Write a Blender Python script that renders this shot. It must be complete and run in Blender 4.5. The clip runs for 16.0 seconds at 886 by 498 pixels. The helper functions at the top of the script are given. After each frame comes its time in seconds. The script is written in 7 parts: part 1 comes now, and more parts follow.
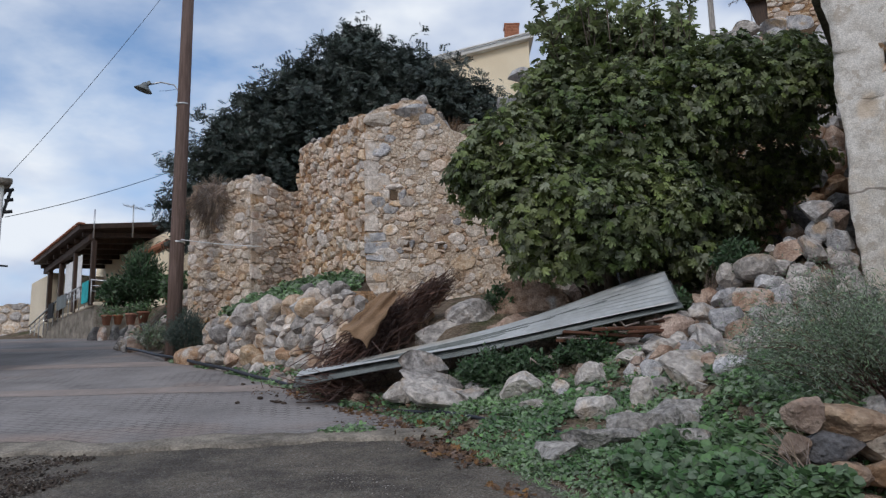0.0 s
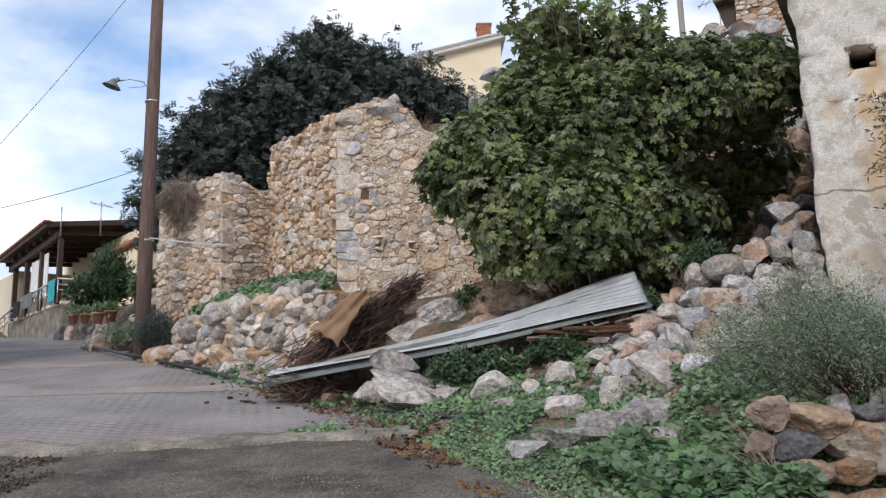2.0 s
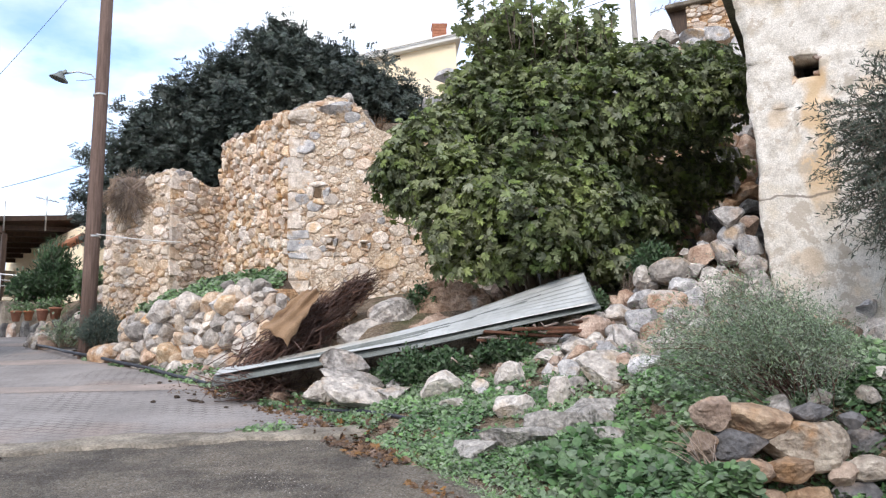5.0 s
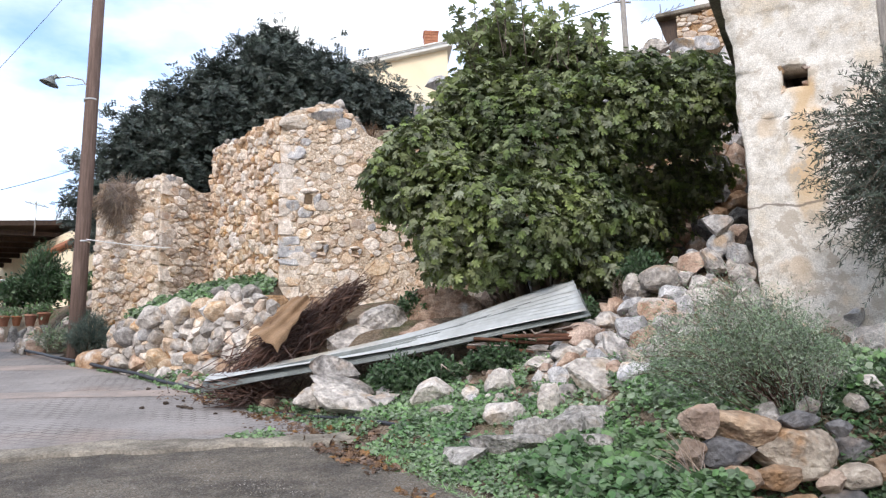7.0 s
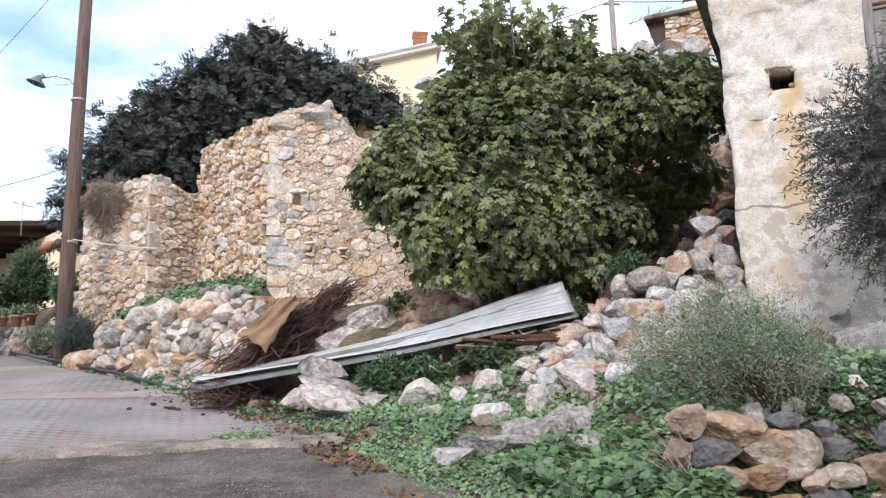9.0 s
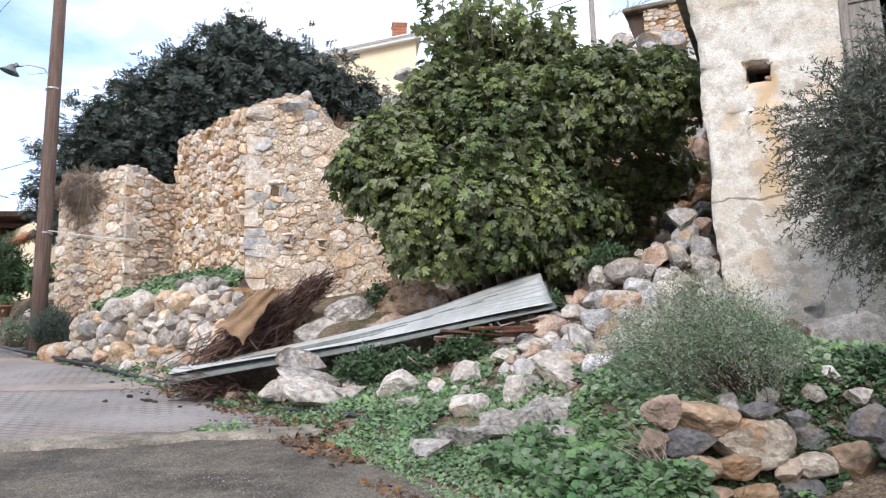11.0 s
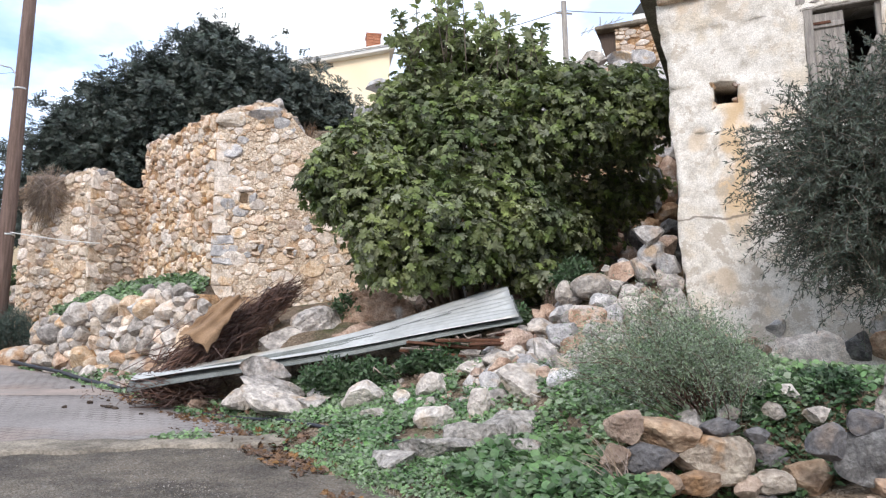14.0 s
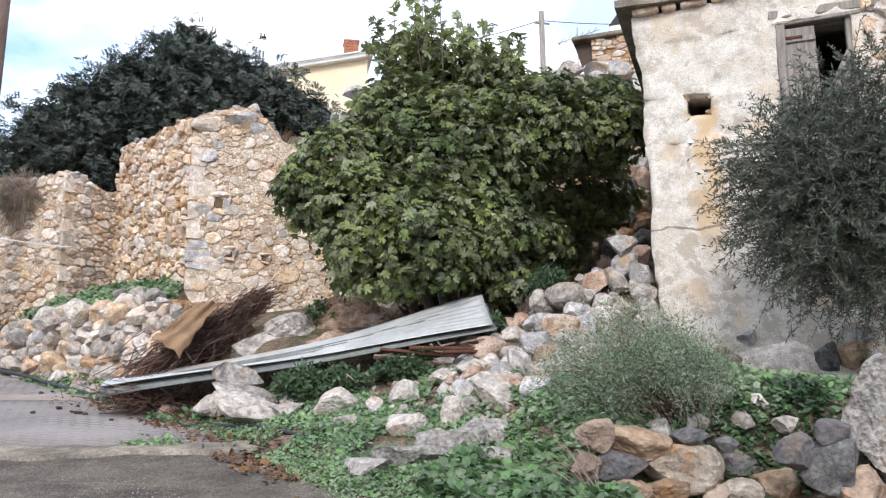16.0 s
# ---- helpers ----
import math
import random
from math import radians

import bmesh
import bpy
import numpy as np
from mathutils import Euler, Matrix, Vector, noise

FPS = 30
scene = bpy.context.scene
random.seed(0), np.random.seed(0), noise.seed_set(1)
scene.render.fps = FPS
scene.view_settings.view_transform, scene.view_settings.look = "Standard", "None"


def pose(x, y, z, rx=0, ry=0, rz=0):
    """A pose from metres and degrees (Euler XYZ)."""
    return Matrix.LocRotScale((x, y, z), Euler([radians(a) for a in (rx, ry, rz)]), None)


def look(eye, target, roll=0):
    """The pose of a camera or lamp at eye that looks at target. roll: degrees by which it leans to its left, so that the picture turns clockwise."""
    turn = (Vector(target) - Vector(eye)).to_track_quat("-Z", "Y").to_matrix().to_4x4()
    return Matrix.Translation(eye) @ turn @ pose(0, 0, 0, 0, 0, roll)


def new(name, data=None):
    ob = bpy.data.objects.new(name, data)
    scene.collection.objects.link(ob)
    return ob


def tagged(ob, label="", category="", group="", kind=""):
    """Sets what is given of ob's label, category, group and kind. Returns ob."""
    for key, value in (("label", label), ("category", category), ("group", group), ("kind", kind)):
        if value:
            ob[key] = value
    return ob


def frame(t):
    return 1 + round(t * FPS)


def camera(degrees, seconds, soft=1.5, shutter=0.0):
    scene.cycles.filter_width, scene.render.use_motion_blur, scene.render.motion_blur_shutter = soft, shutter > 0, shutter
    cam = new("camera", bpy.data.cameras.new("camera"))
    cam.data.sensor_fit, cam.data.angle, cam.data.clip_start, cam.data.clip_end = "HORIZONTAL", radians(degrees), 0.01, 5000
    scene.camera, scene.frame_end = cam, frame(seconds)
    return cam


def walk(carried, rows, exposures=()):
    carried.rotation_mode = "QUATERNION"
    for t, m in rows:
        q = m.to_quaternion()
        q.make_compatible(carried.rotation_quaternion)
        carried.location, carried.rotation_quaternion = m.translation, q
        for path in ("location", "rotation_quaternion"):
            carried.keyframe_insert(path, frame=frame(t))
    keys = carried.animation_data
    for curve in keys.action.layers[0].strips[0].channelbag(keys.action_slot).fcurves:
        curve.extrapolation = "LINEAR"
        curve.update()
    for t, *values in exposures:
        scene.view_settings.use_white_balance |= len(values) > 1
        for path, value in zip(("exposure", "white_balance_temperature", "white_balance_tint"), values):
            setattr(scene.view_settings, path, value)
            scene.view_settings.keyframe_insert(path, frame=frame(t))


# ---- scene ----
cam = camera(53.53, 16.0, soft=1.3)
# seconds, x, y, z, yaw, pitch, roll: a hand-held pan from one standpoint
ROWS = [
    (0.0, 0.0000, 0.0000, 1.5000, -0.000, 11.500, 1.400),
    (0.5, 0.0011, -0.0043, 1.4985, -0.708, 11.448, 1.342),
    (1.0, 0.0008, -0.0072, 1.5037, -1.206, 11.415, 1.381),
    (1.5, 0.0027, -0.0089, 1.5036, -1.264, 11.423, 1.445),
    (2.0, 0.0025, -0.0130, 1.5027, -1.854, 11.389, 1.591),
    (2.5, 0.0110, -0.0086, 1.4997, -2.070, 11.346, 1.770),
    (3.0, 0.0100, -0.0119, 1.4997, -2.904, 11.535, 1.620),
    (3.5, 0.0099, -0.0142, 1.4961, -3.153, 11.448, 1.520),
    (4.0, 0.0204, -0.0192, 1.5007, -3.950, 11.196, 1.612),
    (6.5, 0.0210, -0.0413, 1.4970, -5.469, 11.631, 1.406),
    (7.0, 0.0189, -0.0424, 1.4988, -5.611, 11.724, 1.398),
    (7.5, 0.0134, -0.0436, 1.4979, -5.541, 11.881, 1.337),
    (8.0, 0.0152, -0.0462, 1.4997, -5.647, 11.960, 1.314),
    (8.5, 0.0220, -0.0446, 1.5009, -5.894, 11.927, 1.453),
    (9.0, 0.0235, -0.0506, 1.4961, -6.328, 11.769, 1.468),
    (11.5, 0.0397, -0.0508, 1.4953, -8.059, 11.165, 1.437),
    (12.0, 0.0390, -0.0552, 1.4990, -8.559, 11.638, 1.101),
    (12.5, 0.0374, -0.0611, 1.4947, -8.886, 11.596, 0.940),
    (13.0, 0.0360, -0.0595, 1.4967, -9.128, 11.633, 0.725),
    (13.5, 0.0400, -0.0612, 1.4958, -9.419, 11.689, 0.698),
    (14.0, 0.0416, -0.0654, 1.4948, -9.884, 11.887, 0.763),
    (14.5, 0.0444, -0.0700, 1.4952, -10.137, 12.046, 0.617),
    (15.0, 0.0455, -0.0708, 1.5020, -10.460, 12.282, 0.542),
    (15.5, 0.0475, -0.0782, 1.5005, -11.088, 12.483, 0.380),
    (16.0, 0.0527, -0.0811, 1.4943, -11.525, 12.348, 0.510),
]
EXPOSURES = [(0.0, -1.25, 5950, 9), (1.0, -1.03, 6080, 9), (2.0, -0.68, 6200, 10), (3.0, -0.28, 6250, 10), (3.6, -0.13, 6250, 10), (6.0, -0.06, 6250, 10), (16.0, -0.03, 6250, 10)]
walk(cam, [(t, pose(x, y, z, 90 + pitch, roll, yaw)) for t, x, y, z, yaw, pitch, roll in ROWS], EXPOSURES)

# ---- light: a bright, mostly clouded sky and a low, very soft sun from behind ----
SUN_ELEV, SUN_TURN = 35.0, 200.0
world = bpy.data.worlds.new("world")
scene.world = world
world.use_nodes = True
wn, wl = world.node_tree.nodes, world.node_tree.links
sky = wn.new("ShaderNodeTexSky")
sky.sky_type, sky.sun_disc = "NISHITA", False
sky.sun_elevation, sky.sun_rotation = radians(SUN_ELEV), radians(SUN_TURN)
wco = wn.new("ShaderNodeTexCoord")
wmap = wn.new("ShaderNodeMapping")
wmap.inputs["Scale"].default_value = (1.0, 1.0, 2.2)
wmap.inputs["Location"].default_value = (0.35, 0.1, 0.2)
cloud = wn.new("ShaderNodeTexNoise")
cloud.inputs["Scale"].default_value, cloud.inputs["Detail"].default_value = 2.6, 7.0
cloud.inputs["Roughness"].default_value = 0.55
cramp = wn.new("ShaderNodeValToRGB")
cramp.color_ramp.elements[0].position, cramp.color_ramp.elements[1].position = 0.31, 0.54
shade = wn.new("ShaderNodeTexNoise")
shade.inputs["Scale"].default_value, shade.inputs["Detail"].default_value = 5.0, 5.0
sramp = wn.new("ShaderNodeValToRGB")
sramp.color_ramp.elements[0].color = (0.44, 0.53, 0.72, 1)
sramp.color_ramp.elements[1].color = (1.0, 1.0, 1.0, 1)
sramp.color_ramp.elements[0].position, sramp.color_ramp.elements[1].position = 0.35, 0.62
blue = wn.new("ShaderNodeVectorMath")
blue.operation = "SCALE"
blue.inputs["Scale"].default_value = 0.36
white = wn.new("ShaderNodeVectorMath")
white.operation = "SCALE"
white.inputs["Scale"].default_value = 2.05
wmix = wn.new("ShaderNodeMix")
wmix.data_type = "RGBA"
back = wn["Background"]
wl.new(wco.outputs["Generated"], wmap.inputs["Vector"])
wl.new(wmap.outputs[0], cloud.inputs["Vector"])
wl.new(wmap.outputs[0], shade.inputs["Vector"])
wl.new(cloud.outputs["Fac"], cramp.inputs["Fac"])
wl.new(shade.outputs["Fac"], sramp.inputs["Fac"])
wl.new(sky.outputs[0], blue.inputs[0])
wl.new(sramp.outputs[0], white.inputs[0])
wl.new(cramp.outputs[0], wmix.inputs["Factor"])
wl.new(blue.outputs[0], wmix.inputs["A"])
wl.new(white.outputs[0], wmix.inputs["B"])
wl.new(wmix.outputs["Result"], back.inputs["Color"])
back.inputs["Strength"].default_value = 1.0
sun = new("sun", bpy.data.lights.new("sun", "SUN"))
sun.data.energy, sun.data.angle, sun.data.color = 2.3, radians(18), (1.0, 0.90, 0.79)
a, e = radians(SUN_TURN), radians(SUN_ELEV)
sun.matrix_world = look((math.sin(a) * math.cos(e) * 50, math.cos(a) * math.cos(e) * 50, math.sin(e) * 50), (0, 0, 0))


# ---- materials ----
def mat(name, c1, c2, scale=6.0, rough=0.85, bump=0.3, fine=60.0, c3=None, spread=0.0, island=False, metal=0.0, stretch=(1, 1, 1), patch=0.5, depth=0.02, coords="Object", spec=0.35, trans=0.0, fvar=0.18):
    """Two-scale noise colour with fine relief; spread varies the value from piece to piece."""
    m = bpy.data.materials.new(name)
    m.use_nodes = True
    n, l = m.node_tree.nodes, m.node_tree.links
    b = n["Principled BSDF"]
    b.inputs["Roughness"].default_value, b.inputs["Metallic"].default_value = rough, metal
    b.inputs["Specular IOR Level"].default_value = spec
    tc, mp = n.new("ShaderNodeTexCoord"), n.new("ShaderNodeMapping")
    mp.inputs["Scale"].default_value = stretch
    src = n.new("ShaderNodeNewGeometry").outputs["Position"] if coords == "World" else tc.outputs[coords]
    if spread and not island:
        # every piece cuts its own part of the pattern
        oi, sc, ad = n.new("ShaderNodeObjectInfo"), n.new("ShaderNodeMath"), n.new("ShaderNodeVectorMath")
        sc.operation = "MULTIPLY"
        sc.inputs[1].default_value = 61.0
        l.new(oi.outputs["Random"], sc.inputs[0])
        l.new(src, ad.inputs[0])
        l.new(sc.outputs[0], ad.inputs[1])
        src = ad.outputs[0]
    l.new(src, mp.inputs["Vector"])
    big = n.new("ShaderNodeTexNoise")
    big.inputs["Scale"].default_value, big.inputs["Detail"].default_value, big.inputs["Roughness"].default_value = scale, 6, 0.6
    l.new(mp.outputs[0], big.inputs["Vector"])
    ramp = n.new("ShaderNodeValToRGB")
    ramp.color_ramp.elements[0].position, ramp.color_ramp.elements[1].position = patch - 0.14, patch + 0.14
    ramp.color_ramp.elements[0].color, ramp.color_ramp.elements[1].color = (*c1, 1), (*c2, 1)
    l.new(big.outputs["Fac"], ramp.inputs["Fac"])
    col = ramp.outputs[0]
    small = n.new("ShaderNodeTexNoise")
    small.inputs["Scale"].default_value, small.inputs["Detail"].default_value = fine, 5
    l.new(mp.outputs[0], small.inputs["Vector"])
    if c3:
        r3 = n.new("ShaderNodeValToRGB")
        r3.color_ramp.elements[0].position, r3.color_ramp.elements[1].position = 0.55, 0.68
        third = n.new("ShaderNodeTexNoise")
        third.inputs["Scale"].default_value, third.inputs["Detail"].default_value = scale * 0.45, 4
        off = n.new("ShaderNodeMapping")
        off.inputs["Location"].default_value = (7, 3, 5)
        l.new(mp.outputs[0], off.inputs["Vector"])
        l.new(off.outputs[0], third.inputs["Vector"])
        l.new(third.outputs["Fac"], r3.inputs["Fac"])
        mx = n.new("ShaderNodeMix")
        mx.data_type = "RGBA"
        l.new(r3.outputs[0], mx.inputs["Factor"])
        l.new(col, mx.inputs["A"])
        mx.inputs["B"].default_value = (*c3, 1)
        col = mx.outputs["Result"]
    hsv = n.new("ShaderNodeHueSaturation")
    l.new(col, hsv.inputs["Color"])
    val = n.new("ShaderNodeMapRange")
    val.inputs["From Min"].default_value, val.inputs["From Max"].default_value = 0.3, 0.7
    val.inputs["To Min"].default_value, val.inputs["To Max"].default_value = 1 - fvar, 1 + fvar
    l.new(small.outputs["Fac"], val.inputs["Value"])
    out = val.outputs[0]
    if spread:
        if island:
            rnd = n.new("ShaderNodeNewGeometry").outputs["Random Per Island"]
        else:
            rnd = n.new("ShaderNodeObjectInfo").outputs["Random"]
        pr = n.new("ShaderNodeMapRange")
        pr.inputs["To Min"].default_value, pr.inputs["To Max"].default_value = 1 - spread, 1 + spread
        l.new(rnd, pr.inputs["Value"])
        mul = n.new("ShaderNodeMath")
        mul.operation = "MULTIPLY"
        l.new(out, mul.inputs[0])
        l.new(pr.outputs[0], mul.inputs[1])
        out = mul.outputs[0]
        hr = n.new("ShaderNodeMapRange")
        hr.inputs["To Min"].default_value, hr.inputs["To Max"].default_value = 0.5 - spread * 0.025, 0.5 + spread * 0.02
        wig = n.new("ShaderNodeMath")
        wig.operation = "FRACT"
        w7 = n.new("ShaderNodeMath")
        w7.operation = "MULTIPLY"
        w7.inputs[1].default_value = 17.3
        l.new(rnd, w7.inputs[0])
        l.new(w7.outputs[0], wig.inputs[0])
        l.new(wig.outputs[0], hr.inputs["Value"])
        l.new(hr.outputs[0], hsv.inputs["Hue"])
        sr = n.new("ShaderNodeMapRange")
        sr.inputs["To Min"].default_value, sr.inputs["To Max"].default_value = 1 - spread * 1.2, 1 + spread * 0.5
        l.new(wig.outputs[0], sr.inputs["Value"])
        l.new(sr.outputs[0], hsv.inputs["Saturation"])
    l.new(out, hsv.inputs["Value"])
    l.new(hsv.outputs[0], b.inputs["Base Color"])
    if bump:
        add = n.new("ShaderNodeMath")
        add.operation = "ADD"
        l.new(big.outputs["Fac"], add.inputs[0])
        hf = n.new("ShaderNodeMath")
        hf.operation = "MULTIPLY"
        hf.inputs[1].default_value = 0.5
        l.new(small.outputs["Fac"], hf.inputs[0])
        l.new(hf.outputs[0], add.inputs[1])
        bp = n.new("ShaderNodeBump")
        bp.inputs["Strength"].default_value, bp.inputs["Distance"].default_value = bump, depth
        l.new(add.outputs[0], bp.inputs["Height"])
        l.new(bp.outputs[0], b.inputs["Normal"])
    if trans:
        tr = n.new("ShaderNodeBsdfTranslucent")
        l.new(hsv.outputs[0], tr.inputs["Color"])
        ms = n.new("ShaderNodeMixShader")
        ms.inputs[0].default_value = trans
        l.new(b.outputs[0], ms.inputs[1])
        l.new(tr.outputs[0], ms.inputs[2])
        l.new(ms.outputs[0], n["Material Output"].inputs["Surface"])
    return m


def chips(m, scale):
    """Small stone chips bedded in a mortar: cells of their own shade with sunk joints."""
    n, l = m.node_tree.nodes, m.node_tree.links
    b = n["Principled BSDF"]
    src = [k for k in n if k.bl_idname == "ShaderNodeMapping"][0].outputs[0]
    nz, ad = n.new("ShaderNodeTexNoise"), n.new("ShaderNodeVectorMath")
    nz.inputs["Scale"].default_value = scale * 0.6
    sc = n.new("ShaderNodeVectorMath")
    sc.operation, sc.inputs["Scale"].default_value = "SCALE", 0.06
    l.new(src, nz.inputs["Vector"])
    l.new(nz.outputs["Color"], sc.inputs[0])
    l.new(src, ad.inputs[0])
    l.new(sc.outputs[0], ad.inputs[1])
    cell, rim = n.new("ShaderNodeTexVoronoi"), n.new("ShaderNodeTexVoronoi")
    rim.feature = "DISTANCE_TO_EDGE"
    for k in (cell, rim):
        k.inputs["Scale"].default_value = scale
        l.new(ad.outputs[0], k.inputs["Vector"])
    tone, joint = n.new("ShaderNodeValToRGB"), n.new("ShaderNodeValToRGB")
    tone.color_ramp.elements[0].color, tone.color_ramp.elements[1].color = (0.72, 0.66, 0.60, 1), (1.18, 1.2, 1.22, 1)
    joint.color_ramp.elements[0].color, joint.color_ramp.elements[1].position = (0.74, 0.66, 0.58, 1), 0.14
    l.new(cell.outputs["Color"], tone.inputs["Fac"])
    l.new(rim.outputs["Distance"], joint.inputs["Fac"])
    col = [k for k in n if k.bl_idname == "ShaderNodeHueSaturation"][0].outputs[0]
    for r in (tone, joint):
        mx = n.new("ShaderNodeMix")
        mx.data_type, mx.blend_type = "RGBA", "MULTIPLY"
        mx.inputs["Factor"].default_value = 0.85
        l.new(col, mx.inputs["A"])
        l.new(r.outputs[0], mx.inputs["B"])
        col = mx.outputs["Result"]
    l.new(col, b.inputs["Base Color"])
    bp = n.new("ShaderNodeBump")
    bp.inputs["Strength"].default_value, bp.inputs["Distance"].default_value = 0.9, 0.03
    l.new(joint.outputs[0], bp.inputs["Height"])
    l.new([k for k in n if k.bl_idname == "ShaderNodeBump"][0].outputs[0], bp.inputs["Normal"])
    l.new(bp.outputs[0], b.inputs["Normal"])
    return m


M = {}
M["soil"] = chips(mat("soil", (0.13, 0.098, 0.07), (0.27, 0.215, 0.16), 3.6, 0.95, 1.0, 38, c3=(0.085, 0.10, 0.04), depth=0.05, fvar=0.45), 30.0)
M["asphalt"] = chips(mat("asphalt", (0.088, 0.079, 0.070), (0.205, 0.184, 0.157), 2.2, 0.92, 0.8, 70, c3=(0.20, 0.18, 0.15), depth=0.02, fvar=0.5), 34.0)
M["concrete"] = mat("concrete", (0.12, 0.104, 0.085), (0.31, 0.27, 0.22), 3.2, 0.92, 0.8, 45, c3=(0.16, 0.14, 0.11), depth=0.03, fvar=0.35)
M["pink_concrete"] = mat("pink_concrete", (0.25, 0.21, 0.19), (0.33, 0.27, 0.24), 2.6, 0.9, 0.3, 60, c3=(0.24, 0.215, 0.20))
M["mortar_pale"] = chips(mat("mortar_pale", (0.47, 0.375, 0.285), (0.74, 0.645, 0.54), 5.0, 0.95, 0.8, 30, c3=(0.46, 0.325, 0.215), depth=0.03, fvar=0.3), 19.0)
M["mortar_ochre"] = chips(mat("mortar_ochre", (0.31, 0.18, 0.09), (0.50, 0.34, 0.205), 6.0, 0.95, 0.8, 30, depth=0.03, fvar=0.35), 15.0)
# dark earth, and the plates that stand in for shaded holes
M["earth_and_shade"] = mat("earth_and_shade", (0.09, 0.06, 0.035), (0.16, 0.11, 0.07), 5.0, 0.95, 0.8, 40, depth=0.03)
M["stone_pale"] = mat("stone_pale", (0.47, 0.385, 0.31), (0.77, 0.68, 0.595), 13.0, 0.88, 0.8, 60, c3=(0.55, 0.40, 0.27), spread=0.24, fvar=0.26, depth=0.03, coords="World")
M["stone_ochre"] = mat("stone_ochre", (0.45, 0.31, 0.205), (0.70, 0.565, 0.435), 13.0, 0.9, 0.8, 60, c3=(0.47, 0.28, 0.15), spread=0.24, fvar=0.26, depth=0.03, coords="World")
M["stone_grey"] = mat("stone_grey", (0.27, 0.265, 0.275), (0.56, 0.535, 0.525), 10.0, 0.88, 0.8, 60, c3=(0.44, 0.33, 0.23), spread=0.2, fvar=0.28, depth=0.03, coords="World")
M["rock"] = mat("rock", (0.215, 0.195, 0.18), (0.52, 0.47, 0.43), 9.0, 0.9, 1.0, 28, c3=(0.39, 0.295, 0.215), spread=0.3, depth=0.05, fvar=0.3, coords="World")
M["bedrock"] = mat("bedrock", (0.20, 0.188, 0.175), (0.42, 0.39, 0.36), 7.0, 0.92, 1.0, 28, c3=(0.27, 0.20, 0.14), spread=0.12, depth=0.05, fvar=0.3, coords="World")
M["rock_dark"] = mat("rock_dark", (0.055, 0.055, 0.058), (0.165, 0.16, 0.158), 9.0, 0.9, 0.8, 40, c3=(0.27, 0.27, 0.265), spread=0.15, depth=0.03, fvar=0.35, coords="World")
M["rock_white"] = mat("rock_white", (0.36, 0.32, 0.29), (0.66, 0.605, 0.555), 9.0, 0.88, 1.0, 28, c3=(0.45, 0.36, 0.275), spread=0.16, depth=0.05, fvar=0.28, coords="World")
M["rock_rust"] = mat("rock_rust", (0.24, 0.14, 0.085), (0.48, 0.345, 0.25), 8.0, 0.9, 0.8, 55, c3=(0.46, 0.43, 0.40), spread=0.22, depth=0.03, fvar=0.3, coords="World")
M["block_brown"] = mat("block_brown", (0.19, 0.125, 0.085), (0.38, 0.28, 0.20), 8.0, 0.92, 1.0, 28, c3=(0.34, 0.205, 0.115), spread=0.22, depth=0.04, fvar=0.2, coords="World")
M["block_tan"] = mat("block_tan", (0.25, 0.205, 0.165), (0.50, 0.44, 0.37), 11.0, 0.92, 1.0, 28, c3=(0.36, 0.23, 0.14), spread=0.1, depth=0.03, fvar=0.25, coords="World")
M["block_slate"] = mat("block_slate", (0.07, 0.069, 0.075), (0.165, 0.158, 0.162), 6.0, 0.9, 0.9, 32, c3=(0.22, 0.165, 0.125), spread=0.2, depth=0.035, fvar=0.25, coords="World")
M["fig_shoot_leaf"] = mat("fig_shoot_leaf", (0.16, 0.205, 0.085), (0.34, 0.385, 0.175), 1.2, 0.55, 0.15, 30, spread=0.3, island=True, trans=0.35)
M["fig_leaf"] = mat("fig_leaf", (0.088, 0.125, 0.047), (0.25, 0.29, 0.113), 1.2, 0.5, 0.15, 30, spread=0.4, island=True, trans=0.25)
M["carob_leaf"] = mat("carob_leaf", (0.038, 0.054, 0.045), (0.088, 0.112, 0.092), 1.0, 0.42, 0.0, 30, spread=0.45, island=True, trans=0.1)
M["olive_leaf"] = mat("olive_leaf", (0.045, 0.062, 0.043), (0.105, 0.128, 0.098), 3.0, 0.5, 0.0, 30, spread=0.4, island=True, trans=0.1)
M["shrub_leaf"] = mat("shrub_leaf", (0.13, 0.185, 0.11), (0.28, 0.35, 0.225), 5.0, 0.6, 0.0, 30, spread=0.5, island=True, trans=0.15)
M["herb_leaf"] = mat("herb_leaf", (0.10, 0.185, 0.078), (0.225, 0.335, 0.155), 1.5, 0.55, 0.1, 40, spread=0.42, island=True, trans=0.25)
M["nettle_leaf"] = mat("nettle_leaf", (0.045, 0.09, 0.04), (0.095, 0.155, 0.07), 1.5, 0.6, 0.1, 40, spread=0.3, island=True, trans=0.2)
M["mallow_leaf"] = mat("mallow_leaf", (0.06, 0.13, 0.052), (0.14, 0.225, 0.095), 1.5, 0.55, 0.1, 40, spread=0.35, island=True, trans=0.22)
M["blue_leaf"] = mat("blue_leaf", (0.05, 0.075, 0.062), (0.10, 0.135, 0.11), 3.0, 0.6, 0.0, 40, spread=0.3, island=True, trans=0.1)
M["dry_leaf"] = mat("dry_leaf", (0.09, 0.05, 0.028), (0.21, 0.115, 0.055), 3.0, 0.8, 0.1, 40, spread=0.4, island=True)
M["gravel"] = mat("gravel", (0.19, 0.168, 0.148), (0.38, 0.34, 0.305), 9.0, 0.95, 0.4, 40, spread=0.4, island=True)
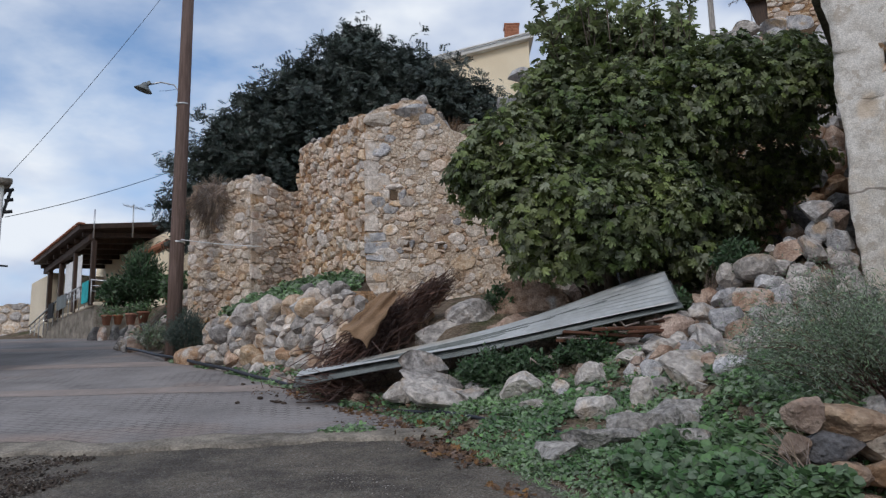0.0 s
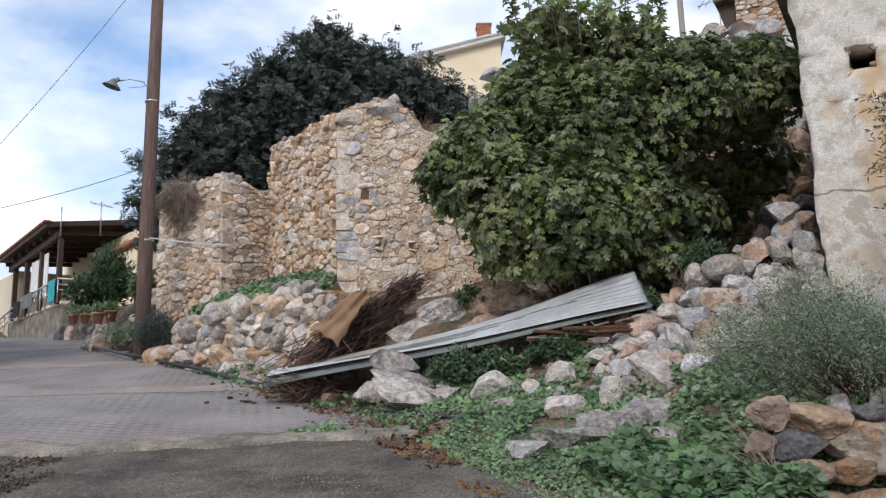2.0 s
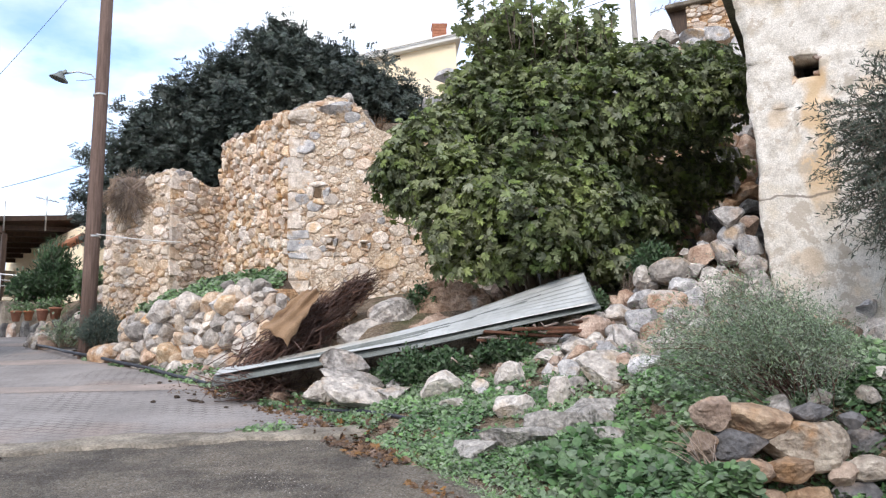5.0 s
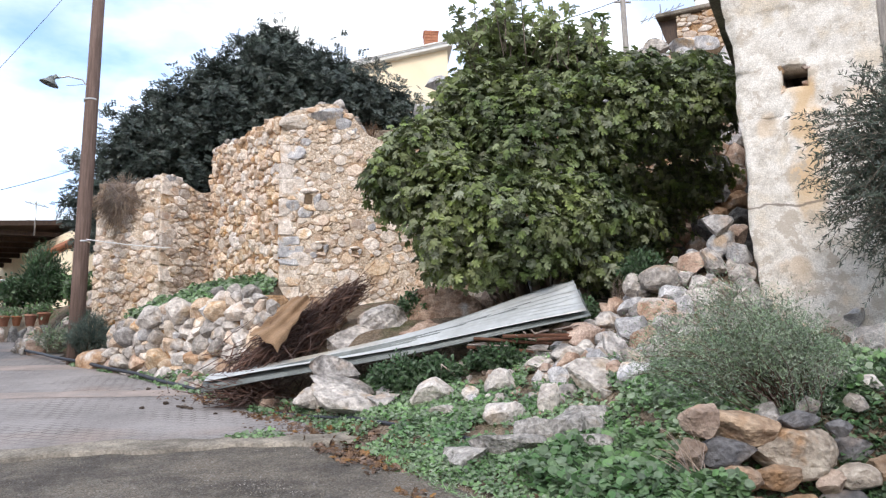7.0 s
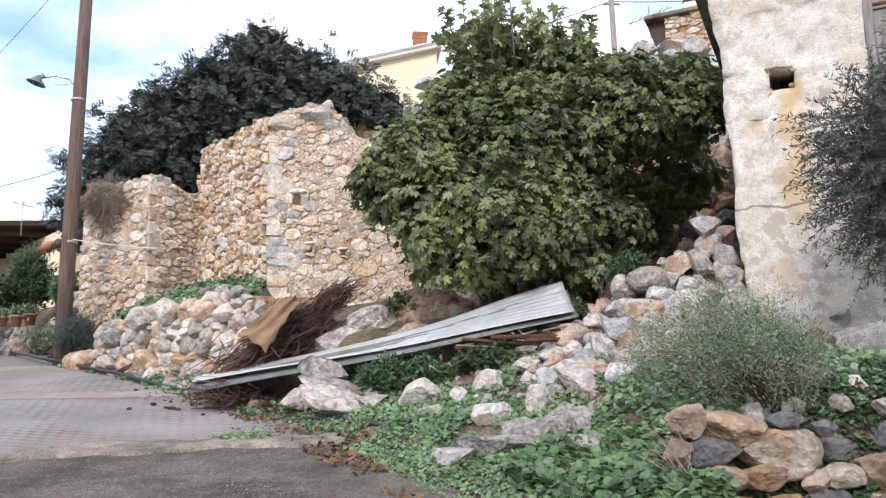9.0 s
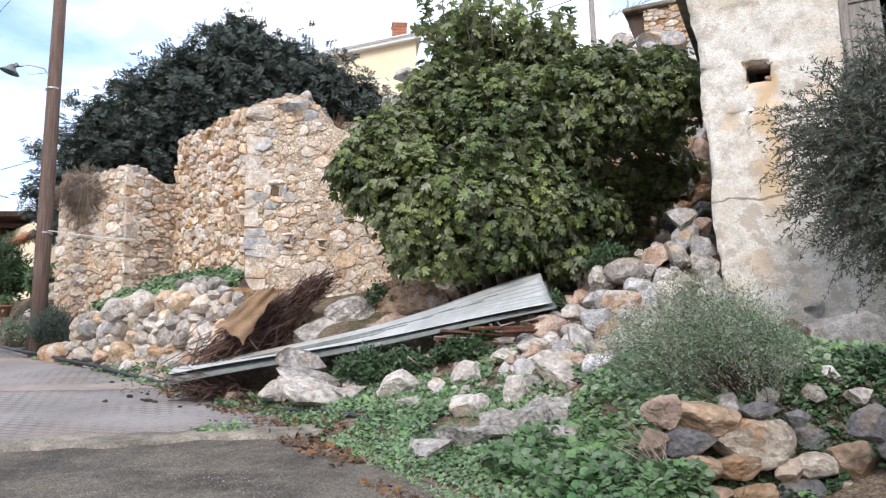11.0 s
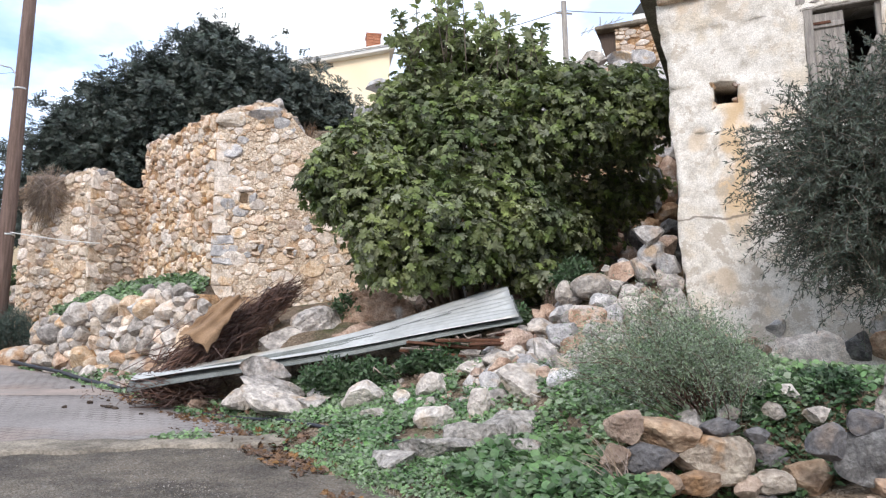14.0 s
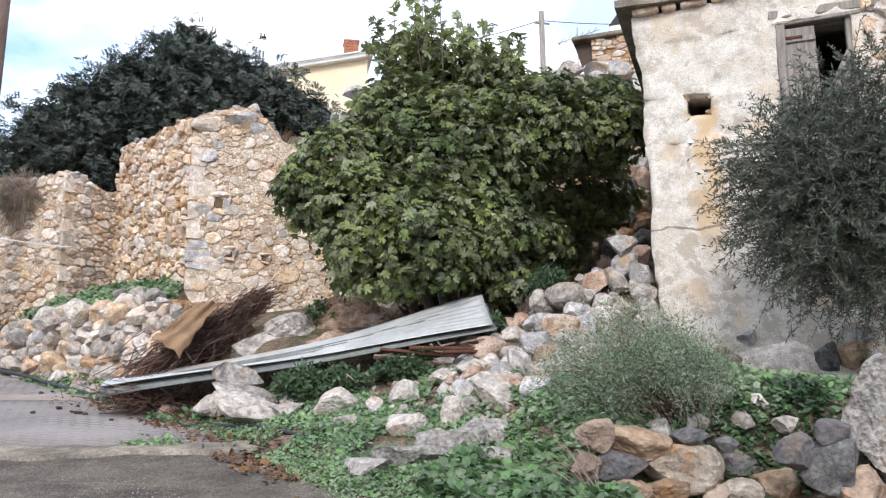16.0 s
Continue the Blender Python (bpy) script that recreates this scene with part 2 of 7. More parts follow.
M["rotted"] = mat("rotted", (0.03, 0.022, 0.016), (0.075, 0.052, 0.038), 5.0, 0.95, 0.4, 40, spread=0.4, island=True)
M["bark"] = mat("bark", (0.10, 0.08, 0.065), (0.22, 0.18, 0.145), 7.0, 0.9, 0.8, 40, stretch=(1, 1, 0.25))
M["twig"] = mat("twig", (0.085, 0.045, 0.035), (0.16, 0.09, 0.07), 6.0, 0.85, 0.2, 40, spread=0.3, island=True)
M["dry_twig"] = mat("dry_twig", (0.22, 0.155, 0.115), (0.38, 0.29, 0.22), 6.0, 0.9, 0.2, 40, spread=0.3, island=True)
M["pole_wood"] = mat("pole_wood", (0.10, 0.065, 0.052), (0.175, 0.12, 0.10), 5.0, 0.85, 0.5, 60, stretch=(6, 6, 0.4))
M["old_wood"] = mat("old_wood", (0.20, 0.18, 0.165), (0.34, 0.31, 0.28), 5.0, 0.85, 0.6, 50, stretch=(6, 6, 0.5))
M["dark_wood"] = mat("dark_wood", (0.035, 0.02, 0.013), (0.07, 0.04, 0.025), 6.0, 0.6, 0.3, 40, stretch=(4, 4, 0.6))
M["black"] = mat("black", (0.012, 0.012, 0.013), (0.022, 0.022, 0.024), 5.0, 0.55, 0.1, 60)
M["galvanised"] = mat("galvanised", (0.40, 0.41, 0.41), (0.52, 0.535, 0.54), 1.6, 0.5, 0.0, 14, metal=0.25, c3=(0.38, 0.345, 0.29), fvar=0.1)
M["old_tin"] = mat("old_tin", (0.11, 0.12, 0.115), (0.19, 0.205, 0.2), 3.0, 0.55, 0.15, 40, metal=0.3)
M["rust"] = mat("rust", (0.07, 0.03, 0.019), (0.145, 0.066, 0.038), 8.0, 0.85, 0.5, 60)
M["burlap"] = mat("burlap", (0.20, 0.125, 0.072), (0.31, 0.20, 0.12), 3.5, 0.95, 0.7, 110, fvar=0.3)
M["cream_wall"] = mat("cream_wall", (0.82, 0.69, 0.49), (0.88, 0.76, 0.56), 1.0, 0.9, 0.15, 50)
M["pale_wall"] = mat("pale_wall", (0.62, 0.53, 0.40), (0.70, 0.61, 0.47), 1.0, 0.9, 0.15, 50)
M["white_paint"] = mat("white_paint", (0.66, 0.65, 0.62), (0.78, 0.77, 0.74), 2.0, 0.8, 0.2, 50)
M["brick_red"] = mat("brick_red", (0.30, 0.12, 0.07), (0.42, 0.19, 0.11), 8.0, 0.9, 0.4, 50)
M["terracotta"] = mat("terracotta", (0.36, 0.14, 0.075), (0.46, 0.21, 0.12), 6.0, 0.85, 0.2, 50, spread=0.15)
M["steel"] = mat("steel", (0.45, 0.45, 0.45), (0.6, 0.6, 0.6), 4.0, 0.35, 0.05, 50, metal=0.9)
M["turquoise"] = mat("turquoise", (0.03, 0.30, 0.33), (0.05, 0.40, 0.42), 4.0, 0.6, 0.1, 50)
M["cloth_white"] = mat("cloth_white", (0.66, 0.66, 0.66), (0.78, 0.78, 0.78), 4.0, 0.95, 0.3, 90)
M["hose"] = mat("hose", (0.02, 0.022, 0.03), (0.035, 0.04, 0.055), 6.0, 0.45, 0.1, 50)


def plaster():
    """Limewash over rough render: white, with ochre streaks and grey weathering."""
    m = mat("limewash_plaster", (0.43, 0.385, 0.33), (0.67, 0.63, 0.58), 7.0, 0.92, 0.6, 75, c3=(0.57, 0.50, 0.41), depth=0.02, patch=0.42, fvar=0.24)
    n, l = m.node_tree.nodes, m.node_tree.links
    vor = n.new("ShaderNodeTexVoronoi")
    vor.feature = "DISTANCE_TO_EDGE"
    vor.inputs["Scale"].default_value = 1.1
    mp = [k for k in n if k.bl_idname == "ShaderNodeMapping"][0]
    nz = n.new("ShaderNodeTexNoise")
    nz.inputs["Scale"].default_value = 3.0
    ad = n.new("ShaderNodeVectorMath")
    l.new(mp.outputs[0], nz.inputs["Vector"])
    l.new(mp.outputs[0], ad.inputs[0])
    l.new(nz.outputs["Color"], ad.inputs[1])
    l.new(ad.outputs[0], vor.inputs["Vector"])
    rp = n.new("ShaderNodeValToRGB")
    rp.color_ramp.elements[0].position, rp.color_ramp.elements[1].position = 0.004, 0.016
    rp.color_ramp.elements[0].color = (0.45, 0.4, 0.35, 1)
    l.new(vor.outputs["Distance"], rp.inputs["Fac"])
    hsv = [k for k in n if k.bl_idname == "ShaderNodeHueSaturation"][0]
    mul = n.new("ShaderNodeMix")
    mul.data_type, mul.blend_type = "RGBA", "MULTIPLY"
    mul.inputs["Factor"].default_value = 0.22
    l.new(hsv.outputs[0], mul.inputs["A"])
    l.new(rp.outputs[0], mul.inputs["B"])
    # rust run below the beam hole
    sep = n.new("ShaderNodeSeparateXYZ")
    l.new(mp.outputs[0], sep.inputs[0])

    def math_node(op, a, b):
        k = n.new("ShaderNodeMath")
        k.operation = op
        for i, v in enumerate((a, b)):
            if isinstance(v, (int, float)):
                k.inputs[i].default_value = v
            else:
                l.new(v, k.inputs[i])
        return k.outputs[0]

    def soft(value, lo, hi):
        k = n.new("ShaderNodeMapRange")
        k.interpolation_type = "SMOOTHSTEP"
        k.inputs["From Min"].default_value, k.inputs["From Max"].default_value = lo, hi
        l.new(value, k.inputs["Value"])
        return k.outputs[0]

    nz2 = n.new("ShaderNodeTexNoise")
    nz2.inputs["Scale"].default_value, nz2.inputs["Detail"].default_value = 3.2, 6
    l.new(mp.outputs[0], nz2.inputs["Vector"])
    off = math_node("MULTIPLY", math_node("SUBTRACT", nz2.outputs["Fac"], 0.5), 1.0)
    side = math_node("ABSOLUTE", math_node("ADD", math_node("SUBTRACT", sep.outputs["X"], 0.66), math_node("MULTIPLY", off, 0.5)), 0)
    run = math_node("MULTIPLY", soft(side, 0.17, 0.04), math_node("MULTIPLY", soft(sep.outputs["Z"], 5.15, 4.9), soft(sep.outputs["Z"], 3.1, 3.9)))
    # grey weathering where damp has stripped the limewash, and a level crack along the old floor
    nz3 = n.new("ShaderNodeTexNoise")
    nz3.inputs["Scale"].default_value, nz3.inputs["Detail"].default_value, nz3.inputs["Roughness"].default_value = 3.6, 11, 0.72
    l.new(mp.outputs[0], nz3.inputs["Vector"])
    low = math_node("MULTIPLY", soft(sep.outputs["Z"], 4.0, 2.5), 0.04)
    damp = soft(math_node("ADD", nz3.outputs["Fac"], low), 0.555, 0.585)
    crack = math_node("MULTIPLY", soft(math_node("ABSOLUTE", math_node("ADD", math_node("SUBTRACT", sep.outputs["Z"], 3.66), math_node("MULTIPLY", off, 0.22)), 0), 0.02, 0.006), soft(sep.outputs["X"], 1.1, 0.6))
    nz4 = n.new("ShaderNodeTexNoise")
    nz4.inputs["Scale"].default_value, nz4.inputs["Detail"].default_value = 2.3, 8
    shift = n.new("ShaderNodeMapping")
    shift.inputs["Location"].default_value = (4, 9, 2)
    l.new(mp.outputs[0], shift.inputs["Vector"])
    l.new(shift.outputs[0], nz4.inputs["Vector"])
    ochre = soft(nz4.outputs["Fac"], 0.56, 0.68)
    col = mul.outputs["Result"]
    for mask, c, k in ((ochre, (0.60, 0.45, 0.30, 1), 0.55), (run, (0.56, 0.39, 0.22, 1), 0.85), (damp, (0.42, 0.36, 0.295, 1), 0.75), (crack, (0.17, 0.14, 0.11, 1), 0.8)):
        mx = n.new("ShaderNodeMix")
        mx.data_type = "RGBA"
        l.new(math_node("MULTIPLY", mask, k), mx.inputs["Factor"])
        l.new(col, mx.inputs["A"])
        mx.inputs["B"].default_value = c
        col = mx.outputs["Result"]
    l.new(col, n["Principled BSDF"].inputs["Base Color"])
    return m


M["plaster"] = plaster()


def pavers():
    """Stamped concrete paving: small blocks in rows with dark dots in the joints."""
    m = mat("paving", (0.195, 0.178, 0.172), (0.285, 0.26, 0.25), 0.9, 0.85, 0.0, 40, c3=(0.28, 0.22, 0.19))
    n, l = m.node_tree.nodes, m.node_tree.links
    tc = [k for k in n if k.bl_idname == "ShaderNodeTexCoord"][0]
    mp = n.new("ShaderNodeMapping")
    mp.inputs["Rotation"].default_value = (0, 0, radians(24))
    l.new(tc.outputs["Object"], mp.inputs["Vector"])
    br = n.new("ShaderNodeTexBrick")
    br.inputs["Scale"].default_value = 1.0
    br.inputs["Brick Width"].default_value, br.inputs["Row Height"].default_value = 0.16, 0.12
    br.inputs["Mortar Size"].default_value, br.inputs["Mortar Smooth"].default_value = 0.012, 0.5
    br.inputs["Color1"].default_value = br.inputs["Color2"].default_value = (1, 1, 1, 1)
    br.inputs["Mortar"].default_value = (0.40, 0.385, 0.38, 1)
    l.new(mp.outputs[0], br.inputs["Vector"])
    wear = n.new("ShaderNodeTexNoise")
    wear.inputs["Scale"].default_value = 1.1
    l.new(tc.outputs["Object"], wear.inputs["Vector"])
    wr = n.new("ShaderNodeValToRGB")
    wr.color_ramp.elements[0].position, wr.color_ramp.elements[1].position = 0.38, 0.66
    l.new(wear.outputs["Fac"], wr.inputs["Fac"])
    hsv = [k for k in n if k.bl_idname == "ShaderNodeHueSaturation"][0]
    mul = n.new("ShaderNodeMix")
    mul.data_type, mul.blend_type = "RGBA", "MULTIPLY"
    l.new(wr.outputs[0], mul.inputs["Factor"])
    l.new(hsv.outputs[0], mul.inputs["A"])
    l.new(br.outputs["Color"], mul.inputs["B"])
    b = n["Principled BSDF"]
    l.new(mul.outputs["Result"], b.inputs["Base Color"])
    bp = n.new("ShaderNodeBump")
    bp.inputs["Strength"].default_value, bp.inputs["Distance"].default_value = 0.6, 0.01
    l.new(br.outputs["Color"], bp.inputs["Height"])
    l.new(bp.outputs[0], b.inputs["Normal"])
    return m


M["pavers"] = pavers()


# ---- mesh helpers ----
def obj(name, verts, faces, material, parent=None, smooth=True, at=None):
    me = bpy.data.meshes.new(name)
    me.from_pydata([tuple(v) for v in verts], [], [tuple(f) for f in faces])
    me.materials.append(material)
    me.polygons.foreach_set("use_smooth", [smooth] * len(me.polygons))
    me.update()
    ob = new(name, me)
    if at is not None:
        ob.matrix_basis = at if isinstance(at, Matrix) else Matrix.Translation(at)
    if parent:
        ob.parent = parent
    return ob


def part(name, bm, material, parent=None, label="", smooth=False, at=None):
    me = bpy.data.meshes.new(name)
    bm.normal_update()
    bm.to_mesh(me)
    bm.free()
    me.materials.append(material)
    me.polygons.foreach_set("use_smooth", [smooth] * len(me.polygons))
    ob = new(name, me)
    if at is not None:
        ob.matrix_basis = at if isinstance(at, Matrix) else Matrix.Translation(at)
    if parent:
        ob.parent = parent
    return tagged(ob, label)


def thing(name, x, y, z, label, category, group="", kind="", rz=0.0):
    ob = new(name)
    ob.matrix_basis = pose(x, y, z, 0, 0, rz)
    return tagged(ob, label, category, group, kind)


def box(sx, sy, sz, bevel=0.01, at=(0, 0, 0), rot=(0, 0, 0), bm=None):
    """A bevelled box centred on at; added to bm if given."""
    b = bmesh.new()
    bmesh.ops.create_cube(b, size=1)
    bmesh.ops.scale(b, vec=(sx, sy, sz), verts=b.verts)
    if bevel:
        bmesh.ops.bevel(b, geom=b.edges[:], offset=bevel, segments=1, affect="EDGES", profile=0.5)
    bmesh.ops.transform(b, matrix=pose(*at, *rot), verts=b.verts)
    if bm is None:
        return b
    me = bpy.data.meshes.new("tmp")
    b.to_mesh(me)
    b.free()
    bm.from_mesh(me)
    bpy.data.meshes.remove(me)
    return bm


def tube_data(points, radii, sides=6):
    pts = [Vector(p) for p in points]
    vs, fs = [], []
    for i, p in enumerate(pts):
        d = (pts[min(i + 1, len(pts) - 1)] - pts[max(i - 1, 0)]).normalized()
        a = d.cross(Vector((0.3, 0.2, 1) if abs(d.z) < 0.9 else (1, 0, 0))).normalized()
        b = d.cross(a)
        r = radii[i] if hasattr(radii, "__len__") else radii
        for k in range(sides):
            w = 2 * math.pi * k / sides
            vs.append(p + (a * math.cos(w) + b * math.sin(w)) * r)
        if i:
            o = (i - 1) * sides
            for k in range(sides):
                fs.append((o + k, o + (k + 1) % sides, o + sides + (k + 1) % sides, o + sides + k))
    fs.append(tuple(range(sides))[::-1])
    fs.append(tuple(range(len(vs) - sides, len(vs))))
    return vs, fs


def tube(name, points, radii, material, parent=None, sides=6, at=None):
    v, f = tube_data(points, radii, sides)
    return obj(name, v, f, material, parent, True, at)


def tubes(name, lines, material, parent=None, sides=4, at=None):
    """Many thin stems as one mesh; lines: (points, radii)."""
    vs, fs = [], []
    for points, radii in lines:
        v, f = tube_data(points, radii, sides)
        o = len(vs)
        vs += v
        fs += [tuple(i + o for i in g) for g in f]
    return obj(name, vs, fs, material, parent, True, at)


def scatter(name, tv, tf, pos, normal, turn, size, material, parent=None, along=None, smooth=False):
    """One mesh of many copies of a small template (x along the leaf, z its normal)."""
    tv = np.asarray(tv, float)
    pos, n, size = np.asarray(pos, float), np.asarray(normal, float), np.asarray(size, float)
    n = n / np.linalg.norm(n, axis=1, keepdims=True)
    if along is None:
        ref = np.random.randn(len(n), 3)
    else:
        ref = np.asarray(along, float)
    u = ref - n * np.sum(ref * n, 1, keepdims=True)
    u /= np.linalg.norm(u, axis=1, keepdims=True) + 1e-9
    w = np.cross(n, u)
    V = pos[:, None, :] + size[:, None, None] * (tv[None, :, :1] * u[:, None] + tv[None, :, 1:2] * w[:, None] + tv[None, :, 2:3] * n[:, None])
    k, nv = len(pos), len(tv)
    me = bpy.data.meshes.new(name)
    loops = np.concatenate([np.asarray(f) for f in tf])
    lens = np.array([len(f) for f in tf])
    me.vertices.add(k * nv)
    me.vertices.foreach_set("co", V.reshape(-1).astype(np.float32))
    allloops = (loops[None, :] + (np.arange(k) * nv)[:, None]).reshape(-1)
    me.loops.add(len(allloops))
    me.loops.foreach_set("vertex_index", allloops.astype(np.int32))
    alllens = np.tile(lens, k)
    me.polygons.add(len(alllens))
    me.polygons.foreach_set("loop_start", np.concatenate([[0], np.cumsum(alllens)[:-1]]).astype(np.int32))
    me.polygons.foreach_set("loop_total", alllens.astype(np.int32))
    me.update(calc_edges=True)
    me.validate()
    me.materials.append(material)
    me.polygons.foreach_set("use_smooth", [smooth] * len(me.polygons))
    ob = new(name, me)
    if parent:
        ob.parent = parent
    return ob


def ss(a, b, x):
    t = np.clip((np.asarray(x, float) - a) / (b - a), 0, 1)
    return t * t * (3 - 2 * t)


# ---- the lie of the land ----
EDGE_Y = (-60, 4.0, 5.8, 8.75, 11.2, 13.25, 14.7, 19.9, 30.0, 90.0)
EDGE_X = (14.0, 1.35, 0.77, -0.45, -1.87, -3.23, -4.4, -6.9, -13.0, -45.0)


def base(y):
    y = np.asarray(y, float)
    return np.where(y < 20.5, 0.18 * y, 3.69 + 0.12 * (y - 20.5)) * (y < 60) + (y >= 60) * 8.43


def height(x, y):
    x, y = np.asarray(x, float), np.asarray(y, float)
    s = x - np.interp(y, EDGE_Y, EDGE_X)
    b = base(y)
    near = ss(6.0, 7.4, y)
    h = 0.20 * ss(0.0, 0.9, s) + 0.28 * np.clip(s - 0.8, 0, 3.2) * (0.25 + 0.75 * near) * (1 - 0.6 * ss(9, 11, y))
    h = h + 0.6 * ss(9.0, 11.0, y) * ss(0.3, 1.6, s)
    # heap of rubble against the house corner, and the ledge behind the little wall
    h = h + 0.60 * np.exp(-(((x - 3.8) / 0.9) ** 2 + ((y - 8.95) / 0.6) ** 2))
    h = h - 0.62 * ss(3.7, 4.5, x) * ss(8.45, 7.9, y) * near
    h = h - 0.26 * ss(2.02, 2.3, x) * ss(5.55, 5.3, y)
    h = h + 0.26 * ss(5.4, 5.62, y) * ss(7.6, 6.4, y) * ss(1.9, 2.2, x) + 0.15 * ss(3.0, 3.6, x) * ss(7, 6, y)
    z = b + h
    # bank between the dry-stone wall and the ruin
    q = (x + 1.02) * 0.69 + (y - 11.4) * 0.724
    w = -(x + 1.02) * 0.724 + (y - 11.4) * 0.69
    bank = 3.30 + 0.42 * np.clip(q - 0.2, 0, 3.4)
    inside = ss(0.10, 0.22, q) * ss(4.3, 3.7, w) * (ss(-0.9, -1.1, x + 0.0 * y) + 0.0)
    z = z * (1 - inside) + np.maximum(bank, z) * inside
    # upper terraces behind the walls, and the hill
    up = 6.3 + 0.45 * ss(0.6, 2.2, x) + 0.30 * np.clip(y - 13.6, 0, 60) - 1.6 * ss(-0.9, -2.0, x)
    m = ss(13.25, 13.45, y + 0.02 * x) * ss(-1.25, -1.05, x) + ss(16.75, 17.0, y) * ss(-5.2, -4.4, x) * ss(-1.0, -1.3, x)
    m = np.clip(m, 0, 1)
    wide = ss(17.5, 22.0, y) * ss(-6.5, -3.5, x)
    m = np.maximum(m, wide)
    z = z * (1 - m) + np.maximum(up, z) * m
    far = ss(60, 120, np.hypot(x, y))
    return z * (1 - far) + far * np.clip(z, -5, 9)


def grid_mesh(name, xs, ys, zf, material, rough=0.0, parent=None):
    X, Y = np.meshgrid(xs, ys)
    Z = zf(X, Y)
    if rough:
        for f, a in ((1.3, 1.0), (4.1, 0.5), (11.0, 0.25)):
            Z = Z + rough * a * np.sin(f * X + 1.7 * np.sin(f * 0.8 * Y)) * np.sin(f * 1.1 * Y + 1.3 * np.sin(f * 0.7 * X))
    nx, ny = len(xs), len(ys)
    verts = np.stack([X, Y, Z], -1).reshape(-1, 3)
    i = np.arange(nx * ny).reshape(ny, nx)
    faces = np.stack([i[:-1, :-1], i[:-1, 1:], i[1:, 1:], i[1:, :-1]], -1).reshape(-1, 4)
    return obj(name, verts.tolist(), faces.tolist(), material, parent)


gx = np.concatenate([[-900, -300, -120, -60, -35, -22, -15], np.arange(-11, 8.01, 0.09), [9, 10.5, 13, 18, 26, 40, 70, 140, 320, 900]])
gy = np.concatenate([[-900, -300, -100, -40, -15, -5, 0, 2, 3], np.arange(3.6, 18, 0.09), np.arange(18, 32, 0.4), [34, 38, 44, 52, 62, 80, 110, 160, 320, 900]])
ground = tagged(grid_mesh("ground", gx, gy, lambda x, y: height(x, y) - 0.012, M["soil"], 0.012), "brown stony earth with weeds, sloping up beside the street", "ground", kind="structure")


def strip(name, y0, y1, n, left, right, zoff, material, thick=0.0, m=28):
    """A sheet of road between two lines of x over y."""
    vs, fs = [], []
    for j in range(n + 1):
        y = y0 + (y1 - y0) * j / n
        a, b = left(y), right(y)
        for i in range(m + 1):
            x = a + (b - a) * i / m
            wob = 0.006 * math.sin(3 * x + 2 * y) * math.sin(2.2 * y)
            vs.append((x, y, float(base(y)) + zoff + wob))
    for j in range(n):
        for i in range(m):
            k = j * (m + 1) + i
            fs.append((k, k + 1, k + m + 2, k + m + 1))
    if thick:
        o = len(vs)
        vs += [(x, y, z - thick) for x, y, z in vs]
        rim = [i for i in range(m + 1)] + [j * (m + 1) + m for j in range(1, n + 1)] + [n * (m + 1) + i for i in range(m - 1, -1, -1)] + [j * (m + 1) for j in range(n - 1, 0, -1)]
        for a, b in zip(rim, rim[1:] + rim[:1]):
            fs.append((b, a, a + o, b + o))
    return obj(name, vs, fs, material)


def edge(y):
    return float(np.interp(y, EDGE_Y, EDGE_X)) + 0.10 * math.sin(2.3 * y) + 0.05 * math.sin(7.1 * y + 1)


road = tagged(strip("road", 7.72, 34, 90, lambda y: -9.5 - 0.6 * max(0, y - 14), edge, 0.02, M["pavers"], m=40), "grey stamped-concrete street climbing the hill", "road", kind="structure")
# the paving's raw front dips under the concrete strip
for v in road.data.vertices:
    if v.co.y < 7.73 and v.co.x > -2.2:
        v.co.z -= 0.06
asphalt = tagged(strip("old_road", -30, 8.4, 80, lambda y: -9.0, edge, 0.008, M["asphalt"], m=40), "worn dark asphalt strewn with grit", "road", kind="structure")


def kerb_line():
    """The concrete strip where the asphalt meets the paving."""
    vs, fs = [], []
    n, m = 60, 5
    for i in range(n + 1):
        u = i / n
        x = -6.5 + u * 6.55
        y0 = 7.25 + 0.055 * (x + 6.5) + (0.55 * max(0, u - 0.55)) + 0.06 * math.sin(5 * x) + 0.03 * math.sin(13 * x + 2)
        wdt = 0.56 - 0.14 * u + 0.07 * math.sin(3.1 * x + 1) + 0.03 * math.sin(11 * x)
        for j in range(m + 1):
            y = y0 + wdt * j / m
            vs.append((x, y, float(base(y)) + 0.045 + (0.0 if 0 < j < m else -0.012)))
    for i in range(n):
        for j in range(m):
            k = i * (m + 1) + j
            fs.append((k, k + m + 1, k + m + 2, k + 1))
    o = len(vs)
    vs += [(x, y, z - 0.10) for x, y, z in vs]
    for i in range(n):
        k = i * (m + 1)
        fs += [(k + m + 1, k, k + o, k + m + 1 + o), (k + m, k + 2 * m + 1, k + 2 * m + 1 + o, k + m + o)]
    for j in range(m):
        fs.append((n * (m + 1) + j + 1, n * (m + 1) + j, n * (m + 1) + j + o, n * (m + 1) + j + 1 + o))
    return tagged(obj("concrete_strip", vs, fs, M["concrete"]), "rough stained concrete strip across the street", "kerb", kind="structure")


kerb_line()
for y, wd in ((11.0, 0.55), (14.2, 0.7), (17.6, 0.8), (20.2, 0.8)):
    tagged(strip("road_band", y, y + wd, 4, lambda y: -9.0 - 0.6 * max(0, y - 14), lambda y: edge(y) - 0.12, 0.024, M["pink_concrete"]), "smooth pinkish concrete band across the street", "road band", "road bands", "structure")


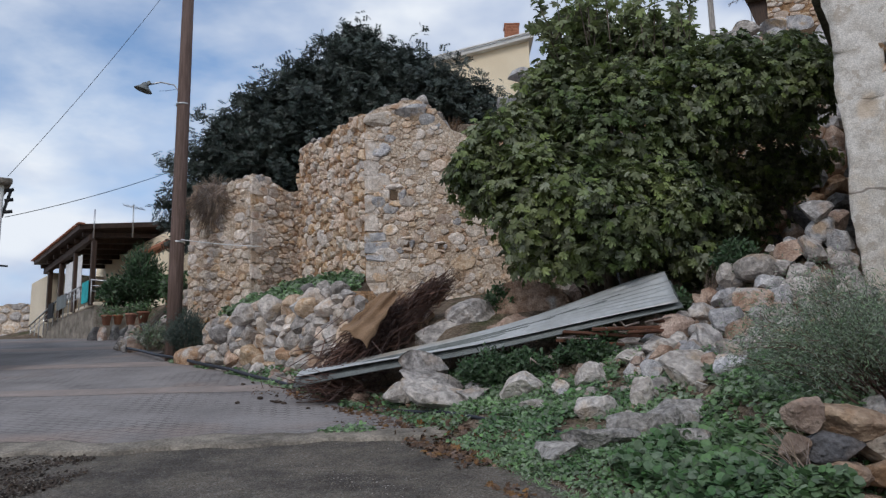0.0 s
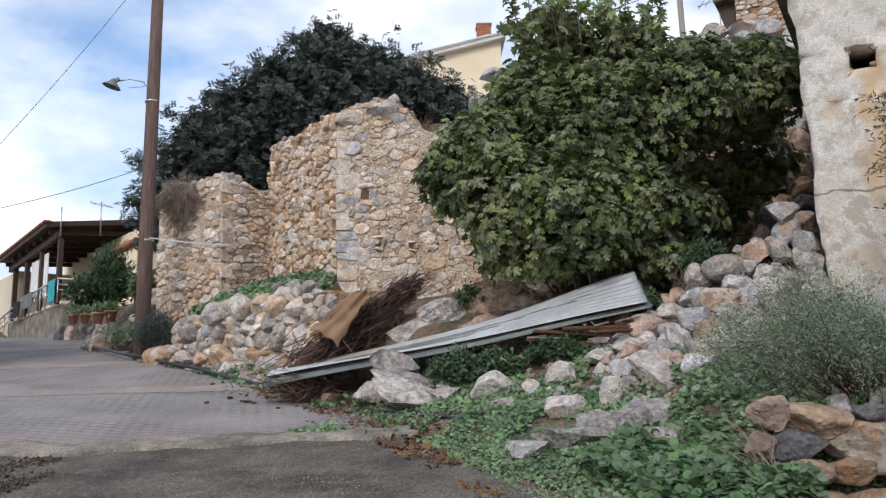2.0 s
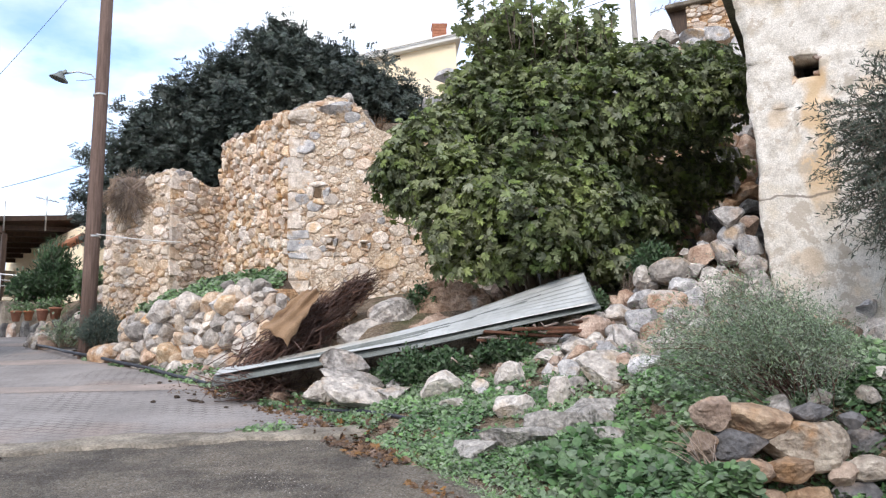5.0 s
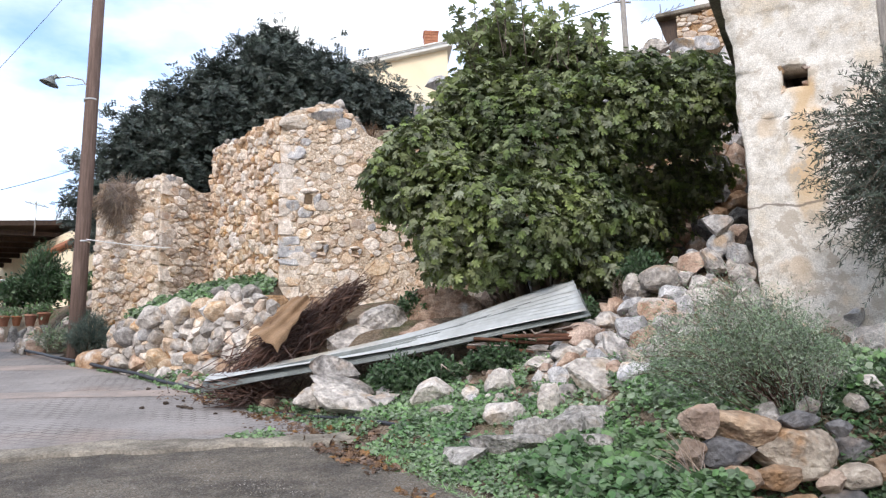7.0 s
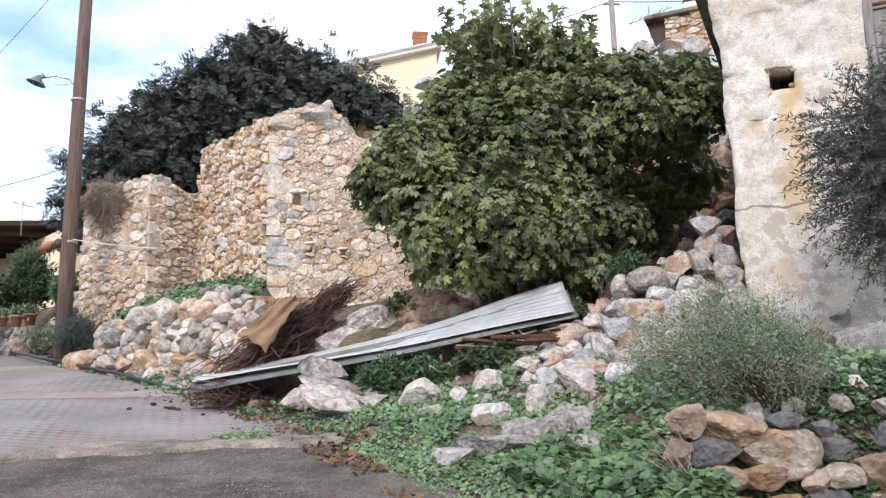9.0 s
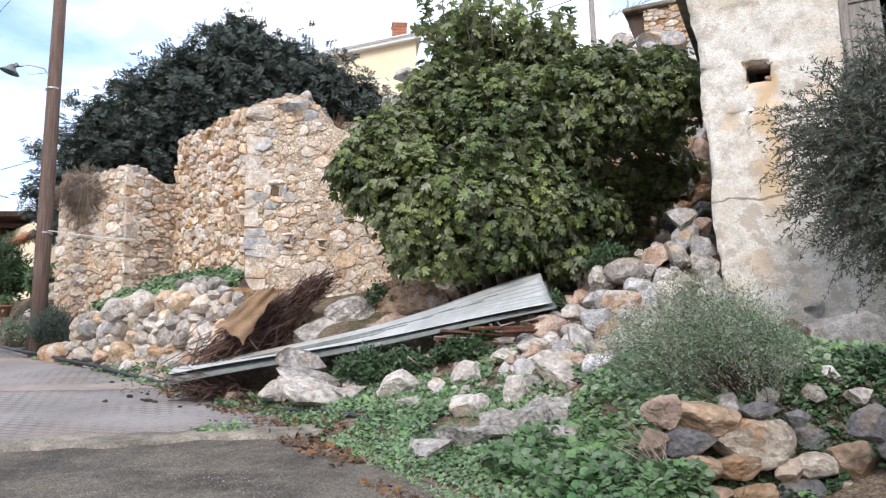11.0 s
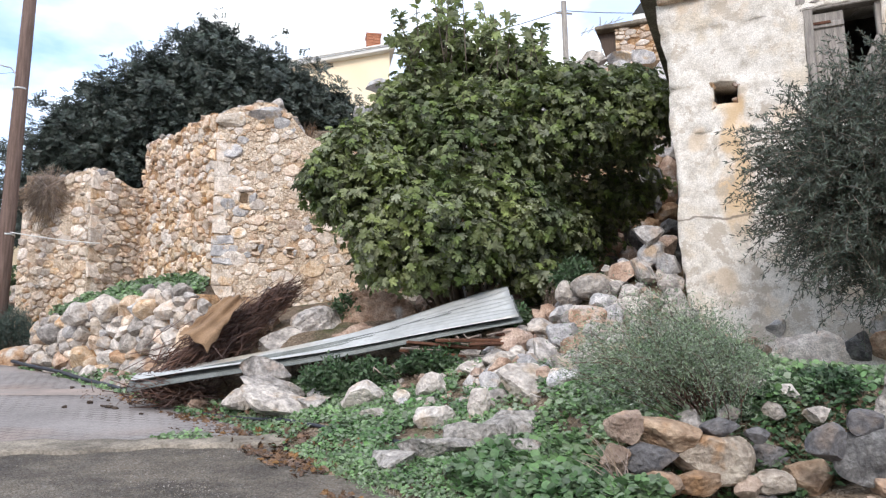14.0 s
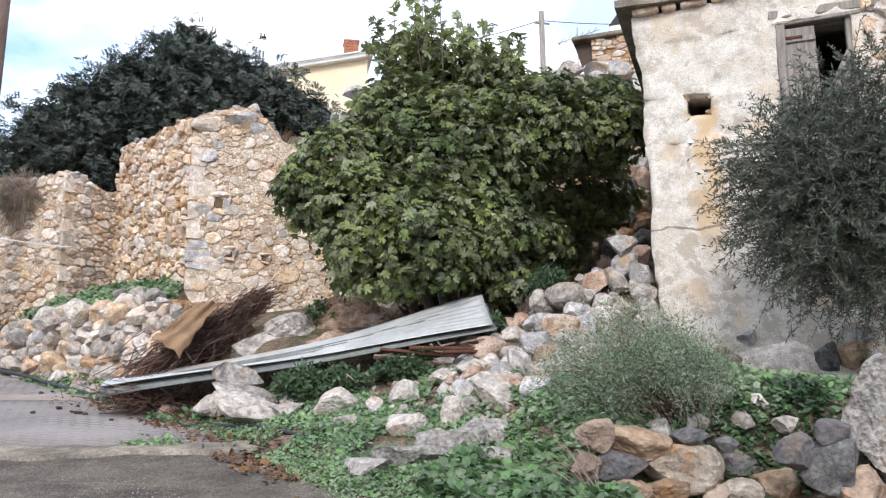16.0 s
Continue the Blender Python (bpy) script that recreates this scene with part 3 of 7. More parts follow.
# ---- masonry: cells packed on a face, every stone a piece ----
def cells(L, H, sizes, rng, aspect=1.35):
    """Weighted cells that fill L x H; sizes: (radius, share)."""
    pts = []
    rs = np.array([r for r, _ in sizes])
    ps = np.array([s for _, s in sizes], float)
    ps /= ps.sum()
    P, R = np.zeros((0, 2)), np.zeros(0)
    for r0 in sorted(rs, reverse=True):
        share = ps[list(rs).index(r0)]
        want = int(share * L * H * aspect / (math.pi * r0 * r0) * 1.25) + 1
        got, t = 0, 0
        while got < want and t < want * 30:
            t += 1
            r = r0 * rng.uniform(0.8, 1.2)
            p = np.array([rng.uniform(0, L), rng.uniform(0, H * aspect)])
            if len(P) == 0 or np.all(np.hypot(*(P - p).T) > (R + r) * 0.86):
                P, R = np.vstack([P, p]), np.append(R, r)
                got += 1
    out = []
    for i in range(len(P)):
        d2 = np.sum((P - P[i]) ** 2, 1)
        near = np.argsort(d2)[1:22]
        c0 = R[i] * 2.2
        poly = [(max(P[i][0] - c0, 0), max(P[i][1] - c0, 0)), (min(P[i][0] + c0, L), max(P[i][1] - c0, 0)), (min(P[i][0] + c0, L), min(P[i][1] + c0, H * aspect)), (max(P[i][0] - c0, 0), min(P[i][1] + c0, H * aspect))]
        for j in near:
            nx, ny = P[j] - P[i]
            k = (P[j] @ P[j] - P[i] @ P[i] + R[i] ** 2 - R[j] ** 2) / 2
            new_poly = []
            for a, b in zip(poly, poly[1:] + poly[:1]):
                da, db = a[0] * nx + a[1] * ny - k, b[0] * nx + b[1] * ny - k
                if da <= 0:
                    new_poly.append(a)
                if da * db < 0:
                    t = da / (da - db)
                    new_poly.append((a[0] + (b[0] - a[0]) * t, a[1] + (b[1] - a[1]) * t))
            poly = new_poly
            if len(poly) < 3:
                break
        if len(poly) >= 3:
            out.append([(x, y / aspect) for x, y in poly])
    return out


def stone_data(poly, gap, relief, rng):
    """A worn stone from its cell: rim, shoulder and face."""
    p = np.array(poly)
    c = p.mean(0)
    q = []
    for a, b in zip(p, np.roll(p, -1, 0)):
        if np.hypot(*(b - a)) > 0.012:
            q.append(a * 0.86 + b * 0.14)
            q.append(a * 0.14 + b * 0.86)
    if len(q) < 5:
        return None
    q = np.array(q)
    r = np.sqrt(abs(np.sum(q[:, 0] * np.roll(q[:, 1], -1) - q[:, 1] * np.roll(q[:, 0], -1)) / 2 / math.pi))
    if r < 0.018:
        return None
    s1 = max(0.3, 1 - gap / r)
    n = len(q)
    rings = [(s1, -0.02), (s1 * 0.95, relief * 0.5), (s1 * 0.80, relief), (s1 * 0.5, relief * 1.15)]
    vs = []
    tilt = np.array([rng.uniform(-0.25, 0.25), rng.uniform(-0.25, 0.25)])
    for s, d in rings:
        for v in q:
            o = (v - c) * s * rng.uniform(0.93, 1.04)
            dd = d + (o @ tilt + rng.uniform(-0.28, 0.28) * relief if d > 0 else 0)
            vs.append((o[0], -dd, o[1]))
    fs = []
    for k in range(3):
        for i in range(n):
            a = k * n + i
            b = k * n + (i + 1) % n
            fs.append((a, b, b + n, a + n))
    vs.append((0, -relief * rng.uniform(1.05, 1.3), 0))
    for i in range(n):
        fs.append((3 * n + i, 3 * n + (i + 1) % n, 4 * n))
    return c, r, vs, fs


def masonry(wall, L, H, sizes, gap, relief, mats, top, bottom, seed, holes=(), limit=300, smooth=False, aspect=1.35, start=0.0, lost=0.0):
    """Stones on the wall's front face (local x along, z up, front at y = 0)."""
    rng = random.Random(seed)
    made = 0
    spare_v, spare_f = [], []
    for poly in cells(L, H, sizes, rng, aspect):
        d = stone_data(poly, gap * rng.uniform(0.6, 2.4), relief * rng.uniform(0.5, 1.5), rng)
        if d is None:
            continue
        c, r, vs, fs = d
        if r < 0.11 and rng.random() < lost:
            continue
        if c[0] < start or c[1] > top(c[0]) - r * 0.3 or c[1] < bottom(c[0]) or any(math.hypot((c[0] - hx) / hw, (c[1] - hz) / hh) < 1 for hx, hz, hw, hh in holes):
            continue
        m = mats(c[0], c[1], r, rng)
        if made < limit:
            obj("stone", vs, fs, m, wall, smooth, (c[0], 0, c[1]))
            made += 1
        else:
            o = len(spare_v)
            spare_v += [(v[0] + c[0], v[1], v[2] + c[1]) for v in vs]
            spare_f += [tuple(i + o for i in f) for f in fs]
    if spare_v:
        tagged(obj("small_stones", spare_v, spare_f, mats(0, 0, 0.05, rng), wall, smooth), kind="stuff")


def rock_mesh(name, seed, level=2, planes=14, rough=0.035):
    rng = np.random.RandomState(seed)
    b = bmesh.new()
    bmesh.ops.create_icosphere(b, subdivisions=level, radius=1)
    v = np.array([q.co[:] for q in b.verts])
    for k in range(planes):
        n = rng.randn(3)
        n /= np.linalg.norm(n)
        d = rng.uniform(0.38, 0.72)
        over = v @ n - d
        v -= np.clip(over, 0, None)[:, None] * n * 0.99
    for f, a in ((2.3, 1.0), (6.5, 0.6), (15.0, 0.35), (33.0, 0.2)):
        ph = rng.uniform(0, 6, 3)
        v += rough * a * np.sin(f * v[:, [1, 2, 0]] + ph) * np.sin(f * v[:, [2, 0, 1]] + ph[::-1])
    lo, hi = v.min(0), v.max(0)
    v = (v - (lo + hi) / 2) / (hi - lo)
    for q, c in zip(b.verts, v):
        q.co = c
    me = bpy.data.meshes.new(name)
    b.to_mesh(me)
    b.free()
    me.polygons.foreach_set("use_smooth", [False] * len(me.polygons))
    return me


POOL = {}
for key in ("rock", "rock_white", "rock_rust", "stone_grey", "stone_ochre", "rock_dark", "bedrock"):
    POOL[key] = []
    for k in range(9):
        me = rock_mesh("rock", 100 + k + 31 * len(POOL), 3 if k < 4 else 2 if k < 7 else 3, 14 if k < 4 else 10 if k < 7 else 12, 0.035 if k < 4 else 0.045)
        me.materials.append(M[key])
        POOL[key].append(me)


def block_mesh(seed, level):
    """A field stone: boxy, its corners rounded off and some faces broken."""
    rs = np.random.RandomState(seed)
    b = bmesh.new()
    bmesh.ops.create_icosphere(b, subdivisions=level, radius=1)
    v = np.array([q.co[:] for q in b.verts])
    p = rs.uniform(2.4, 3.4)
    v /= (np.abs(v) ** p).sum(1, keepdims=True) ** (1 / p)
    v = v @ np.array(Euler(rs.uniform(-0.22, 0.22, 3).tolist()).to_matrix())
    v[:, 0] *= 1 + 0.22 * rs.uniform(-1, 1) * v[:, 2] + 0.1 * rs.uniform(-1, 1) * v[:, 1]
    v[:, 2] *= 1 + 0.30 * rs.uniform(-1, 1) * v[:, 0]
    for k in range(13):
        n = rs.randn(3)
        n /= np.linalg.norm(n)
        d = rs.uniform(0.62, 0.88)
        v -= np.clip(v @ n - d, 0, None)[:, None] * n * 0.97
    for i in range(len(v)):
        c = Vector(v[i]) + Vector((seed, 0, 0))
        v[i] *= 1 + 0.08 * noise.noise(c * 1.3) + 0.05 * noise.noise(c * 3.1) + 0.04 * noise.noise(c * 7) + 0.028 * noise.noise(c * 15)
    lo, hi = v.min(0), v.max(0)
    v = (v - (lo + hi) / 2) / (hi - lo)
    for q, c in zip(b.verts, v):
        q.co = c
    me = bpy.data.meshes.new("block")
    b.to_mesh(me)
    b.free()
    me.polygons.foreach_set("use_smooth", [False] * len(me.polygons))
    return me


BLOCKS = {}
for key in ("block_brown", "block_tan", "block_slate", "rock", "rock_white", "rock_rust", "rock_dark", "bedrock", "stone_ochre", "stone_grey", "stone_pale"):
    BLOCKS[key] = []
    for k in range(5):
        me = block_mesh(40 + k + 9 * len(BLOCKS), 4 if key.startswith("block") else 3)
        me.materials.append(M[key])
        BLOCKS[key].append(me)


def rubble(wall, L, H, sizes, kind, top, bottom, seed, aspect=1.3, pool=None):
    """Dry-laid rough stones packed on a wall's face."""
    rng = random.Random(seed)
    for poly in cells(L, H, sizes, rng, aspect):
        p = np.array(poly)
        c, w = p.mean(0), p.max(0) - p.min(0)
        if c[1] > top(c[0]) - w[1] * 0.2 or c[1] < bottom(c[0]) or min(w) < 0.05:
            continue
        ob = new("stone", rng.choice(pool[kind(c[0], c[1], rng)] if pool else POOL[kind(c[0], c[1], rng)][4:7]))
        ob.parent = wall
        ob.matrix_basis = Matrix.LocRotScale((c[0], 0.02 + rng.uniform(-0.07, 0.04), c[1]), Euler((rng.uniform(-0.15, 0.15), rng.uniform(-0.12, 0.12), rng.choice((0, math.pi)))), (w[0] * (1.14 if pool else 1.16), min(0.5, w[0] * 1.2), w[1] * (1.18 if pool else 1.2)))


def quoins(wall, u0, z0, z1, width, kinds, seed):
    """Squared corner blocks, long and short by turns."""
    rng = random.Random(seed)
    z, k = z0, 0
    while z < z1:
        h = rng.uniform(0.11, 0.34)
        w = width * rng.uniform(0.65, 1.45)
        b = box(w, 0.30, h - 0.015, 0.016, (0, 0, 0), (rng.uniform(-2, 2), rng.uniform(-2, 2), rng.uniform(-2, 2)))
        for v in b.verts:
            v.co += Vector((rng.uniform(-1, 1), rng.uniform(-1, 1), rng.uniform(-1, 1))) * 0.02
        part("corner_stone", b, M[rng.choice(kinds)], wall, "", False, (u0 + w / 2 - 0.015, 0.142 - rng.uniform(0, 0.018), z + h / 2))
        z += h
        k += 1


def wall_core(name, x, y, yaw, L, thick, top, z0, material, label, holes=(), step=0.12, close=True):
    """A wall with an uneven top: local x along, front at y = 0, its body behind."""
    n = max(2, int(L / step))
    rng = random.Random(name)
    vs, fs = [], []
    rows = 10
    for i in range(n + 1):
        u = L * i / n
        t = top(u)
        for k in range(rows + 1):
            z = z0 + (t - z0) * k / rows
            vs.append((u, 0.012 * rng.uniform(-1, 1), z))
        for k in range(rows + 1):
            z = z0 + (t - z0 + rng.uniform(-0.06, 0.06)) * (rows - k) / rows
            vs.append((u, thick, z))
    m = 2 * (rows + 1)
    for i in range(n):
        for k in range(m - 1):
            a = i * m + k
            fs.append((a, a + m, a + m + 1, a + 1)[::1])
        a = i * m + m - 1
        fs.append((a, a + m, (i + 1) * m, i * m))
    fs.append(tuple(range(m)))
    fs.append(tuple(range(n * m, n * m + m))[::-1])
    ob = obj(name, vs, fs, material, None, False, pose(x, y, 0, 0, 0, yaw))
    return tagged(ob, label, "wall", kind="structure")


def profile(*pairs):
    us, zs = [p[0] for p in pairs], [p[1] for p in pairs]
    return lambda u: float(np.interp(u, us, zs)) + 0.05 * math.sin(9 * u) * math.sin(4.3 * u + 1)


def lift(t, z0):
    return lambda u: t(u) - z0


def two(a, b, share):
    return lambda x, z, r, rng: M[a] if rng.random() < share else M[b]


def pale_mix(x, z, r, rng):
    k = rng.random()
    if x < 0.55 and r > 0.08 and z > 1.2:
        return M["stone_grey"] if k < 0.4 else M["stone_pale"]
    return M["stone_pale"] if k < 0.70 else M["stone_ochre"] if k < 0.965 else M["stone_grey"]


def ruin():
    z0 = 2.9
    # tall gable end
    top = profile((0, 6.25), (0.3, 6.42), (0.85, 6.56), (1.05, 6.35), (1.35, 6.0), (1.7, 5.75), (2.3, 5.7), (3.2, 5.6))
    w = wall_core("wall_ruin_front", -1.1, 13.0, -4.6, 3.2, 0.55, top, z0, M["mortar_pale"], "tall ruined rubble wall with pale mortar and square holes")
    holes = [(0.44, 4.99 - z0, 0.085, 0.11), (0.62, 4.23 - z0, 0.055, 0.07), (1.13, 4.16 - z0, 0.05, 0.05)]
    h = [(a, b, c, d) for a, b, c, d in holes]
    g = new("stonework")
    g.parent = w
    g.location = (0, 0, z0)
    masonry(g, 3.2, 3.7, [(0.19, 0.12), (0.12, 0.2), (0.07, 0.34), (0.04, 0.34)], 0.003, 0.016, pale_mix, lift(top, z0), lambda u: 0.1, 11, h, 300, start=0.12, lost=0.3)
    quoins(w, 0.0, z0 + 0.2, 5.95, 0.28, ("stone_grey", "stone_grey", "stone_pale", "stone_pale"), 91)
    for hx, hz, hw, hh in holes:
        # a dark plate stands in for the shaded hole; proud stones ring it
        part("hole", box(hw * 1.5, 0.03, hh * 1.5, 0.012, (hx, 0.002, hz + z0), (0, 7, 0)), M["earth_and_shade"], w)
        for k, (dx, dz, sx, sz) in enumerate(((0, 1.25, 3.4, 0.95), (-1.35, 0.1, 1.2, 2.2), (1.5, -0.2, 1.5, 2.0), (0.1, -1.3, 2.8, 0.9))):
            ob = new("rim_stone", BLOCKS[("stone_pale", "stone_pale", "stone_grey", "stone_ochre")[k]][k])
            ob.parent = w
            ob.matrix_basis = Matrix.LocRotScale((hx + dx * hw, 0.0, hz + z0 + dz * hh), Euler((0, 0.1 * k, 0)), (sx * hw, 0.11, sz * hh))
    # side wall, running back from the corner
    t2 = profile((0, 6.28), (0.5, 6.45), (1.2, 6.5), (2.4, 6.6), (3.2, 6.75), (3.85, 6.85))
    L2 = 3.75
    w2 = wall_core("wall_ruin_side", -2.67, 16.4, -65.3, L2, 0.5, lambda u: t2(L2 - u), 3.2, M["mortar_ochre"], "ruined rubble wall of ochre stones, earth showing in its joints")
    g2 = new("stonework")
    g2.parent = w2
    g2.location = (0, 0, 3.2)
    masonry(g2, L2, 3.9, [(0.17, 0.25), (0.11, 0.35), (0.065, 0.4)], 0.008, 0.045, two("stone_ochre", "stone_pale", 0.66), lambda u: t2(L2 - u) - 3.2, lambda u: 0.5, 12, (), 300, lost=0.15)
    # low wall, two faces meeting at a quoin
    t3 = profile((0, 6.0), (0.7, 6.03), (1.4, 6.15))
    w3 = wall_core("wall_ruin_low", -4.72, 16.3, -28.2, 1.49, 0.5, t3, 3.0, M["mortar_pale"], "low ruined rubble wall with dry brush on it")
    g3 = new("stonework")
    g3.parent = w3
    g3.location = (0, 0, 3.0)
    masonry(g3, 1.49, 3.2, [(0.13, 0.35), (0.085, 0.4), (0.05, 0.25)], 0.005, 0.036, two("stone_pale", "stone_ochre", 0.6), lift(t3, 3.0), lambda u: 0.3, 13, (), 200, lost=0.2)
    t4 = profile((0, 6.12), (0.3, 6.15), (0.7, 6.02), (1.08, 6.05))
    w4 = wall_core("wall_ruin_return", -3.40, 15.6, 47.5, 1.08, 0.45, t4, 3.0, M["mortar_pale"], "return of the low ruined wall with squared corner stones")
    g4 = new("stonework")
    g4.parent = w4
    g4.location = (0, 0, 3.0)
    masonry(g4, 1.08, 3.2, [(0.13, 0.5), (0.09, 0.4), (0.05, 0.1)], 0.005, 0.036, two("stone_pale", "stone_ochre", 0.7), lift(t4, 3.0), lambda u: 0.3, 14, (), 200, aspect=1.6, start=0.15)
    quoins(w4, 0.0, 3.4, 6.1, 0.36, ("stone_pale", "stone_pale", "stone_pale", "stone_ochre"), 92)
    # terrace wall behind the fig; lower stones darkened to paint the shade beneath it
    t5 = profile((0, 5.8), (0.5, 6.2), (0.85, 6.9), (1.6, 7.05), (2.6, 6.9), (3.9, 7.2), (4.1, 7.42), (6.2, 7.62), (9.0, 7.7))
    w5 = wall_core("wall_terrace", 0.6, 13.25, -4.0, 9.0, 0.6, t5, 2.6, M["earth_and_shade"], "high dry-stone terrace wall behind the fig tree", step=0.3)
    g5 = new("stonework")
    g5.parent = w5
    g5.location = (0, 0, 2.6)
    rubble(g5, 9.0, 5.2, [(0.22, 0.6), (0.14, 0.4)], lambda x, z, rng: "stone_grey" if z > 3.4 and rng.random() < 0.7 else "rock_rust" if rng.random() < 0.6 else "rock_dark", lift(t5, 2.6), lambda u: 0.2, 15)
    # dry-stone retaining wall at the street
    t6 = profile((0, 3.22), (0.5, 3.3), (1.2, 3.42), (1.9, 3.42), (2.6, 3.5), (3.3, 3.45), (3.8, 3.35))
    w6 = wall_core("wall_retaining", -3.72, 14.0, -43.6, 3.8, 0.45, lambda u: t6(u) - 0.1, 1.9, M["mortar_ochre"], "dry-stone retaining wall of rough limestone beside the street")
    g6 = new("stonework")
    g6.parent = w6
    g6.location = (0, 0, 1.9)
    rubble(g6, 3.8, 1.7, [(0.17, 0.28), (0.115, 0.40), (0.08, 0.32)], lambda x, z, rng: rng.choice(("rock", "stone_pale", "rock_white", "stone_grey", "rock", "stone_ochre") if z > 0.75 else ("rock", "stone_ochre", "rock_rust", "rock", "rock_white")), lift(t6, 1.9), lambda u: 0.2, 16, pool=BLOCKS)


ruin()
for ob in [o for o in scene.objects if o.name.startswith("stonework")]:
    # stones hang straight on their wall
    for c in list(ob.children):
        c.location = c.location + ob.location
        c.parent = ob.parent
    bpy.data.objects.remove(ob)


# ---- the whitewashed ruin on the slope ----
FX, FY, FYAW = 4.05, 8.4, -30.7


def old_house():
    h = thing("old_house", FX, FY, 0, "abandoned lime-washed stone house with a broken shutter", "house", rz=FYAW)
    L, z0, z1 = 4.2, 1.6, 6.16
    hole = (0.47, 0.72, 4.90, 5.14)
    win = (1.43, 2.17, 4.60, 5.80)
    xs = sorted({0, *np.arange(0.1, L, 0.11).tolist(), L, hole[0], hole[1], win[0], win[1]})
    zs = sorted({z0, *np.arange(1.75, z1, 0.11).tolist(), z1, hole[2], hole[3], win[2], win[3]})
    rng = random.Random(3)
    lean = lambda z: 0.055 * max(0.0, z - 2.6) / 3.5
    vs, idx = [], {}
    def v(i, j, back):
        key = (i, j, back)
        if key not in idx:
            x, z = xs[i], zs[j]
            d = 0.45 if back else 0.03 * math.sin(2.1 * x + 1.3 * z) + 0.022 * rng.uniform(-1, 1)
            k = rng.uniform(-0.012, 0.012)
            edge_w = (0.05 * math.sin(3.3 * z) * math.sin(1.9 * z + 0.5) - lean(z) * 2.0 + 0.07) if i == 0 and not back else 0
            flare = -0.10 * max(0.0, 2.9 - z) if not back else 0
            idx[key] = len(vs)
            vs.append((x + k + edge_w, d + flare, z + k))
        return idx[key]
    fs = []
    def opening(i, j):
        cx, cz = (xs[i] + xs[i + 1]) / 2, (zs[j] + zs[j + 1]) / 2
        return any(a < cx < b and c < cz < d for a, b, c, d in (hole, win))
    nx, nz = len(xs) - 1, len(zs) - 1
    for i in range(nx):
        for j in range(nz):
            if opening(i, j):
                continue
            fs.append((v(i, j, 0), v(i + 1, j, 0), v(i + 1, j + 1, 0), v(i, j + 1, 0)))
            fs.append((v(i, j, 1), v(i, j + 1, 1), v(i + 1, j + 1, 1), v(i + 1, j, 1)))
            for di, dj, e in ((-1, 0, ((i, j), (i, j + 1))), (1, 0, ((i + 1, j + 1), (i + 1, j))), (0, -1, ((i + 1, j), (i, j))), (0, 1, ((i, j + 1), (i + 1, j + 1)))):
                a, b = i + di, j + dj
                if not (0 <= a < nx and 0 <= b < nz) or opening(a, b):
                    (p, q), (r, s) = e
                    fs.append((v(p, q, 0), v(r, s, 0), v(r, s, 1), v(p, q, 1)))
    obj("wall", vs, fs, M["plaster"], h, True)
    # side walls, and the room inside, its back wall and floor coloured dark
    part("wall", box(0.45, 4.2, 4.5, 0.02, (0.26, 2.55, 3.9)), M["plaster"], h)
    part("wall", box(0.45, 4.2, 4.5, 0.02, (3.97, 2.55, 3.9)), M["plaster"], h)
    part("wall", box(4.2, 0.4, 4.5, 0.02, (2.1, 4.85, 3.9)), M["earth_and_shade"], h)
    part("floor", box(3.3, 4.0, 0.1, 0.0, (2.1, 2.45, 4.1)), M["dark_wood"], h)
    # thin concrete roof slab, broken at its rim
    b = bmesh.new()
    n = 22
    low = []
    for i in range(n + 1):
        u = -0.22 + 4.7 * i / n
        low.append((u, -0.14 + 0.03 * rng.uniform(-1, 1), 6.22 + rng.uniform(-0.008, 0.008)))
    ring = low + [(4.5, 5.1, 6.22), (-0.22, 5.1, 6.22)]
    bot = [b.verts.new(p) for p in ring]
    topv = [b.verts.new((p[0] * 1.0, p[1], p[2] + 0.085)) for p in ring]
    b.faces.new(bot[::-1])
    b.faces.new(topv)
    for i in range(len(ring)):
        j = (i + 1) % len(ring)
        b.faces.new((bot[i], bot[j], topv[j], topv[i]))
    part("roof", b, M["concrete"], h, "thin weathered concrete roof slab")
    # stones under the slab
    for k in range(16):
        w = rng.uniform(0.12, 0.3)
        part("eaves_stone", box(w, 0.12, 0.065, 0.015, (0.1 + k * 0.26, 0.0, 6.185), (0, rng.uniform(-3, 3), rng.uniform(-6, 6))), M["stone_ochre"], h)
    # broken rim of the beam hole
    for k, (x, z, w) in enumerate(((0.46, 5.12, 0.10), (0.73, 5.13, 0.12), (0.47, 4.91, 0.13), (0.72, 4.94, 0.08))):
        ob = new("rim_stone", POOL[("stone_ochre", "rock_rust")[k % 2]][k % 4])
        ob.parent = h
        ob.matrix_basis = Matrix.LocRotScale((x, 0.10, z), Euler((0.3 * k, 0.5 * k, 0.2)), (w, 0.2, w * 0.8))
    # lintel, frame and shutter
    part("lintel", box(1.5, 0.16, 0.11, 0.015, (2.12, 0.05, 5.89), (0, 1.0, 0)), M["old_wood"], h, "cracked grey timber lintel")
    part("lintel", box(1.2, 0.14, 0.05, 0.01, (2.0, 0.04, 5.80), (0, -0.8, 0)), M["old_wood"], h)
    part("window_frame", box(0.09, 0.12, 1.2, 0.01, (1.47, 0.03, 5.2), (0, 1, 0)), M["old_wood"], h)
    part("window_frame", box(0.07, 0.12, 1.2, 0.01, (2.15, 0.08, 5.2)), M["old_wood"], h)
    sh = part("shutter", box(0.30, 0.03, 1.0, 0.006, (1.665, 0.03, 5.24)), M["old_wood"], h, "weathered grey board shutter")
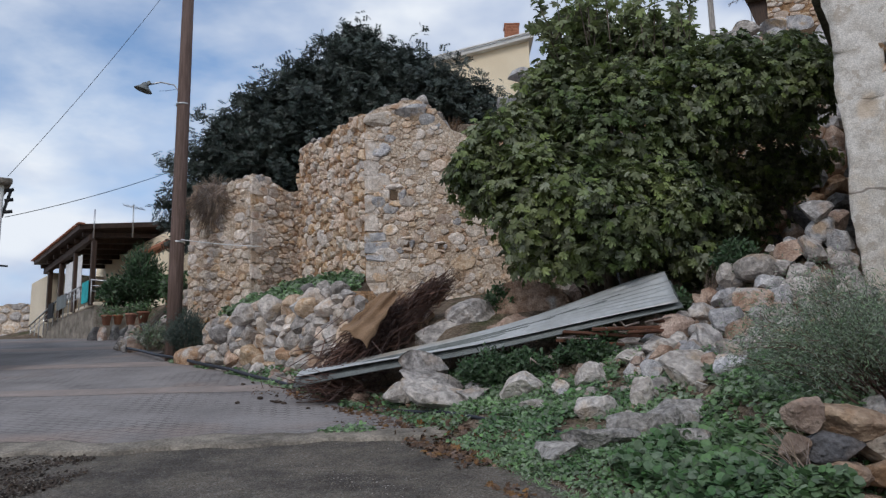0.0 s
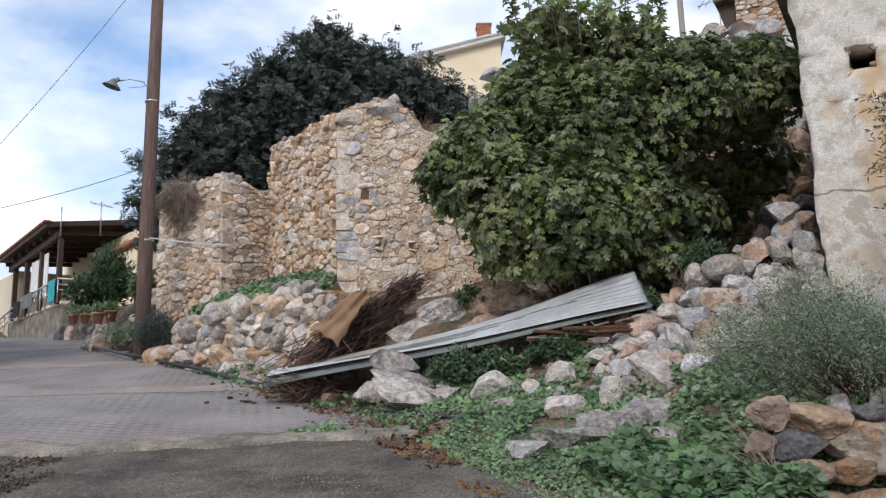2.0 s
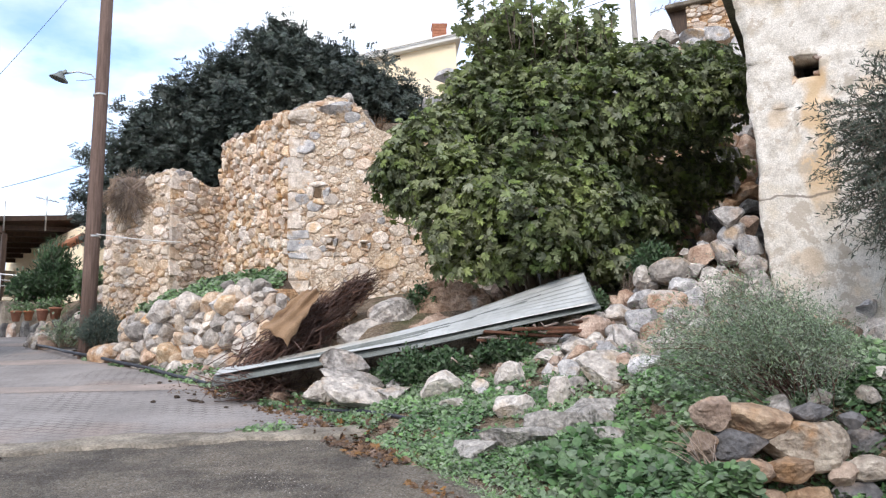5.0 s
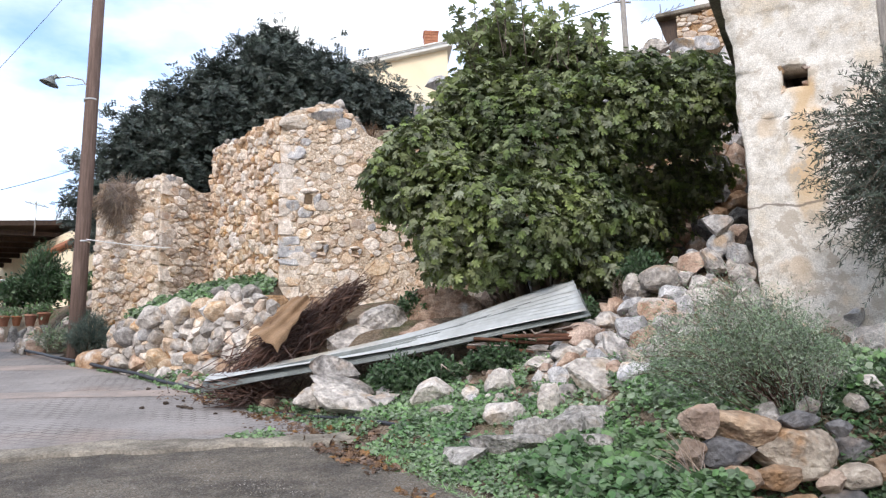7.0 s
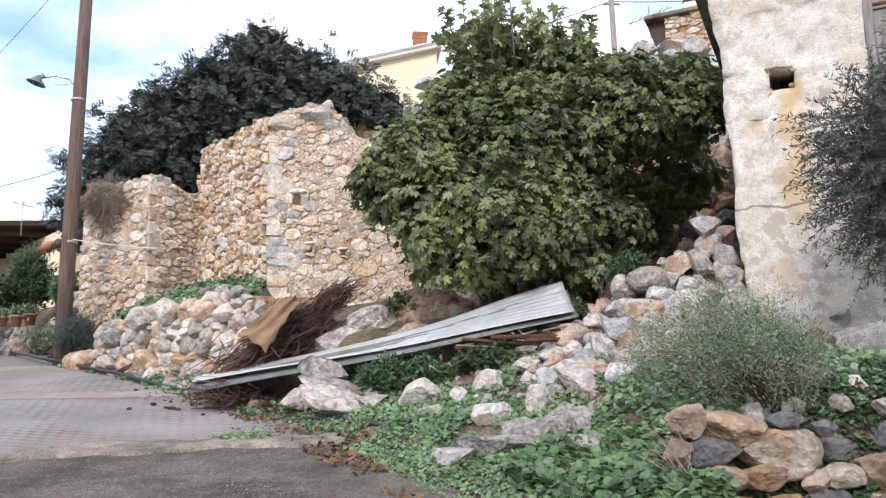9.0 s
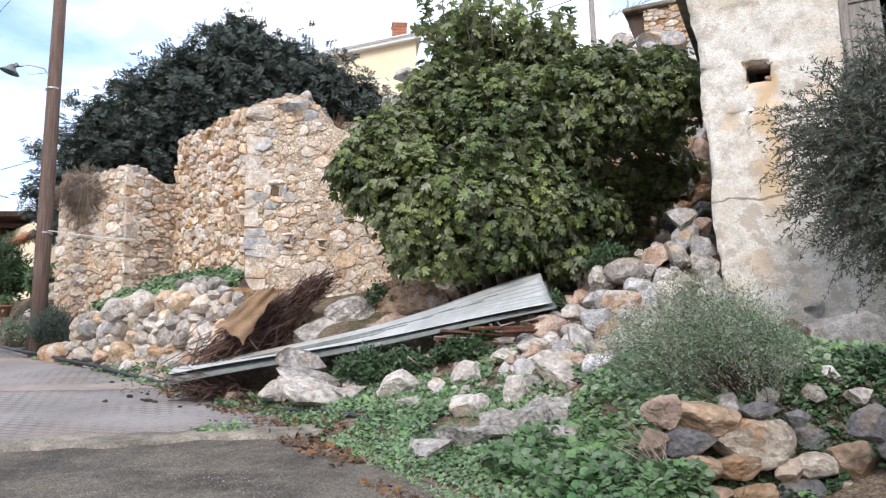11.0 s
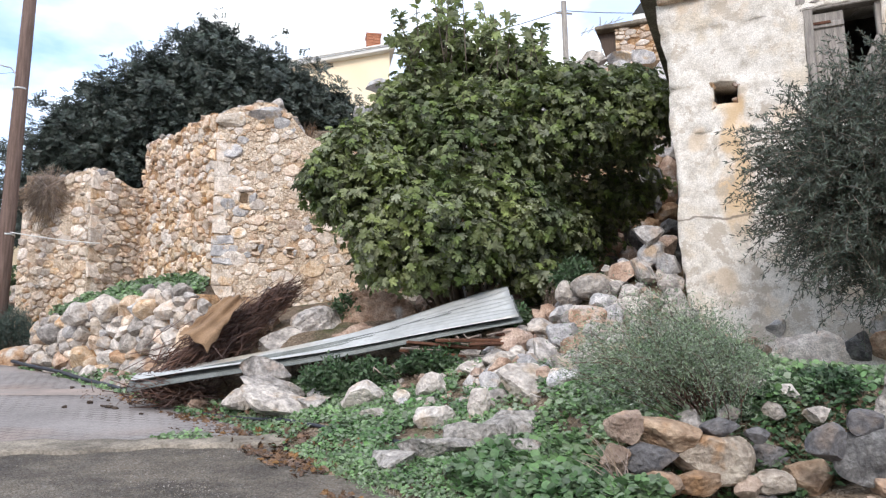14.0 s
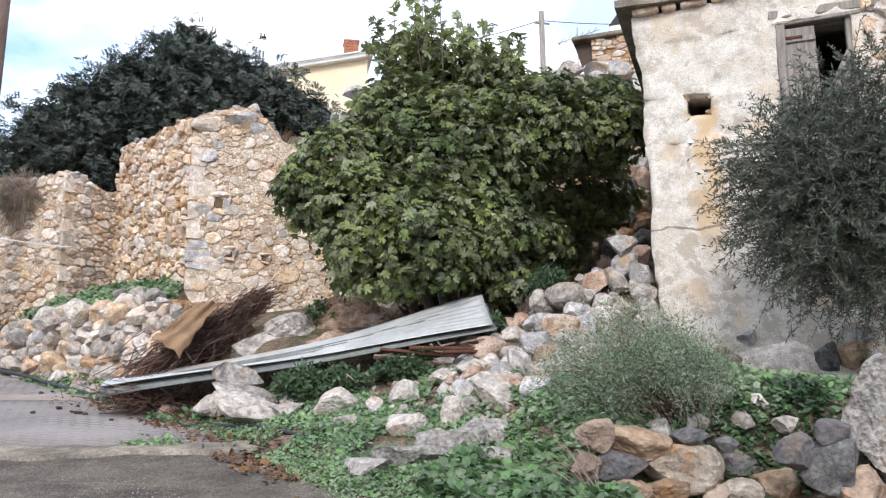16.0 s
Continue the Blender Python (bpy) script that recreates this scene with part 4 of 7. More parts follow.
    part("shutter_rail", box(0.30, 0.03, 0.06, 0.006, (1.665, 0.005, 5.60)), M["old_wood"], sh)
    part("shutter_rail", box(0.30, 0.03, 0.06, 0.006, (1.665, 0.005, 4.86)), M["old_wood"], sh)
    part("hinge", box(0.18, 0.012, 0.03, 0.003, (1.6, -0.016, 5.62)), M["rust"], sh)
    b = bmesh.new()
    pts = [(1.80, 4.82), (1.86, 4.66), (2.18, 4.60), (2.16, 5.40), (2.10, 5.42)]
    f0 = [b.verts.new((x, 0.02, z)) for x, z in pts]
    f1 = [b.verts.new((x, 0.045, z)) for x, z in pts]
    b.faces.new(f0)
    b.faces.new(f1[::-1])
    for i in range(5):
        j = (i + 1) % 5
        b.faces.new((f0[j], f0[i], f1[i], f1[j]))
    part("shutter", b, M["old_wood"], h, "broken slanting shutter board")
    # bare masonry beside the window
    hold = new("hold")
    masonry(hold, 1.4, 1.5, [(0.14, 0.5), (0.09, 0.5)], 0.012, 0.035, two("stone_ochre", "stone_pale", 0.6), lambda u: 1.5, lambda u: 0.0, 31, (), 80)
    for c in list(hold.children):
        c.parent = h
        c.location = c.location + Vector((2.24, 0.0, 4.55))
    bpy.data.objects.remove(hold)
    for k, (x, z, w, hh) in enumerate(((2.5, 2.3, 0.34, 0.24), (1.3, 2.02, 0.4, 0.14), (0.75, 2.02, 0.3, 0.14), (2.05, 2.1, 0.3, 0.14))):
        ob = new("footing_stone", POOL[("rock_rust", "rock", "stone_grey")[k % 3]][k % 4])
        ob.parent = h
        ob.matrix_basis = Matrix.LocRotScale((x, -0.13, z + 0.02), Euler((0.1 * k, 0.05 * k, 0)), (w, 0.3, hh * 1.1))


    for k, (x, z, w, hh, key) in enumerate(((0.69, 2.20, 0.26, 0.32, "rock_rust"), (1.17, 2.22, 0.66, 0.40, "stone_pale"), (0.90, 2.46, 0.19, 0.16, "stone_grey"), (1.60, 2.26, 0.22, 0.26, "rock_dark"), (1.84, 2.24, 0.30, 0.24, "rock_rust"), (2.2, 2.3, 0.46, 0.36, "stone_pale"), (0.36, 2.24, 0.36, 0.34, "stone_grey"), (0.05, 2.32, 0.30, 0.36, "stone_pale"), (2.6, 2.35, 0.4, 0.4, "stone_ochre"), (1.9, 2.46, 0.34, 0.2, "stone_grey"), (2.95, 2.4, 0.34, 0.36, "rock_rust"), (2.5, 2.65, 0.36, 0.22, "stone_pale"))):
        ob = new("footing_stone", BLOCKS[key][k % 5])
        ob.parent = h
        ob.matrix_basis = Matrix.LocRotScale((x, -0.04, z), Euler((0, 0.06 * math.sin(3 * k), 0)), (w * 1.16, 0.32, hh * 1.25))


old_house()


# ---- loose rocks ----
def rock(x, y, z, w, h, key, rng, label, group, big=True, deep=0.0):
    me = rng.choice(POOL[key][:4] + BLOCKS[key][:3] if big else POOL[key][4:])
    ob = new("rock", me)
    d = w * rng.uniform(0.75, 1.0)
    ob.matrix_basis = Matrix.LocRotScale((x, y, z - deep / 2), Euler((rng.uniform(-0.15, 0.15), rng.uniform(-0.15, 0.15), rng.choice((0, math.pi)) + rng.uniform(-0.3, 0.3))), (w, d, h * 1.02 + deep))
    return tagged(ob, label, "rock", group)


def block(r, key, rng, label, group):
    """A squarish walling block, laid nearly level."""
    x, y, z, w, h = r
    ob = new("rock", BLOCKS[key][rng.randrange(5)])
    ob.matrix_basis = Matrix.LocRotScale((x, y, z), Euler((rng.uniform(-0.06, 0.06), rng.uniform(-0.10, 0.10), rng.choice((0, math.pi)) + rng.uniform(-0.12, 0.12))), (w * 1.13, w * 0.75, h * 1.15))
    return tagged(ob, label, "rock", group)


WHITE = [
    (1.37, 8.02, 1.93, 0.34, 0.24), (1.6, 7.14, 1.74, 0.19, 0.26), (1.25, 7.28, 1.64, 0.37, 0.17), (2.06, 7.27, 1.93, 0.57, 0.3),
    (0.76, 8.37, 1.87, 0.43, 0.27), (0.83, 7.92, 1.68, 0.35, 0.11), (0.62, 7.94, 1.62, 0.17, 0.05), (1.08, 8.06, 1.83, 0.17, 0.15),
]
GREY = [
    (0.02, 8.9, 1.88, 0.62, 0.3), (-0.1, 9.15, 2.05, 0.5, 0.22), (-0.19, 9.35, 2.22, 0.4, 0.24), (0.3, 8.75, 1.84, 0.26, 0.2),
    (-0.42, 9.25, 1.93, 0.32, 0.24), (0.42, 8.95, 1.95, 0.3, 0.2), (0.65, 6.83, 1.3, 0.26, 0.1), (1.29, 6.11, 1.29, 0.2, 0.11),
    (0.69, 6.58, 1.25, 0.17, 0.11), (0.85, 6.37, 1.23, 0.14, 0.07),
]
SLABS = [
    (0.93, 6.66, 1.29, 0.5, 0.09), (1.20, 6.62, 1.36, 0.6, 0.12), (1.48, 6.70, 1.44, 0.62, 0.15), (1.72, 6.76, 1.51, 0.5, 0.15), (1.87, 6.84, 1.57, 0.42, 0.13), (1.68, 6.54, 1.49, 0.21, 0.16), (1.68, 6.0, 1.34, 0.25, 0.14),
]
PILE_A = [
    (2.04, 8.43, 2.22, 0.23, 0.17), (1.8, 8.39, 2.12, 0.34, 0.15), (1.61, 9.31, 2.39, 0.51, 0.22), (2.32, 8.63, 2.41, 0.35, 0.24),
    (2.46, 8.03, 2.25, 0.31, 0.25), (2.42, 7.31, 2.06, 0.3, 0.22), (2.62, 8.73, 2.57, 0.36, 0.19), (2.73, 8.32, 2.44, 0.35, 0.24),
    (3.01, 8.38, 2.62, 0.41, 0.3), (2.93, 8.55, 2.67, 0.3, 0.19), (3.19, 8.7, 3.0, 0.46, 0.28), (2.97, 8.9, 2.98, 0.25, 0.23),
    (2.01, 7.84, 2.02, 0.21, 0.13), (1.41, 9.51, 2.42, 0.25, 0.14), (2.75, 7.64, 2.19, 0.31, 0.21), (2.49, 8.46, 2.37, 0.2, 0.12),
]
PILE_B = [
    (3.47, 8.4, 2.88, 0.25, 0.21), (3.22, 8.5, 2.81, 0.3, 0.16), (3.5, 8.61, 3.15, 0.28, 0.22), (3.7, 8.55, 3.16, 0.31, 0.25),
    (3.97, 8.46, 3.01, 0.28, 0.19), (3.69, 8.29, 2.81, 0.33, 0.21), (4.04, 8.65, 3.29, 0.29, 0.26), (4.14, 8.91, 3.51, 0.27, 0.23),
    (3.86, 8.72, 3.58, 0.34, 0.22), (3.91, 8.28, 2.83, 0.25, 0.25), (3.43, 8.27, 2.71, 0.36, 0.26), (3.23, 8.28, 2.64, 0.3, 0.24),
    (3.43, 7.94, 2.5, 0.33, 0.22), (3.38, 8.53, 2.97, 0.21, 0.14), (3.81, 7.86, 2.55, 0.34, 0.22),
]
UNDER = [
    (3.35, 5.97, 1.82, 0.37, 0.18), (2.96, 5.54, 1.6, 0.21, 0.14), (3.29, 5.52, 1.64, 0.15, 0.08), (3.56, 5.44, 1.6, 0.17, 0.09),
    (2.72, 5.56, 1.58, 0.2, 0.12), (3.47, 5.62, 1.76, 0.17, 0.09),
]
WALL_A = [
    (2.12, 5.27, 1.52, 0.22, 0.19), (2.42, 5.32, 1.46, 0.39, 0.22), (2.28, 5.31, 1.32, 0.37, 0.19), (2.73, 5.35, 1.31, 0.49, 0.29),
    (2.77, 5.27, 1.51, 0.23, 0.11), (2.29, 5.3, 1.17, 0.35, 0.17), (2.57, 5.29, 1.17, 0.3, 0.15), (3.09, 5.28, 1.16, 0.28, 0.16),
    (3.43, 5.31, 1.17, 0.37, 0.24), (3.0, 5.25, 1.46, 0.15, 0.1), (2.04, 5.25, 1.33, 0.18, 0.17), (2.91, 5.26, 1.14, 0.19, 0.15),
]
WALL_B = [
    (3.27, 4.92, 1.42, 0.23, 0.21), (3.55, 4.92, 1.51, 0.22, 0.19), (3.55, 4.96, 1.32, 0.37, 0.32), (3.76, 4.96, 1.17, 0.36, 0.28),
]

rng = random.Random(5)
for r in WHITE:
    rock(*r, "rock_white", rng, "pale angular limestone rock lying among weeds", "pale rocks", deep=0.05)
for r in GREY:
    r = (r[0], r[1], r[2] - 0.05, r[3] * 1.35, r[4] * 0.88)
    rock(*r, "rock", rng, "rough grey limestone rock at the foot of the slope", "grey rocks", deep=0.03)
for r in SLABS:
    rock(r[0], r[1], r[2] + 0.05, r[3], r[4], "bedrock", rng, "flat grey bedrock slab showing through the weeds", "bedrock slabs", deep=0.1)
for i, r in enumerate(PILE_A + PILE_B):
    rock(*r, ("rock", "rock_white", "stone_grey", "rock_rust", "rock")[i % 5], rng, "rough limestone rock in the rubble heap by the house", "rubble heap", deep=0.04)
# stones under and between them, down to the earth
heap = [(r[0], r[1], r[2], r[3]) for r in PILE_A + PILE_B]
for x, y, z, w, h in PILE_A + PILE_B:
    low = z - h * 0.8
    while low > float(height(x, y)) - 0.05:
        rock(x + rng.uniform(-0.12, 0.12), y + 0.04, low, w * rng.uniform(0.8, 1.1), h, rng.choice(("rock", "stone_grey", "rock_rust", "rock_white")), rng, "rough limestone rock in the rubble heap by the house", "rubble heap", deep=0.04)
        low -= h * 0.85
for k in range(900):
    u = rng.random()
    x = 1.75 + 2.3 * u
    y = 8.15 + 0.45 * u + rng.gauss(0, 0.33)
    w = rng.choice((0.16, 0.22, 0.28, 0.34)) * rng.uniform(0.85, 1.2)
    z = float(height(x, y)) + w * 0.2
    if y > 8.35 - 0.59 * (x - 4.05) - w * 0.4 or any(math.dist((x, y, z), q[:3]) < (w + q[3]) * 0.42 for q in heap):
        continue
    heap.append((x, y, z, w))
    rock(x, y, z, w, w * rng.uniform(0.6, 0.85), rng.choice(("rock", "rock", "rock_white", "stone_grey", "rock_rust")), rng, "rough limestone rock in the rubble heap by the house", "rubble heap", deep=0.04)
for r in UNDER:
    rock(*r, "rock", rng, "grey rock half sunk in the weeds below the old house", "half-sunk rocks", deep=0.05)
for i, r in enumerate(WALL_A + WALL_B):
    block(r, ("block_brown", "block_brown", "block_slate", "block_tan", "block_slate", "block_brown", "block_brown", "block_tan", "block_brown", "block_slate", "block_brown", "block_brown", "block_slate", "block_slate", "rock_dark", "block_brown")[i], rng, "weathered block in a tumbled dry-stone wall", "tumbled wall stones")
me = rock_mesh("boulder", 555, 5, 7, 0.055)
me.materials.append(M["bedrock"])
tagged(new("boulder", me), "large lichen-grey boulder on the tumbled wall", "rock").matrix_basis = Matrix.LocRotScale((4.22, 5.1, 1.60), Euler((0.2, 0.3, 0.5)), (0.68, 0.6, 0.82))
rock(-4.12, 14.5, 2.72, 0.6, 0.4, "rock_rust", rng, "ochre boulder at the foot of the pole", "", deep=0.1)
# more blocks filling the little wall, those behind kept dark like shaded gaps
for row, (z, x0, x1, y) in enumerate(((0.98, 2.05, 3.5, 5.33), (0.80, 2.05, 3.9, 5.33), (1.30, 2.2, 3.15, 5.58), (1.12, 2.1, 3.3, 5.58), (0.98, 3.45, 4.2, 5.0), (0.78, 3.45, 4.2, 5.0), (1.32, 3.95, 4.5, 5.05), (1.15, 4.0, 4.6, 5.05))):
    x = x0
    while x < x1:
        w = rng.uniform(0.2, 0.36)
        block((x + w / 2, y + rng.uniform(-0.04, 0.04), z + rng.uniform(-0.02, 0.02), w, rng.uniform(0.15, 0.2)), rng.choice(("block_brown", "block_slate", "block_brown", "block_tan") if row < 2 else ("block_brown", "block_slate")), rng, "weathered block in a tumbled dry-stone wall", "tumbled wall stones")
        x += w * 1.02
# the boulder by the brushwood, and bedrock shoulders under the ruin
rock(0.02, 10.5, 2.62, 0.66, 0.52, "rock", rng, "pale grey boulder beside the brushwood", "", deep=0.2)
for k, (x, y, z, w, h, key) in enumerate(((0.45, 10.75, 2.78, 0.8, 0.55, "rock"), (1.2, 10.7, 2.85, 1.2, 0.8, "rock_rust"), (0.85, 10.35, 2.62, 0.7, 0.4, "rock_rust"), (-0.3, 11.3, 2.8, 1.0, 0.6, "rock_rust"), (1.95, 11.0, 2.95, 1.1, 0.7, "rock_rust"), (2.6, 10.6, 2.9, 0.9, 0.5, "rock_rust"))):
    me = rock_mesh("outcrop", 600 + k, 5, 6, 0.06)
    me.materials.append(M[key])
    ob = new("bedrock_outcrop", me)
    ob.matrix_basis = Matrix.LocRotScale((x, y, z), Euler((0.1, 0.1 * k, 0.4 * k)), (w, w * 0.75, h))
    tagged(ob, "ochre-stained bedrock outcrop below the ruined wall", "rock", "bedrock outcrops")
# small loose stones: the larger ones by themselves, the rest as rubble
RUBBLE = {}


def pebble(x, y, z, w, h, key, rng):
    RUBBLE.setdefault(key, []).append((x, y, z, w, h, rng.uniform(0, 6.28), rng.randrange(4, 7)))


for k in range(446):
    if k < 170:
        u = rng.random()
        x = 1.6 + 2.4 * u + rng.gauss(0, 0.35)
        y = 8.0 + 0.6 * u + rng.gauss(0, 0.45)
    else:
        x, y = rng.uniform(0.1, 3.2), rng.uniform(6.9, 9.3)
        if x - float(np.interp(y, EDGE_Y, EDGE_X)) < 1.15:
            continue
    if y > 8.5 - 0.55 * (x - 4.0) - 0.1 and x > 3.9:
        continue
    s = rng.uniform(0.04, 0.14) if k < 170 else rng.uniform(0.03, 0.10) if k < 430 else rng.uniform(0.12, 0.26)
    key = rng.choice(("rock", "rock_white", "rock_rust", "stone_grey"))
    z = float(height(x, y)) + s * 0.18
    if s > 0.15:
        rock(x, y, z, s * 1.3, s, key, rng, "rough broken stone on the rubble slope", "loose stones")
    else:
        pebble(x, y, z, s * 1.3, s, key, rng)
for k in range(60):
    x = rng.uniform(-4.4, -0.9)
    y = float(np.interp(-x, (-1, 0.45, 1.87, 3.23, 4.4), (7.6, 8.75, 11.2, 13.25, 14.7))) + rng.uniform(0.15, 0.55)
    s = rng.uniform(0.06, 0.22)
    pebble(x, y, float(height(x, y)) + s * 0.2, s * 1.3, s, rng.choice(("rock", "rock_rust")), rng)


def lay_rubble():
    for key, rows in RUBBLE.items():
        vs, fs = [], []
        for x, y, z, w, h, a, which in rows:
            me = POOL[key][which]
            m = Matrix.LocRotScale((x, y, z), Euler((0.2 * math.sin(a * 3), 0.2 * math.cos(a * 5), a)), (w, w * 0.85, h))
            o = len(vs)
            vs += [m @ v.co for v in me.vertices]
            fs += [tuple(i + o for i in p.vertices) for p in me.polygons]
        tagged(obj("rubble", vs, fs, M[key], None, False), "small broken stones and rubble scattered over the slope", "rubble", kind="stuff")


# cap stones on the ruin
for x, z, w, h, key in ((-0.90, 6.22, 0.42, 0.27, "stone_pale"), (-0.34, 6.29, 0.54, 0.27, "stone_grey"), (-0.22, 6.52, 0.20, 0.19, "rock_white"), (0.04, 6.08, 0.32, 0.2, "stone_grey"), (0.13, 5.75, 0.26, 0.24, "stone_grey"), (-0.62, 6.40, 0.26, 0.14, "stone_ochre")):
    block((x, 13.02, z, w, h), key, rng, "large weathered cap block on the ruined wall", "cap stones")
for x, y, z, w in ((-3.35, 15.75, 6.08, 0.3), (-4.1, 16.1, 6.04, 0.2), (1.38, 13.1, 6.93, 0.42), (1.76, 13.1, 7.06, 0.36), (1.52, 13.05, 6.7, 0.45), (1.15, 13.1, 6.5, 0.4), (2.1, 13.1, 7.0, 0.4), (4.74, 13.0, 7.44, 0.36), (4.97, 13.0, 7.56, 0.42), (5.42, 13.0, 7.6, 0.48), (5.86, 13.0, 7.66, 0.5), (5.12, 13.0, 7.36, 0.34)):
    rock(x, y, z, w, w * 0.6, rng.choice(("rock", "stone_grey")), rng, "loose cap stone on the ruined wall top", "cap stones")
for k in range(90):
    u = rng.random()
    if k < 30:
        x, y, z = -1.1 + 1.3 * u, 13.05 + 0.4 * rng.random(), float(np.interp(u, (0, 0.25, 0.65, 0.85, 1), (6.26, 6.42, 6.55, 6.33, 6.05)))
    elif k < 65:
        x, y, z = -2.67 + 1.55 * u + 0.1 * rng.random(), 16.4 - 3.35 * u + 0.2 * rng.random(), 6.84 - 0.52 * u
    else:
        x, y, z = -4.7 + 1.3 * u, 16.35 - 0.68 * u + 0.3 * rng.random(), 6.02 + 0.1 * u
    w = rng.uniform(0.1, 0.22)
    pebble(x, y, z + 0.02, w, w * 0.7, rng.choice(("rock", "stone_grey", "stone_ochre", "rock_rust")), rng)


# ---- plants ----
FIG_V = [(0, 0, 0), (0.10, -0.26, 0.03), (0.34, -0.46, -0.04), (0.40, -0.23, 0.06), (0.68, -0.46, -0.06), (0.84, -0.34, -0.07), (0.62, -0.19, 0.05), (0.96, -0.12, -0.07), (1.0, 0, -0.12), (0.96, 0.12, -0.07), (0.62, 0.19, 0.05), (0.84, 0.34, -0.07), (0.68, 0.46, -0.06), (0.40, 0.23, 0.06), (0.34, 0.46, -0.04), (0.10, 0.26, 0.03), (0.42, 0, 0.0)]
FIG_F = [(16, i, i + 1) for i in range(0, 15)] + [(16, 15, 0)]
OVAL_V = [(0, 0, 0), (0.5, -0.30, 0.06), (1, 0, -0.05), (0.5, 0.30, 0.06)]
OVAL_F = [(0, 1, 2), (0, 2, 3)]
SLIM_V = [(0, 0, 0), (0.45, -0.10, 0.02), (1, 0, -0.04), (0.45, 0.10, 0.02)]
ROUND_V = [(0, 0, 0.0)] + [(0.5 + 0.5 * math.cos(a), 0.5 * math.sin(a), 0.10 * abs(math.sin(a * 1.0)) - 0.03) for a in np.linspace(math.pi * 0.88, -math.pi * 0.88, 8)]
ROUND_F = [(0, i, i + 1) for i in range(1, 8)]
SPRIG_V, SPRIG_F = [], []
for k in range(4):
    for side in (-1, 1):
        o = len(SPRIG_V)
        bx = 0.15 + 0.22 * k
        SPRIG_V += [(bx, 0, 0), (bx - 0.02, side * 0.24, 0.05), (bx + 0.13, side * 0.44, -0.02), (bx + 0.2, side * 0.2, 0.04)]
        SPRIG_F.append((o, o + 1, o + 2, o + 3) if side < 0 else (o, o + 3, o + 2, o + 1))


def crown_points(lobes, n, rng, shell=0.55, lump=0.35, f=2.0):
    """Leaf sites in the outer part of several uneven lobes: (centre, radii, share)."""
    shares = np.array([l[2] for l in lobes], float)
    shares /= shares.sum()
    P, N = [], []
    for (c, r, _), s in zip(lobes, shares):
        k = int(n * s)
        d = rng.randn(k, 3)
        d /= np.linalg.norm(d, axis=1, keepdims=True)
        wob = 1 + lump * (np.sin(f * 2.1 * d[:, 0] + c[0] * 3) * np.sin(f * 2.6 * d[:, 2] + 1 + c[2]) + 0.6 * np.sin(f * 5.2 * d[:, 2] + 2 * c[0]) * np.sin(f * 4.7 * d[:, 0]) + 0.35 * np.sin(f * 9 * d[:, 1] + 7 * d[:, 2]))
        rad = (shell + (1 - shell) * rng.uniform(0, 1, k) ** 0.5) * wob
        P.append(np.array(c) + d * np.array(r) * rad[:, None])
        N.append(d)
    return np.concatenate(P), np.concatenate(N)


def limbs(name, root, tips, r0, material, parent, rng, sides=7):
    lines = []
    for t in tips:
        a, b = np.array(root, float), np.array(t, float)
        n = 7
        pts, rad = [], []
        side = rng.randn(3) * 0.12 * np.linalg.norm(b - a)
        for i in range(n + 1):
            u = i / n
            p = a + (b - a) * u + side * math.sin(math.pi * u) + np.array([0, 0, 0.12 * np.linalg.norm(b - a)]) * math.sin(math.pi * u) + rng.randn(3) * 0.015
            pts.append(p)
            rad.append(r0 * (1 - 0.82 * u))
        lines.append((pts, rad))
    return tubes(name, lines, material, parent, sides)


